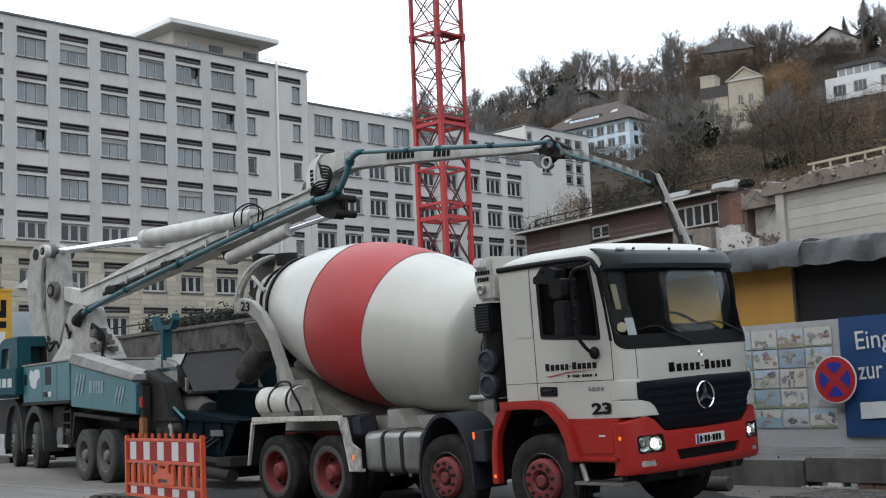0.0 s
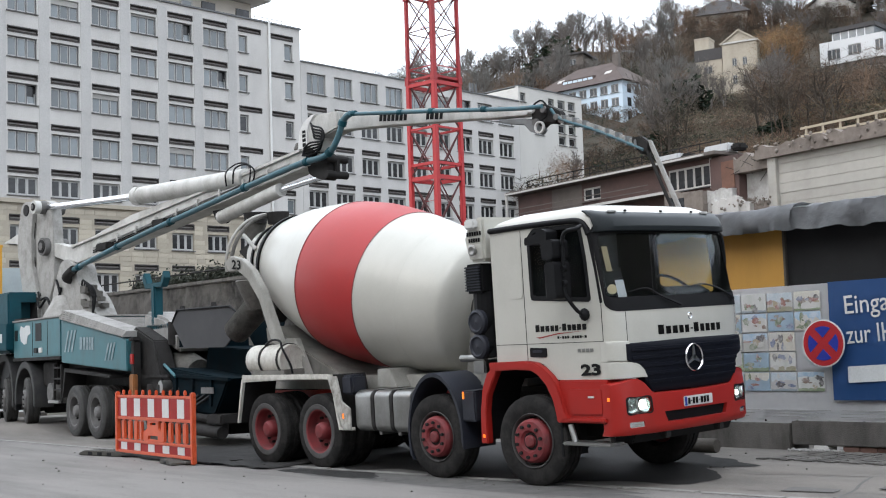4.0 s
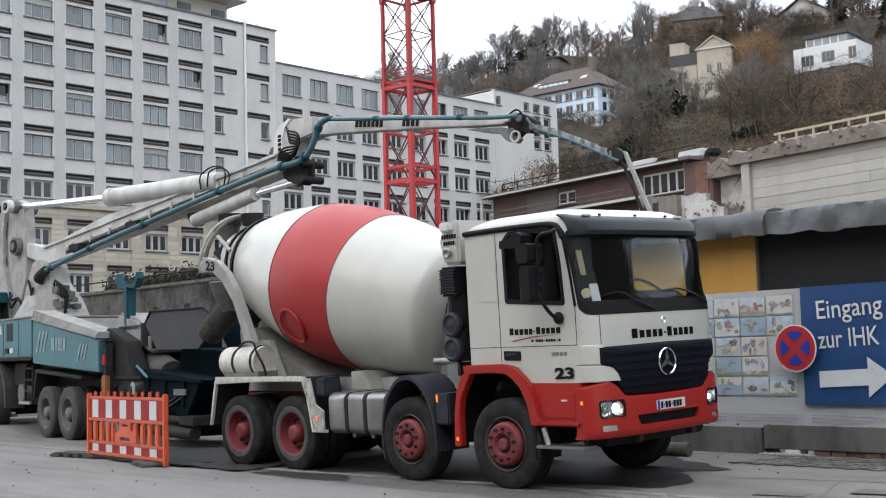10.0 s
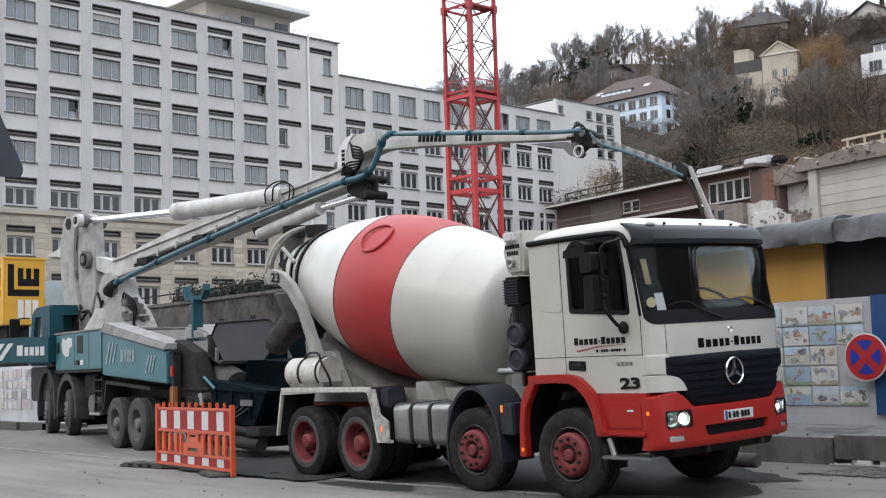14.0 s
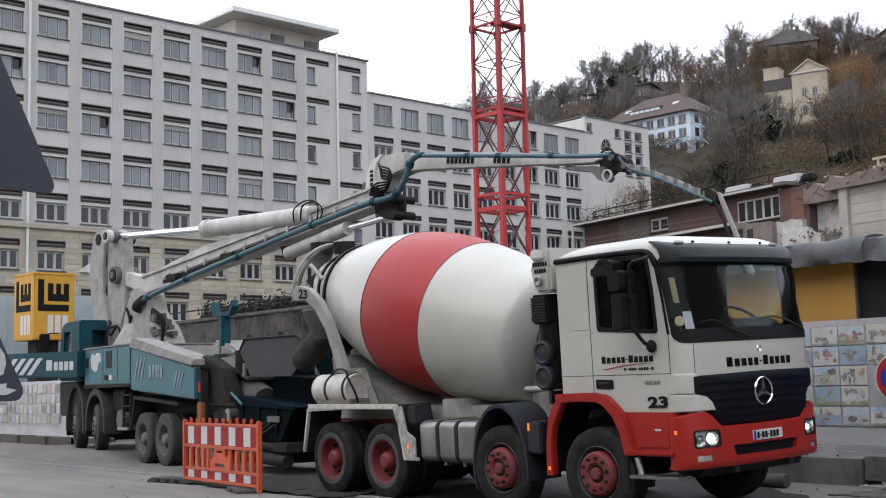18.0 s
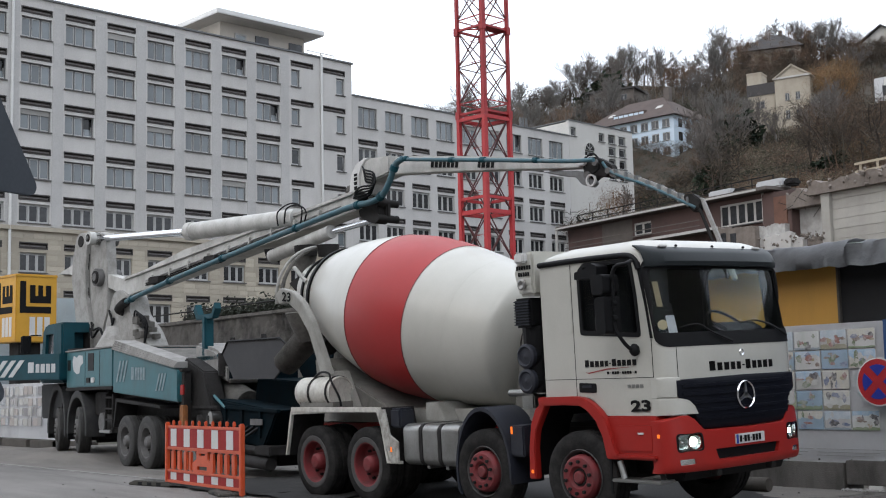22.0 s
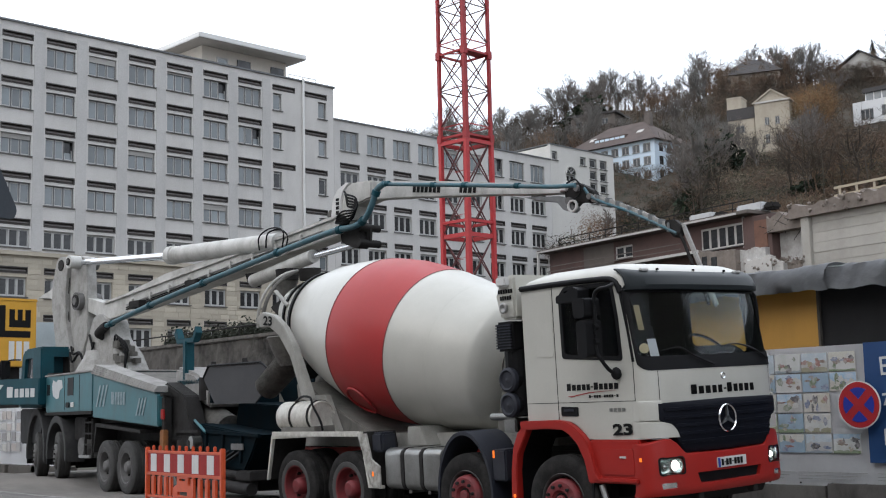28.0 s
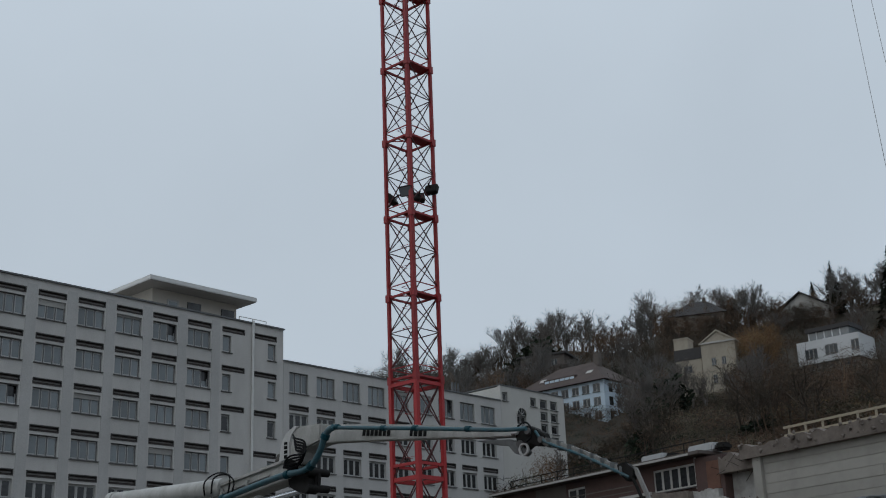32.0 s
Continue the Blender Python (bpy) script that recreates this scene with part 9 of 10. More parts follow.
def brick_house():
    b = thing("brick_house", BRICK, "low brick house half pulled down, with white window frames", "house")
    holes = [(8.4, 10.4, 13.0, 14.0), (17.8, 21.9, 12.5, 14.1)] + [(2.0 + 3.2 * k, 3.6 + 3.2 * k, 10.2, 11.5) for k in range(6)]
    wall_grid("wall", b, M_BRICK_WALL, 0.0, 23.0, 0.0, 14.45, holes, 0.4, "sooty red brick wall")
    # Solid dark block in place of the house's unlit rooms.
    part("rooms", box(0.1, 22.9, 0.45, 9, 0.2, 14.3), M_PANE_DARK, b)
    part("roof_slab", box(-0.6, 23.2, -0.9, 10, 14.5, 14.75, 0.03), M_BROWN_WALL, b, "flat brown roof")
    part("fascia", box(-0.6, 22.2, -1.0, -0.9, 14.50, 14.64), M_WHITE_TRIM, b, "white roof edge")
    part("ledge", box(1.0, 18.7, -1.2, 0.0, 12.3, 12.45), M_BROWN_WALL, b)
    part("ledge_edge", box(1.0, 18.7, -1.3, -1.2, 12.27, 12.47), M_WHITE_TRIM, b, "white ledge edge")
    part("white_post", box(21.95, 22.08, -0.12, -0.01, 12.3, 14.45), M_WHITE_TRIM, b)
    part("white_post", box(-0.55, -0.35, -0.95, -0.8, 12.2, 14.5), M_WHITE_TRIM, b)
    for z in (12.75, 13.15):
        part("balcony_rail", box(1.0, 16.8, -1.15, -1.08, z, z + 0.06), M_BROWN_WALL, b)
    window(b, 8.4, 13.0, 2.0, 1.0, 2, 0, M_WHITE_TRIM, M_PANE_DARK, y=0.1)
    window(b, 17.8, 12.5, 4.1, 1.6, 5, 0, M_WHITE_TRIM, M_PANE_DARK, y=0.1)
    for k in range(6):
        window(b, 2.0 + 3.2 * k, 10.2, 1.6, 1.3, 2, 0, M_WHITE_TRIM, M_PANE_DARK, y=0.1)
    part("brick_panel", box(4.5, 8.2, -0.03, 0.05, 12.3, 14.4), M_BROWN_WALL, b)
    part("pier", box(22.15, 24.75, -0.3, 1.0, 0.0, 14.3, 0.02), M_BRICK_WALL, b, "tall brick pier")
    part("pier_board", box(23.25, 24.4, -0.38, -0.3, 12.05, 13.94, 0.01), M_RUST_BOARD, b, "rust-brown board on the pier")
    rl = part("roof_rail", box(0, 22, 1.0, 1.06, 15.75, 15.82), M_STEEL_DIRTY, b)
    part("rail_bar", box(0, 22, 1.0, 1.05, 15.3, 15.36), M_STEEL_DIRTY, rl)
    for k in range(12):
        part("rail_post", box(2.0 * k, 2.0 * k + 0.06, 1.0, 1.06, 14.75, 15.8), M_STEEL_DIRTY, rl)
    # the opened room and its debris
    part("room_wall", box(24.8, 27.7, 0.4, 0.6, 9.0, 13.2), M_BROKEN, b, "white inner wall laid bare")
    part("room_side", box(27.55, 27.75, -0.3, 2.5, 9.0, 13.0), M_BROKEN, b)
    part("broken_slab", jagged(24.5, 28.0, 12.95, (14.1, 13.9), -0.5, 2.6, 22, 0.22, 2), M_RUBBLE_BROWN, b, "broken floor slab")
    for x0, x1, z0, zs, y0, n, amp, sd, mt, lb in (
            (22.1, 24.5, 10.2, (12.0, 12.05), -0.75, 16, 0.10, 4, M_BROKEN, "broken white plaster wall"),
            (22.9, 25.3, 9.0, (11.25, 11.3), -1.1, 14, 0.14, 11, M_WHITE_TRIM, "fallen white plaster slab"),
            (25.0, 26.2, 9.0, (11.2, 10.75), -1.0, 9, 0.10, 12, M_WHITE_TRIM, "fallen white plaster slab"),
            (18.5, 22.2, 0.0, (12.35, 12.1), -1.2, 18, 0.12, 7, M_RUBBLE_BROWN, "broken masonry"),
            (24.6, 27.7, 0.0, (10.9, 10.6), -0.6, 18, 0.25, 9, M_RUBBLE_BROWN, "heap of broken masonry")):
        part("broken_wall", jagged(x0, x1, z0, zs, y0, y0 + 0.45, n, amp, sd), mt, b, lb)
    # Dark plates on the solid wall, painted for the shade inside holes.
    for x, z, w, hh in ((19.0, 11.55, 0.5, 0.75), (19.9, 11.4, 0.55, 0.8)):
        part("torn_opening", box(x, x + w, -1.22, -1.19, z - hh / 2, z + hh / 2), M_PANE_DARK, b)
    rng = random.Random(14)
    bm = bmesh.new()
    for k in range(140):
        c = Vector((rng.uniform(22.5, 27.8), rng.uniform(-1.3, 0.2), 0))
        c.z = 10.5 + 0.6 * rng.random()
        r = rng.uniform(0.04, 0.12)
        vs = bmesh.ops.create_icosphere(bm, subdivisions=1, radius=r, matrix=Matrix.Translation(c))["verts"]
        for v in vs:
            v.co += Vector((rng.uniform(-1, 1), rng.uniform(-1, 1), rng.uniform(-1, 1))) * r * 0.35
    tagged(part("debris", bm, M_RUBBLE_BROWN, b), "heap of broken plaster", kind="stuff")
    bm = bmesh.new()
    for k in range(60):
        a = Vector((rng.uniform(24.4, 28.2), rng.uniform(-0.6, 0.6), rng.uniform(13.0, 14.3)))
        add_tube(bm, a, a + Vector((rng.uniform(-0.6, 0.6), rng.uniform(-0.6, 0.2), rng.uniform(-0.9, 0.4))), 0.018, seg=4)
    tagged(part("bent_rod", bm, M_STEEL_DIRTY, b), kind="stuff")
    for x, w in ((16.2, 2.3), (20.9, 2.4)):
        s = thing("roof_stack", BRICK @ Matrix.Translation((x, 0.4, 14.76)), "white wrapped stack of material on the roof", "stack", "stacks on the roof")
        part("wrapped_bale", box(0, w, 0, 1.2, 0, 0.62, 0.12), M_SACK, s, "", 50)
        part("end_cap", box(w + 0.01, w + 0.9, 0.1, 1.1, 0, 0.5, 0.15), M_STEEL_DIRTY, s, "", 50)


def sheeted_wall():
    w = thing("sheeted_wall", SHEET, "tall pale wall of horizontal boards holding the slope", "wall")
    part("wall_core", box(0.0, 36, 0.05, 0.6, 0.0, 13.7), M_BOARDS, w)
    meshes = [mesh_of("board", box(0, L, -0.02, 0.05, 0, 0.622, 0.008), M_BOARDS) for L in (9.0, 12.0)]
    rng = random.Random(6)
    for r in range(21):
        x = -0.2 if r % 2 else -1.4
        while x < 22:
            k = rng.randrange(2)
            piece("board", meshes[k], w, Matrix.Translation((max(x, 0.0), rng.uniform(-0.015, 0.01), 0.25 + r * 0.64)))
            x = max(x, 0.0) + (9.0, 12.0)[k] + 0.012
    part("end_pillar", box(-0.7, 0.0, -0.3, 0.6, 0.0, 13.5, 0.02), M_BOARDS, w)
    part("soil_edge", jagged(-1.5, 36, 13.5, (14.3, 14.7), -0.5, 2.5, 70, 0.16, 5), M_RUBBLE_BROWN, w, "crumbling earth edge above the boards")
    bm = bmesh.new()
    for k in range(260):
        c = Vector((rng.uniform(-1.5, 24), rng.uniform(-0.8, 0.5), rng.uniform(13.55, 14.5)))
        r = rng.uniform(0.05, 0.17)
        vs = bmesh.ops.create_icosphere(bm, subdivisions=1, radius=r, matrix=Matrix.Translation(c))["verts"]
        for v in vs:
            v.co += Vector((rng.uniform(-1, 1), rng.uniform(-1, 1), rng.uniform(-1, 1))) * r * 0.4
    tagged(part("stones", bm, M_RUBBLE_BROWN, w), kind="stuff")
    f = thing("timber_railing", SHEET @ Matrix.Translation((0, 1.2, 14.35)), "pale timber railing along the edge of the slope", "railing")
    pm = mesh_of("post", box(-0.06, 0.06, -0.06, 0.06, -0.3, 1.05, 0.01), M_RAIL_WOOD)
    for k in range(20):
        piece("post", pm, f, Matrix.Translation((1.4 + 1.35 * k, 0, 0.0)))
    part("top_bar", box(1.0, 28, -0.10, -0.05, 0.86, 1.02, 0.01), M_RAIL_WOOD, f)
    part("middle_bar", box(1.0, 28, -0.10, -0.05, 0.36, 0.50, 0.01), M_RAIL_WOOD, f)


# ---- houses on the hill ----
HILL_VIEW = (-47.69, 4.86, -1.62)


def at_hill(x, y, d):
    return aim_point(*HILL_VIEW, x, y, d)


M_PANE_HOUSE = mat("house_window_pane", (0.05, 0.058, 0.066), 0.1, dirt=(0.11, 0.12, 0.13), scale=0.9, amount=0.7, vary=0.3)
M_ROOF_BROWN = mat("brown_roof_tiles", (0.078, 0.0546, 0.0468), 0.8, dirt=(0.0507, 0.039, 0.0351), scale=0.5, amount=0.6)
M_ROOF_DARK = mat("dark_slate_roof", (0.0507, 0.0468, 0.0468), 0.7)
M_BLUE_WHITE = mat("bluish_white_render", (0.55, 0.65, 0.74), 0.8, dirt=(0.48, 0.58, 0.67), scale=0.3)
M_CREAM_WALL = mat("cream_house_render", (0.41, 0.365, 0.295), 0.85, dirt=(0.27, 0.235, 0.185), scale=0.3, amount=0.6)
M_WHITE_WALL = mat("white_house_render", (0.624, 0.6318, 0.6396), 0.7, dirt=(0.546, 0.5538, 0.5616), scale=0.3)


def house(name, label, pl, pr, depth, height, wall, roof_mat, roof="hip", roof_h=4.0, wins=(), over=0.5, below=8.0, side_wins=()):
    """A house whose front runs from pl to pr (left and right foot of the wall); wins: (x share, z, w, h)."""
    pl, pr = Vector(pl), Vector(pr)
    u = Vector((pr.x - pl.x, pr.y - pl.y, 0))
    w = u.length
    h = thing(name, frame_to((pl.x, pl.y, min(pl.z, pr.z)), u, (0, 0, 1)), label, "house")
    holes = [(x * w, x * w + ww, z, z + hh) for x, z, ww, hh in wins]
    wall_grid("front_wall", h, wall, 0, w, -below, height, holes, 0.3)
    part("house_body", box(0.02, w - 0.02, 0.32, depth, -below, height), wall, h)
    for x, z, ww, hh in wins:
        window(h, x * w, z, ww, hh, 2 if ww < 2 else 3, 0, M_WINFRAME, M_PANE_HOUSE, y=0.12)
    for yy, z, ww, hh in side_wins:
        part("side_window", box(w - 0.02, w + 0.03, yy, yy + ww, z, z + hh), M_PANE_DARK, h)
    o = over
    bm = bmesh.new()
    if roof == "hip":
        e = [bm.verts.new(p) for p in ((-o, -o, height), (w + o, -o, height), (w + o, depth + o, height), (-o, depth + o, height))]
        ins = min(depth / 2, w / 2.4)
        t = [bm.verts.new(p) for p in ((ins, depth / 2, height + roof_h), (w - ins, depth / 2, height + roof_h))]
        bm.faces.new((e[0], e[1], t[1], t[0])), bm.faces.new((e[1], e[2], t[1])), bm.faces.new((e[2], e[3], t[0], t[1])), bm.faces.new((e[3], e[0], t[0]))
        bm.faces.new(list(reversed(e)))
    elif roof == "gable_front":
        add_prism(bm, [(-o, height - 0.2), (w / 2, height + roof_h), (w + o, height - 0.2), (w + o, height + 0.1), (w / 2, height + roof_h + 0.35), (-o, height + 0.1)], -o, depth + o)
        part("gable", prism([(0, height), (w, height), (w / 2, height + roof_h)], 0.0, 0.3), wall, h)
    elif roof == "gable":
        for v in add_prism(bm, [(-o, height - 0.2), (depth / 2, height + roof_h), (depth + o, height - 0.2), (depth + o, height), (depth / 2, height + roof_h + 0.3), (-o, height)], -o, w + o):
            v.co = Vector((v.co.y, v.co.x, v.co.z))
        bmesh.ops.recalc_face_normals(bm, faces=bm.faces)
        part("gable", prism([(0.3, 0), (depth - 0.3, 0), (depth / 2, roof_h)], 0, 0.3), wall, h).matrix_basis = Matrix(((0, 1, 0, w - 0.3), (1, 0, 0, 0), (0, 0, 1, height), (0, 0, 0, 1)))
    else:
        add_box(bm, -o, w + o, -o, depth + o, height, height + roof_h)
    part("roof", bm, roof_mat, h)
    return h, w


def hill_houses():
    h, w = house("hotel_house", "bluish-white house with a broad brown hipped roof and dormers", at_hill(902, 232, 242), at_hill(1057, 222, 230), 12, 7.6, M_BLUE_WHITE, M_ROOF_BROWN, "hip", 5.2,
                 [(0.05 + 0.118 * k, z, 1.6, 1.55) for k in range(8) for z in (0.4, 3.0, 5.5)], 0.9, 12, [(1.5 + 2.6 * k, z, 1.2, 1.6) for k in range(4) for z in (0.4, 3.0, 5.5)])
    dm = part("dormer", prism([(0.0, 0.0), (0.0, 1.7), (3.2, 2.0), (3.2, 0.0)], 0.0, 7.4), M_ROOF_BROWN, h, "long dormer")
    dm.matrix_basis = Matrix(((0, 1, 0, w * 0.28), (1, 0, 0, 1.3), (0, 0, 1, 8.2), (0, 0, 0, 1)))
    for k in range(6):
        part("dormer_window", box(w * 0.28 + 0.25 + 1.18 * k, w * 0.28 + 1.25 + 1.18 * k, 1.24, 1.29, 8.45, 9.65), M_BLUE_WHITE, h)
    for x in (0.2, 0.74):
        o = part("skylight", box(0, 1.3, 0, 1.0, 0, 0.08), M_WHITE_TRIM, h)
        o.matrix_basis = Matrix.Translation((w * x, 2.0, 9.8)) @ Matrix.Rotation(radians(38), 4, "X")
    part("chimney", box(w * 0.72, w * 0.72 + 1.2, 5.5, 6.5, 11, 14.4), M_BROWN_WALL, h)
    h, w = house("gabled_villa", "cream stone villa with a pediment gable", at_hill(1233, 165, 268), at_hill(1294, 160, 266), 9, 9.4, M_CREAM_WALL, M_CREAM_WALL, "gable_front", 2.4,
                 [(0.28, 4.6, 0.9, 1.6), (0.58, 4.6, 0.9, 1.6), (0.28, 0.8, 0.9, 1.8), (0.58, 0.8, 0.9, 1.8)], 0.35, 8)
    part("cornice", box(-0.3, w + 0.3, -0.25, 0.1, 9.3, 9.65), M_WHITE_TRIM, h)
    house("villa_annex", "cream side wing of the villa with a dark mansard", at_hill(1186, 165, 272), at_hill(1232, 165, 270), 8, 6.2, M_CREAM_WALL, M_ROOF_DARK, "flat", 2.4, [(0.3, 3.4, 1.8, 1.5)], 0.2, 8)
    house("villa_tower", "cream chimney block of the villa", at_hill(1184, 140, 276), at_hill(1209, 140, 275), 4, 7.6, M_CREAM_WALL, M_CREAM_WALL, "flat", 0.3, [], 0.1, 8)
    h, w = house("white_house", "white modern house with large dark windows", at_hill(1402, 120, 300), at_hill(1514, 109, 294), 9, 4.9, M_WHITE_WALL, M_WHITE_WALL, "flat", 0.25,
                 [(0.12, 0.9, 3.0, 2.4), (0.45, 1.3, 3.0, 2.3), (0.87, 1.3, 1.8, 2.4)], 0.02, 0.2)
    part("lower_storey", box(0.6, w - 0.6, 0.3, 8, -9, -0.02), M_RUBBLE, h, "stone lower storey")
    part("garden_door", box(w * 0.68, w * 0.88, 0.2, 0.32, -2.2, -0.3), M_PANE_DARK, h)
    part("roof_storey", box(w * 0.16, w * 0.82, 1.6, 8, 5.1, 7.3), M_PANE, h, "glazed roof storey")
    part("roof_cap", box(w * 0.13, w * 0.85, 1.0, 8.5, 7.3, 8.3, 0.05), M_ROOF_DARK, h, "dark flat roof")
    for k in range(5):
        part("mullion", box(w * 0.16 + 1.9 * k, w * 0.16 + 1.9 * k + 0.25, 1.54, 1.62, 5.1, 7.3), M_WHITE_WALL, h)
    h, w = house("ridge_house", "grey house with a dark hipped roof on the ridge", at_hill(1177, 54, 338), at_hill(1275, 52, 336), 10, 3.2, M_GREY_BEIGE, M_ROOF_DARK, "hip", 5.0, [(0.05, 0.9, 1.2, 1.5), (0.8, 0.9, 1.4, 1.5)], 1.0, 6)
    part("chimney", box(w * 0.6, w * 0.6 + 0.9, 4, 5, 6.0, 8.9), M_BROWN_WALL, h)
    house("gabled_house", "house with a steep dark roof among bare trees", at_hill(1366, 50, 344), at_hill(1468, 44, 338), 12, 3.4, M_WHITE_PLASTER, M_ROOF_DARK, "gable_front", 5.0, [(0.8, 1.2, 1.4, 1.7)], 0.9, 6)
    house("beige_house", "beige rendered house at the edge of the wood", at_hill(1526, 48, 342), at_hill(1600, 44, 338), 10, 5.0, M_CREAM_WALL, M_ROOF_BROWN, "hip", 3.0, [(0.1, 1.6, 1.4, 1.8), (0.35, 1.6, 1.4, 1.8), (0.6, 1.6, 1.4, 1.8)], 0.8, 6)
    house("wooden_house", "dark low house under the trees", at_hill(908, 132, 300), at_hill(986, 128, 296), 8, 3.4, M_BROWN_WALL, M_ROOF_DARK, "flat", 0.4, [(0.12, 0.9, 1.6, 1.5), (0.4, 0.9, 1.6, 1.5), (0.7, 0.9, 1.6, 1.5)], 0.7, 6)


# ---- woods ----
def bark(name, color, dirt):
    return mat(name, color, 0.95, dirt=dirt, scale=1.0, amount=0.6)


M_BARK = bark("grey_bark", (0.151, 0.142, 0.132), (0.0912, 0.0865, 0.0818))
M_BARK_BROWN = bark("brown_bark", (0.131, 0.115, 0.103), (0.081, 0.0716, 0.066))


def island_mat(name, colors):
    """Bark and dry leaf colours that vary from twig to twig."""
    m = bpy.data.materials.new(name)
    m.use_nodes = True
    n, l = m.node_tree.nodes, m.node_tree.links
    b = n["Principled BSDF"]
    b.inputs["Roughness"].default_value = 0.95
    b.inputs["Specular IOR Level"].default_value = 0.1
    g = n.new("ShaderNodeNewGeometry")
    r = n.new("ShaderNodeValToRGB")
    r.color_ramp.interpolation = "CONSTANT"
    el = r.color_ramp.elements
    el[0].position, el[0].color = 0.0, (*colors[0], 1)
    el[1].position, el[1].color = 1.0 / len(colors), (*colors[1], 1)
    for i, c in enumerate(colors[2:], 2):
        e = el.new(i / len(colors))
        e.color = (*c, 1)
    l.new(g.outputs["Random Per Island"], r.inputs["Fac"])
    tc = n.new("ShaderNodeTexCoord")
    nz = n.new("ShaderNodeTexNoise")
    nz.inputs["Scale"].default_value = 0.035
    l.new(tc.outputs["Object"], nz.inputs["Vector"])
    mr = n.new("ShaderNodeMapRange")
    mr.inputs["From Min"].default_value, mr.inputs["From Max"].default_value = 0.3, 0.7
    mr.inputs["To Min"].default_value, mr.inputs["To Max"].default_value = 0.5, 1.45
    l.new(nz.outputs["Fac"], mr.inputs["Value"])
    hsv = n.new("ShaderNodeHueSaturation")
    l.new(mr.outputs["Result"], hsv.inputs["Value"])
    l.new(r.outputs["Color"], hsv.inputs["Color"])
    l.new(hsv.outputs["Color"], b.inputs["Base Color"])
    return m


M_TWIGS = island_mat("bare_twigs", [(0.086, 0.070, 0.056), (0.066, 0.055, 0.045), (0.097, 0.079, 0.062), (0.059, 0.05, 0.042), (0.076, 0.066, 0.05)])
M_RUST_TWIGS = island_mat("rusty_brown_twigs", [(0.142, 0.096, 0.068), (0.109, 0.075, 0.056), (0.16, 0.112, 0.077), (0.0884, 0.064, 0.050)])
M_RUSSET = island_mat("russet_leaves", [(0.17, 0.098, 0.052), (0.13, 0.078, 0.046), (0.20, 0.125, 0.066), (0.098, 0.066, 0.043), (0.155, 0.112, 0.058)])
M_SCRUB = island_mat("winter_scrub", [(0.152, 0.131, 0.0969), (0.108, 0.105, 0.0698), (0.174, 0.145, 0.111), (0.0942, 0.0909, 0.0617), (0.145, 0.112, 0.0875)])
M_EVERGREEN = island_mat("evergreen_needles", [(0.0203, 0.0281, 0.0195), (0.0265, 0.0359, 0.0218), (0.0172, 0.0234, 0.0172), (0.0328, 0.039, 0.0265)])
M_AUTUMN = island_mat("autumn_leaves", [(0.156, 0.078, 0.039), (0.2028, 0.1092, 0.0468), (0.117, 0.0624, 0.0351), (0.1716, 0.117, 0.0702)])


def bare_tree_mesh(seed, h=14.0, spread=0.5, levels=5):
    """Trunk, limbs and fine twigs as one tapering skeleton of three-sided rods."""
    rng = random.Random(seed)
    verts, faces = [], []

    def rod(a, b, r0, r1):
        d = (b - a).normalized()
        s = d.orthogonal().normalized()
        u = d.cross(s)
        i = len(verts)
        for p, r in ((a, r0), (b, r1)):
            for k in range(3):
                an = 2.0944 * k
                verts.append(tuple(p + (s * math.cos(an) + u * math.sin(an)) * r))
        for k in range(3):
            faces.append((i + k, i + (k + 1) % 3, i + 3 + (k + 1) % 3, i + 3 + k))

    def grow(p, d, length, r, lv):
        q = p
        n = 2 if lv else 3
        for k in range(n):
            d = (d + Vector((rng.gauss(0, 0.12), rng.gauss(0, 0.12), 0.06))).normalized()
            e = q + d * length / n
            rod(q, e, r * (1 - 0.25 * k / n), r * (1 - 0.25 * (k + 1) / n))
            q = e
            if lv < levels and (lv > 0 or k > 0):
                side = Vector((rng.uniform(-1, 1), rng.uniform(-1, 1), rng.uniform(0.1, 0.7))).normalized()
                grow(q, (d * 0.55 + side * (0.6 + spread * 0.4)).normalized(), length * rng.uniform(0.5, 0.75), max(r * 0.5, 0.028), lv + 1)
        if lv < levels:
            for k in range(2):
                side = Vector((rng.uniform(-1, 1), rng.uniform(-1, 1), rng.uniform(-0.1, 0.6)))
                grow(q, (d + side * spread).normalized(), length * rng.uniform(0.6, 0.82), max(r * 0.6, 0.028), lv + 1)
    grow(Vector((0, 0, -0.5)), Vector((0, 0, 1)), h * 0.30, h * 0.018, 0)
    me = bpy.data.meshes.new("crown")
    me.from_pydata(verts, [], faces)
    return me


def spruce_mesh(seed, h=12.0, wide=0.26):
    rng = random.Random(seed)
    bm = bmesh.new()
    n = 26
    for i in range(n):
        z = h * (0.06 + 0.94 * i / n)
        r = wide * h * (1 - z / h) ** 0.85 + 0.12
        for k in range(int(7 + 9 * (1 - i / n))):
            a = rng.uniform(0, 6.283)
            rr = r * rng.uniform(0.65, 1.1)
            tip = Vector((rr * math.cos(a), rr * math.sin(a), z - rr * 0.28 + rng.uniform(-0.15, 0.15)))
            t = Vector((-math.sin(a), math.cos(a), 0)) * rr * 0.24
            for zz in (0.0, 0.18):
                v = [bm.verts.new((0, 0, z + 0.2 + zz)), bm.verts.new(tip * 0.6 + Vector((0, 0, z * 0.4)) + t), bm.verts.new(tip + Vector((0, 0, -zz))), bm.verts.new(tip * 0.6 + Vector((0, 0, z * 0.4)) - t)]
                bm.faces.new(v)
    return bm


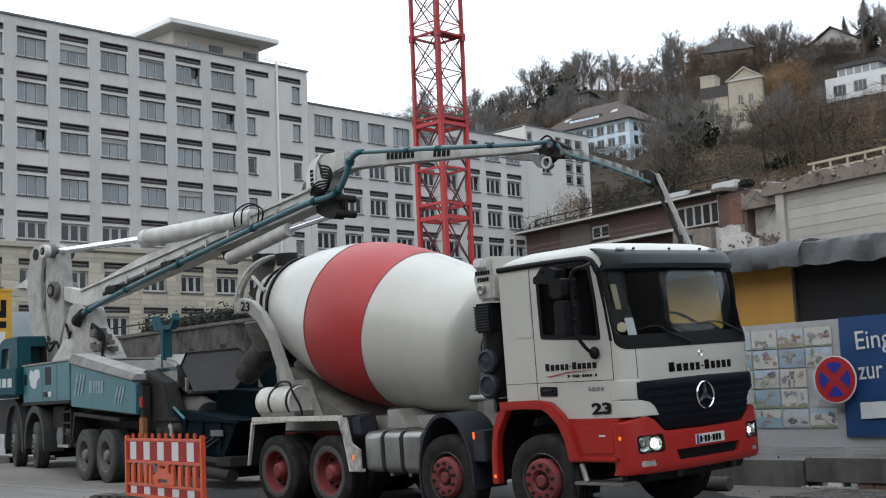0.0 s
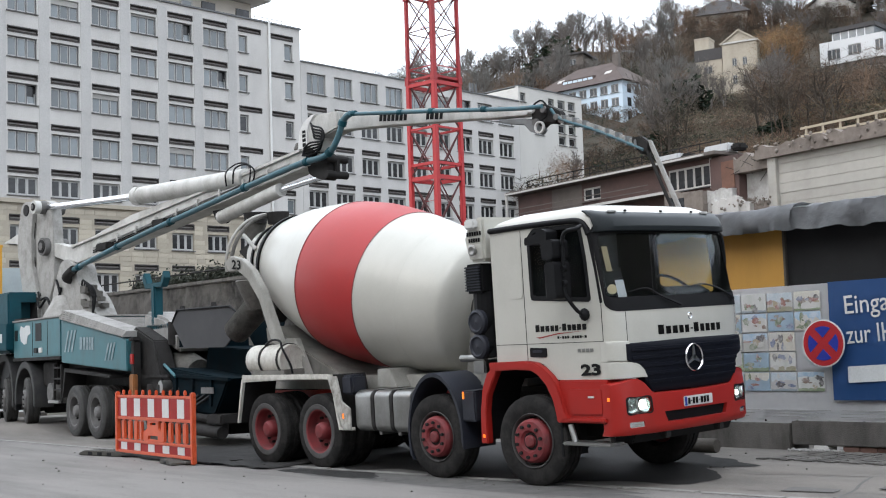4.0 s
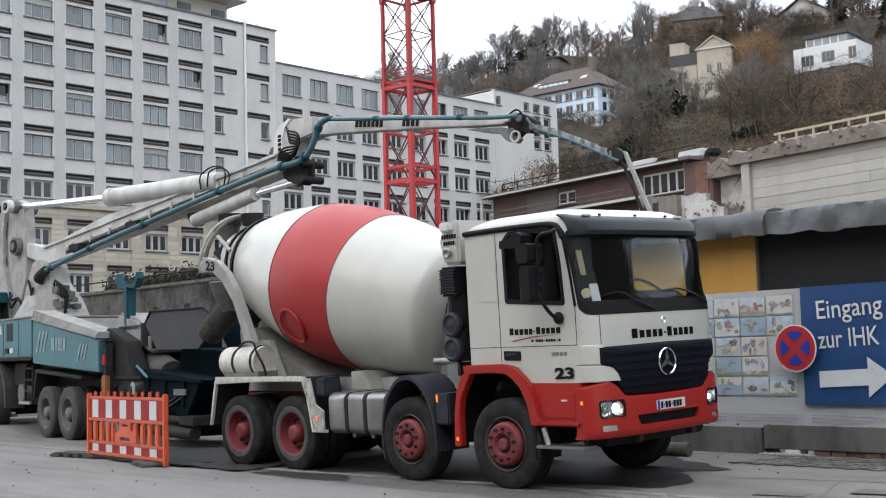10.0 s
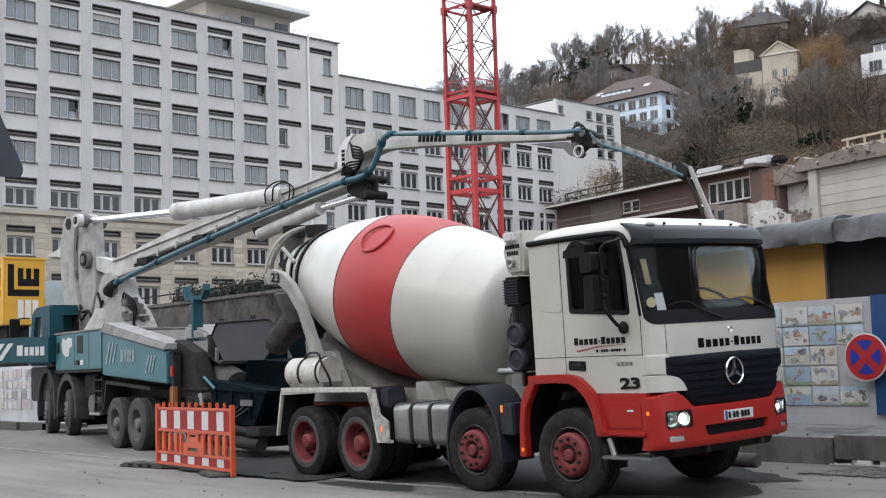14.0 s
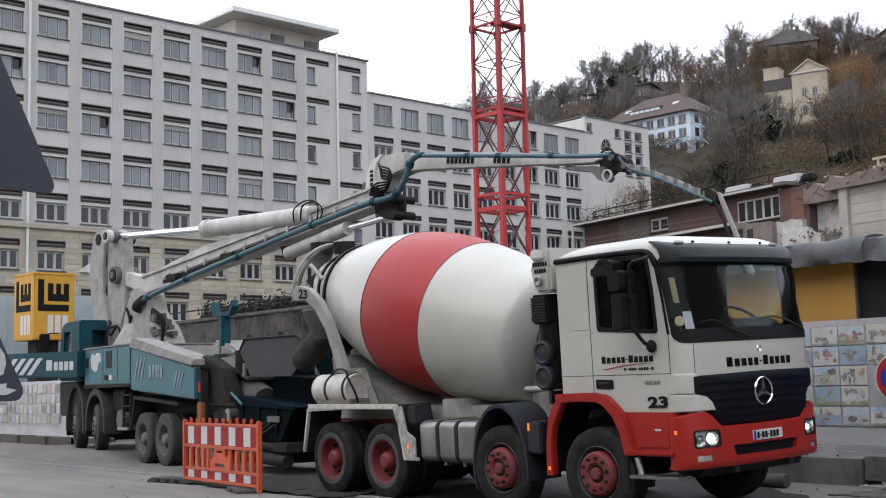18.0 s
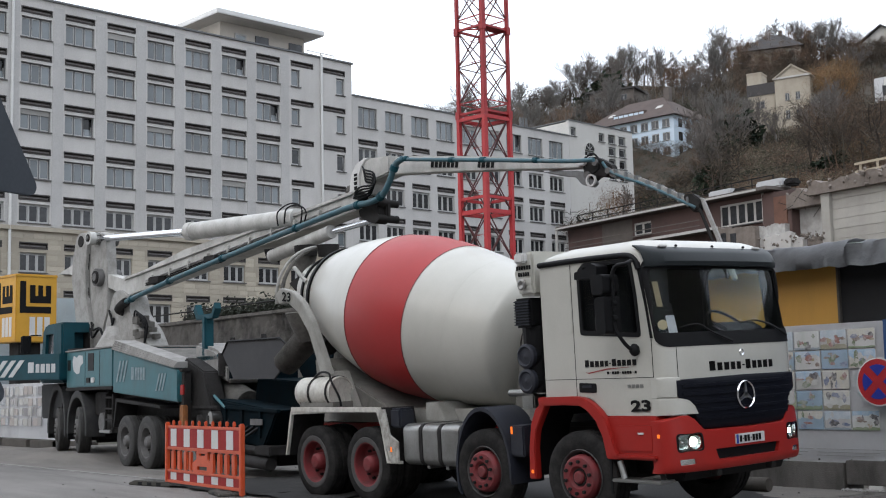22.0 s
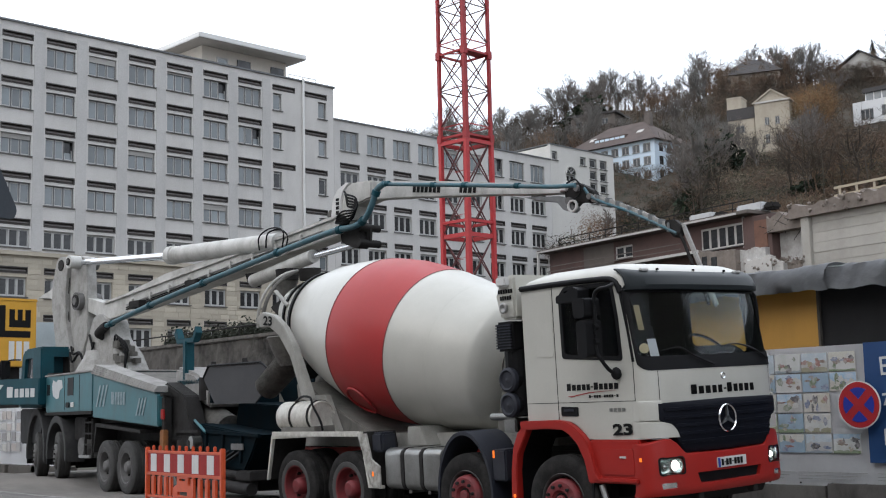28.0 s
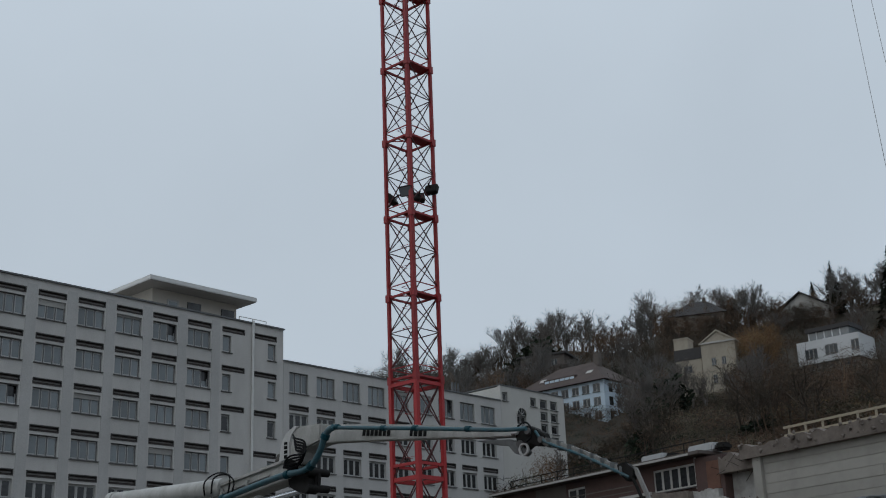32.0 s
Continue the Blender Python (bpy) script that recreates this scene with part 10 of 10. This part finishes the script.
def add_quad(verts, faces, a, b, t, rng):
    """One twig: a thin leaf-shaped strip from a to b."""
    d = b - a
    side = d.cross(Vector((rng.uniform(-1, 1), rng.uniform(-1, 1), rng.uniform(-0.4, 0.4)))).normalized() * t
    m = a.lerp(b, 0.45) + Vector((rng.uniform(-1, 1), rng.uniform(-1, 1), 0.6)) * d.length * 0.08
    i = len(verts)
    verts.extend((tuple(a), tuple(m - side), tuple(b), tuple(m + side)))
    faces.append((i, i + 1, i + 2, i + 3))


def add_crown(verts, faces, c, h, w, n, rng):
    """A leafless tree: stem, limbs, and fine twigs spreading from each limb."""
    add_quad(verts, faces, c - Vector((0, 0, 0.5)), c + Vector((rng.uniform(-0.3, 0.3), rng.uniform(-0.3, 0.3), h * 0.75)), h * 0.014, rng)
    limbs = max(3, n // 14)
    for k in range(limbs):
        a = 6.283 * (k + rng.random() * 0.8) / limbs
        base = c + Vector((0, 0, h * rng.uniform(0.15, 0.5)))
        rad = w * rng.uniform(0.35, 0.8)
        tip = Vector((c.x + rad * math.cos(a), c.y + rad * math.sin(a), min(base.z + h * rng.uniform(0.2, 0.5), c.z + h * 0.9)))
        add_quad(verts, faces, base, tip, h * 0.008, rng)
        for q in range(14):
            s = base.lerp(tip, rng.uniform(0.3, 1.0))
            e = s + Vector((rng.gauss(0, 0.8), rng.gauss(0, 0.8), rng.uniform(-0.25, 1.2))).normalized() * h * rng.uniform(0.10, 0.24)
            add_quad(verts, faces, s, e, rng.uniform(0.014, 0.034), rng)
            for _ in range(2):
                f = s.lerp(e, rng.uniform(0.35, 1.0))
                g = f + Vector((rng.gauss(0, 0.9), rng.gauss(0, 0.9), rng.uniform(-0.2, 1.0))).normalized() * h * rng.uniform(0.05, 0.11)
                add_quad(verts, faces, f, g, rng.uniform(0.010, 0.022), rng)


def add_bush(verts, faces, c, h, w, n, rng):
    for k in range(int(n * 1.7)):
        s = c + Vector((rng.gauss(0, 0.36) * w, rng.gauss(0, 0.36) * w, rng.uniform(0, 0.7) * h))
        e = s + Vector((rng.gauss(0, 0.7), rng.gauss(0, 0.7), rng.uniform(-0.1, 1.0))).normalized() * h * rng.uniform(0.13, 0.36)
        add_quad(verts, faces, s, e, rng.uniform(0.016, 0.045), rng)


def stuff_mesh(name, verts, faces, material, label, category):
    me = bpy.data.meshes.new(name)
    me.from_pydata(verts, [], faces)
    me.materials.append(material)
    return tagged(new(name, me), label, category, kind="stuff")


def woods():
    rng = random.Random(77)

    def ground_at(az, d):
        x, y = EYE.x + d * math.sin(radians(az)), EYE.y + d * math.cos(radians(az))
        return Vector((x, y, ground_height(x, y)))
    clear = [((-45.2, -39.4), 165, 240), ((-37.4, -34.6), 168, 268), ((-32.4, -27.6), 225, 298)]
    sets = {"wood": ([], []), "rust": ([], []), "scrub": ([], []), "green": ([], []), "russet": ([], [])}
    n = 0
    while n < 5200:
        az = rng.uniform(-52, -25.5)
        d = 92 + 262 * rng.random() ** 0.72
        if az < -45.5 and d < 160:
            continue
        p = ground_at(az, d)
        if p.z < 5:
            continue
        n += 1
        blocked = any(a0 < az < a1 and d0 < d < d1 for (a0, a1), d0, d1 in clear)
        patch = noise.noise(Vector((p.x * 0.022, p.y * 0.022, 5)))
        if blocked and az > -40 and (az > -33 or rng.random() < 0.75):
            continue
        if d < 168 or blocked:
            key = "rust" if patch > 0.08 else "green" if patch < -0.42 else "scrub"
            for q in range(2):
                p2 = ground_at(az + rng.uniform(-0.4, 0.4), d + rng.uniform(-2, 2))
                add_bush(*sets[key], p2, rng.uniform(0.5, 1.9 if d < 168 else 1.5 if az < -40 else 2.4), 1.4, 24, rng)
        elif patch < -0.25 or (az < -43 and 245 < d < 310 and rng.random() < 0.4):
            add_bush(*sets["green"], p, rng.uniform(2, 4.5), 2.2, 46, rng)
        else:
            key = "rust" if patch > 0.15 or (az > -35 and rng.random() < 0.5) else "wood"
            if rng.random() < 0.42:
                add_crown(*sets[key], p, rng.uniform(5, 10.5), rng.uniform(2.2, 4.0), rng.choice((56, 70, 84)), rng)
            else:
                add_bush(*sets[key], p, rng.uniform(1.5, 4.0), 2.0, 34, rng)
    for k in range(2600):
        az, d = rng.uniform(-46, -26), rng.uniform(93, 172)
        p = ground_at(az, d)
        if p.z < 5:
            continue
        patch = noise.noise(Vector((p.x * 0.03, p.y * 0.03, 9)))
        key = "rust" if patch > 0.06 else "wood" if patch > -0.12 else "green" if patch < -0.38 else "scrub"
        add_bush(*sets[key], p, rng.uniform(0.6, 2.4 if d > 120 else 1.3), 1.5, 26, rng)
    for k in range(150):
        az, d = rng.uniform(-40.5, -27), rng.uniform(126, 232)
        if az < -38.8 or -37.6 < az < -34.6 or (d > 150 and az > -32.8):
            continue
        add_crown(*sets[rng.choice(("wood", "wood", "rust"))], ground_at(az, d), rng.uniform(6, 10), rng.uniform(2.6, 4.2), 112, rng)
    bank = random.Random(9)
    for k in range(420):
        az, d = bank.uniform(-46.5, -39.5), bank.uniform(86, 166)
        p = ground_at(az, d)
        if p.z < 3:
            continue
        key = bank.choice(("wood", "wood", "green", "rust", "scrub"))
        add_bush(*sets[key], p, bank.uniform(1.6, 4.2), 1.9, 60, bank)
    for k in range(150):
        az, d = bank.uniform(-37.6, -34.4), bank.uniform(306, 333)
        add_bush(*sets[bank.choice(("wood", "wood", "rust"))], ground_at(az, d), bank.uniform(2.5, 4.6), 2.4, 90, bank)
    # thicket before the ridge houses
    for k in range(90):
        az, d = bank.uniform(-37.3, -30.2), bank.uniform(322, 333)
        hh = 1.1 if az < -33.9 else 1.0
        add_crown(*sets[bank.choice(("wood", "wood", "rust"))], ground_at(az, d), hh * bank.uniform(4.4, 6.2), bank.uniform(2.4, 3.4), 98, bank)
        add_bush(*sets[bank.choice(("wood", "rust"))], ground_at(az, d + 1), hh * bank.uniform(4.0, 5.6), 2.2, 90, bank)
    # low growth before the villa
    for k in range(330):
        az, d = bank.uniform(-37.6, -34.4), bank.uniform(160, 262)
        top_h = 2.0 + 2.2 * (250 - d) / 90 if d < 250 else 1.6
        add_bush(*sets[bank.choice(("wood", "wood", "rust", "scrub", "green"))], ground_at(az, d), bank.uniform(0.6, 1.0) * max(top_h, 1.2), 2.0, 64, bank)
    for az, d, hh in ((-36.7, 246, 8), (-35.4, 240, 7.5), (-35.9, 224, 8), (-34.9, 250, 9)):
        add_crown(*sets["wood"], ground_at(az, d), hh, 2.6, 70, bank)
    # large russet trees between the villa and the white house
    for k in range(16):
        az, d = bank.uniform(-34.5, -32.7), bank.uniform(258, 292)
        p = ground_at(az, d)
        hh = bank.uniform(9, 14)
        add_crown(*sets["russet"], p, hh, bank.uniform(2.8, 4.4), 140, bank)
        for q in range(4):
            v = Vector((bank.gauss(0, 1.7), bank.gauss(0, 1.7), hh * bank.uniform(0.25, 0.6)))
            add_bush(*sets["russet"], p + v, hh * 0.42, 2.6, 80, bank)
    # tall bushes above the fence
    for k in range(95):
        az, d = bank.uniform(-33.2, -28.8), bank.uniform(138, 176)
        add_bush(*sets[bank.choice(("russet", "rust", "scrub", "green") if az > -31.8 else ("russet", "rust", "scrub"))], ground_at(az, d), bank.uniform(2.4, 4.6), 2.2, 110, bank)
    for k in range(620):
        az, d = bank.uniform(-45.5, -39.3), bank.uniform(172, 227)
        key = bank.choice(("wood", "wood", "green", "rust"))
        add_bush(*sets[key], ground_at(az, d), bank.uniform(1.8, 4.0) if d < 212 else bank.uniform(0.8, 1.7), 2.0, 70, bank)
    top = random.Random(31)
    for k in range(80):
        az, d = top.uniform(-36.5, -26), top.uniform(312, 342)
        if -37.5 < az < -34.6 or -32.4 < az < -30.4:
            continue
        add_crown(*sets[top.choice(("wood", "wood", "wood", "rust"))], ground_at(az, d), top.uniform(5, 9.0) * (1.05 if az > -31.5 else 0.85), top.uniform(2.6, 4.4), 96, top)
    stuff_mesh("woodland", *sets["wood"], M_TWIGS, "dense leafless grey-brown woodland on the hillside", "wood")
    stuff_mesh("rusty_thicket", *sets["rust"], M_RUST_TWIGS, "rusty brown thicket with the last dry leaves", "thicket")
    stuff_mesh("russet_trees", *sets["russet"], M_RUSSET, "russet-brown trees holding withered leaves", "trees")
    stuff_mesh("hillside_scrub", *sets["scrub"], M_SCRUB, "dry grass and winter scrub on the slope", "scrub")
    stuff_mesh("evergreen_shrubs", *sets["green"], M_EVERGREEN, "dark evergreen shrubs among the bare trees", "shrubs")
    # single bare trees along the ridge and between the houses
    protos = []
    for i, (h, sp) in enumerate(((14, 0.55), (16, 0.45), (12, 0.65), (15, 0.5), (10, 0.7))):
        me = bare_tree_mesh(100 + i, h, sp)
        me.materials.append(M_BARK if i % 2 else M_BARK_BROWN)
        t = thing("bare_tree", None, "leafless deciduous tree with fine twigs on the hill", "tree", "bare trees on the hill")
        piece("crown", me, t)
        part("trunk", tube((0, 0, -1.5), (0, 0, h * 0.3), h * 0.022, h * 0.015, 8), M_BARK, t)
        protos.append(t)
    spots = []
    for k in range(44):
        az = -50.5 + 0.36 * k * 46 / 44 + rng.uniform(-0.15, 0.15)
        spots.append((az, rng.uniform(312, 350)))
    for k in range(125):
        az, d = rng.uniform(-49, -26.5), rng.uniform(160, 330)
        if (-45.4 < az < -40.0 and d < 240) or (-33.0 < az < -27.5 and d < 300) or (-37.6 < az < -34.0 and 262 < d):
            continue
        if any(a0 - 0.2 < az < a1 + 0.2 and d0 - 30 < d < d1 for (a0, a1), d0, d1 in clear) and rng.random() < 0.8:
            continue
        spots.append((az, d))
    for k in range(22):
        spots.append((rng.uniform(-36, -26.5), rng.uniform(322, 345)))
    used = set()
    spots = [(a, d) for a, d in spots if not (-37.4 < a < -34.7 and 290 < d < 340) and not (-32.2 < a < -30.3 and d > 300)]
    for i, (az, d) in enumerate(spots):
        k = rng.randrange(5)
        p = ground_at(az, d)
        s = rng.uniform(0.75, 1.15) * (0.85 if d < 300 else 1.05 if az > -31.5 else 0.92)
        m = Matrix.Translation(p) @ Matrix.Rotation(rng.uniform(0, 6.28), 4, "Z")
        if k not in used:
            used.add(k)
            protos[k].matrix_basis = m
            protos[k].scale = (s, s, s)
        else:
            o = copy_thing(protos[k], m)
            o.scale = (s, s, s)
    for k in range(5):
        if k not in used:
            protos[k].matrix_basis = Matrix.Translation(ground_at(-40 + k, 330))
    # conifers
    me = None
    for i, (px_, py_, d, h) in enumerate(((1500, 32, 330, 15), (1462, 40, 336, 11), (1610, 40, 325, 19), (1590, 60, 318, 12), (962, 118, 292, 8), (935, 125, 290, 7), (1345, 32, 342, 7))):
        az = HILL_VIEW[0] + math.degrees(math.atan((px_ - 784) / 2200))
        t = thing("spruce", Matrix.Translation(ground_at(az, d)), "dark green spruce standing on the ridge", "tree", "spruces")
        part("crown", spruce_mesh(40 + i, h), M_EVERGREEN, t)
        part("trunk", tube((0, 0, -1.5), (0, 0, h * 0.9), 0.18, 0.03, 8), M_BARK_BROWN, t)
    # round dark evergreens above the brown-roofed house
    for i, (px_, d, r, h) in enumerate(((925, 300, 4.5, 8), (955, 306, 5, 9), (895, 290, 4, 7), (1360, 150, 2.0, 2.5), (1330, 140, 1.6, 2.2), (1150, 172, 3.2, 6.5), (1178, 182, 3.6, 7.5), (1130, 160, 2.6, 4.5), (905, 262, 4, 6))):
        az = HILL_VIEW[0] + math.degrees(math.atan((px_ - 784) / 2200))
        g = ground_at(az, d)
        t = thing("evergreen_bush", Matrix.Translation(g), "dark evergreen bush on the slope", "bush", "evergreen bushes")
        sp = []
        for k in range(700):
            v = Vector((rng.gauss(0, 1), rng.gauss(0, 1), rng.gauss(0, 1))).normalized() * rng.uniform(0.6, 1.0)
            v = Vector((v.x * r, v.y * r, h * 0.5 + v.z * h * 0.5)) * (1 + 0.25 * noise.noise(v * 2))
            sp.append((v, rng))
        part("crown", leaf_stuff(sp, r * 0.16, i), M_EVERGREEN, t)
        part("trunk", tube((0, 0, -1), (0, 0, h * 0.6), 0.15, 0.05, 6), M_BARK_BROWN, t)
    # rust-coloured shrub at the brick house
    base = BRICK @ Vector((3.4, 2.5, 14.76))
    t = thing("autumn_shrub", Matrix.Translation(base), "rust-coloured autumn shrub beside the brick house", "shrub")
    sp = [(Vector((rng.gauss(0, 0.8), rng.gauss(0, 0.8), 1.7 + rng.gauss(0, 0.62))), rng) for _ in range(3200)]
    part("leaves", leaf_stuff(sp, 0.05, 3), M_AUTUMN, t)
    me = bare_tree_mesh(55, 4.4, 0.7, 4)
    me.materials.append(M_BARK_BROWN)
    piece("branch", me, t)
    part("stem", tube((0, 0, 0), (0, 0, 1.0), 0.12, 0.06, 6), M_BARK_BROWN, t)
    # vineyard stakes on the slope
    st = thing("vine_stakes", None, "rows of pale wooden stakes on the slope", "stakes", kind="stuff")
    segs = []
    for row in range(3):
        for k in range(18):
            az, d = -38.0 + 0.42 * k, 118 + 11 * row + 0.9 * k
            p = ground_at(az, d)
            segs.append((p - Vector((0, 0, 0.3)), p + Vector((rng.uniform(-0.1, 0.1), 0, rng.uniform(1.3, 2.0)))))
    me = bars_mesh(segs, 0.03)
    me.materials.append(M_TIMBER)
    piece("stakes", me, st)


tower_crane()
far_cables()
brick_house()
sheeted_wall()
hill_houses()
woods()


def motions():
    walk(DRUM, drum_rows())
    walk(BOOM, [(s, boom_pose(a)) for s, a in BOOM_LIFT])


motions()
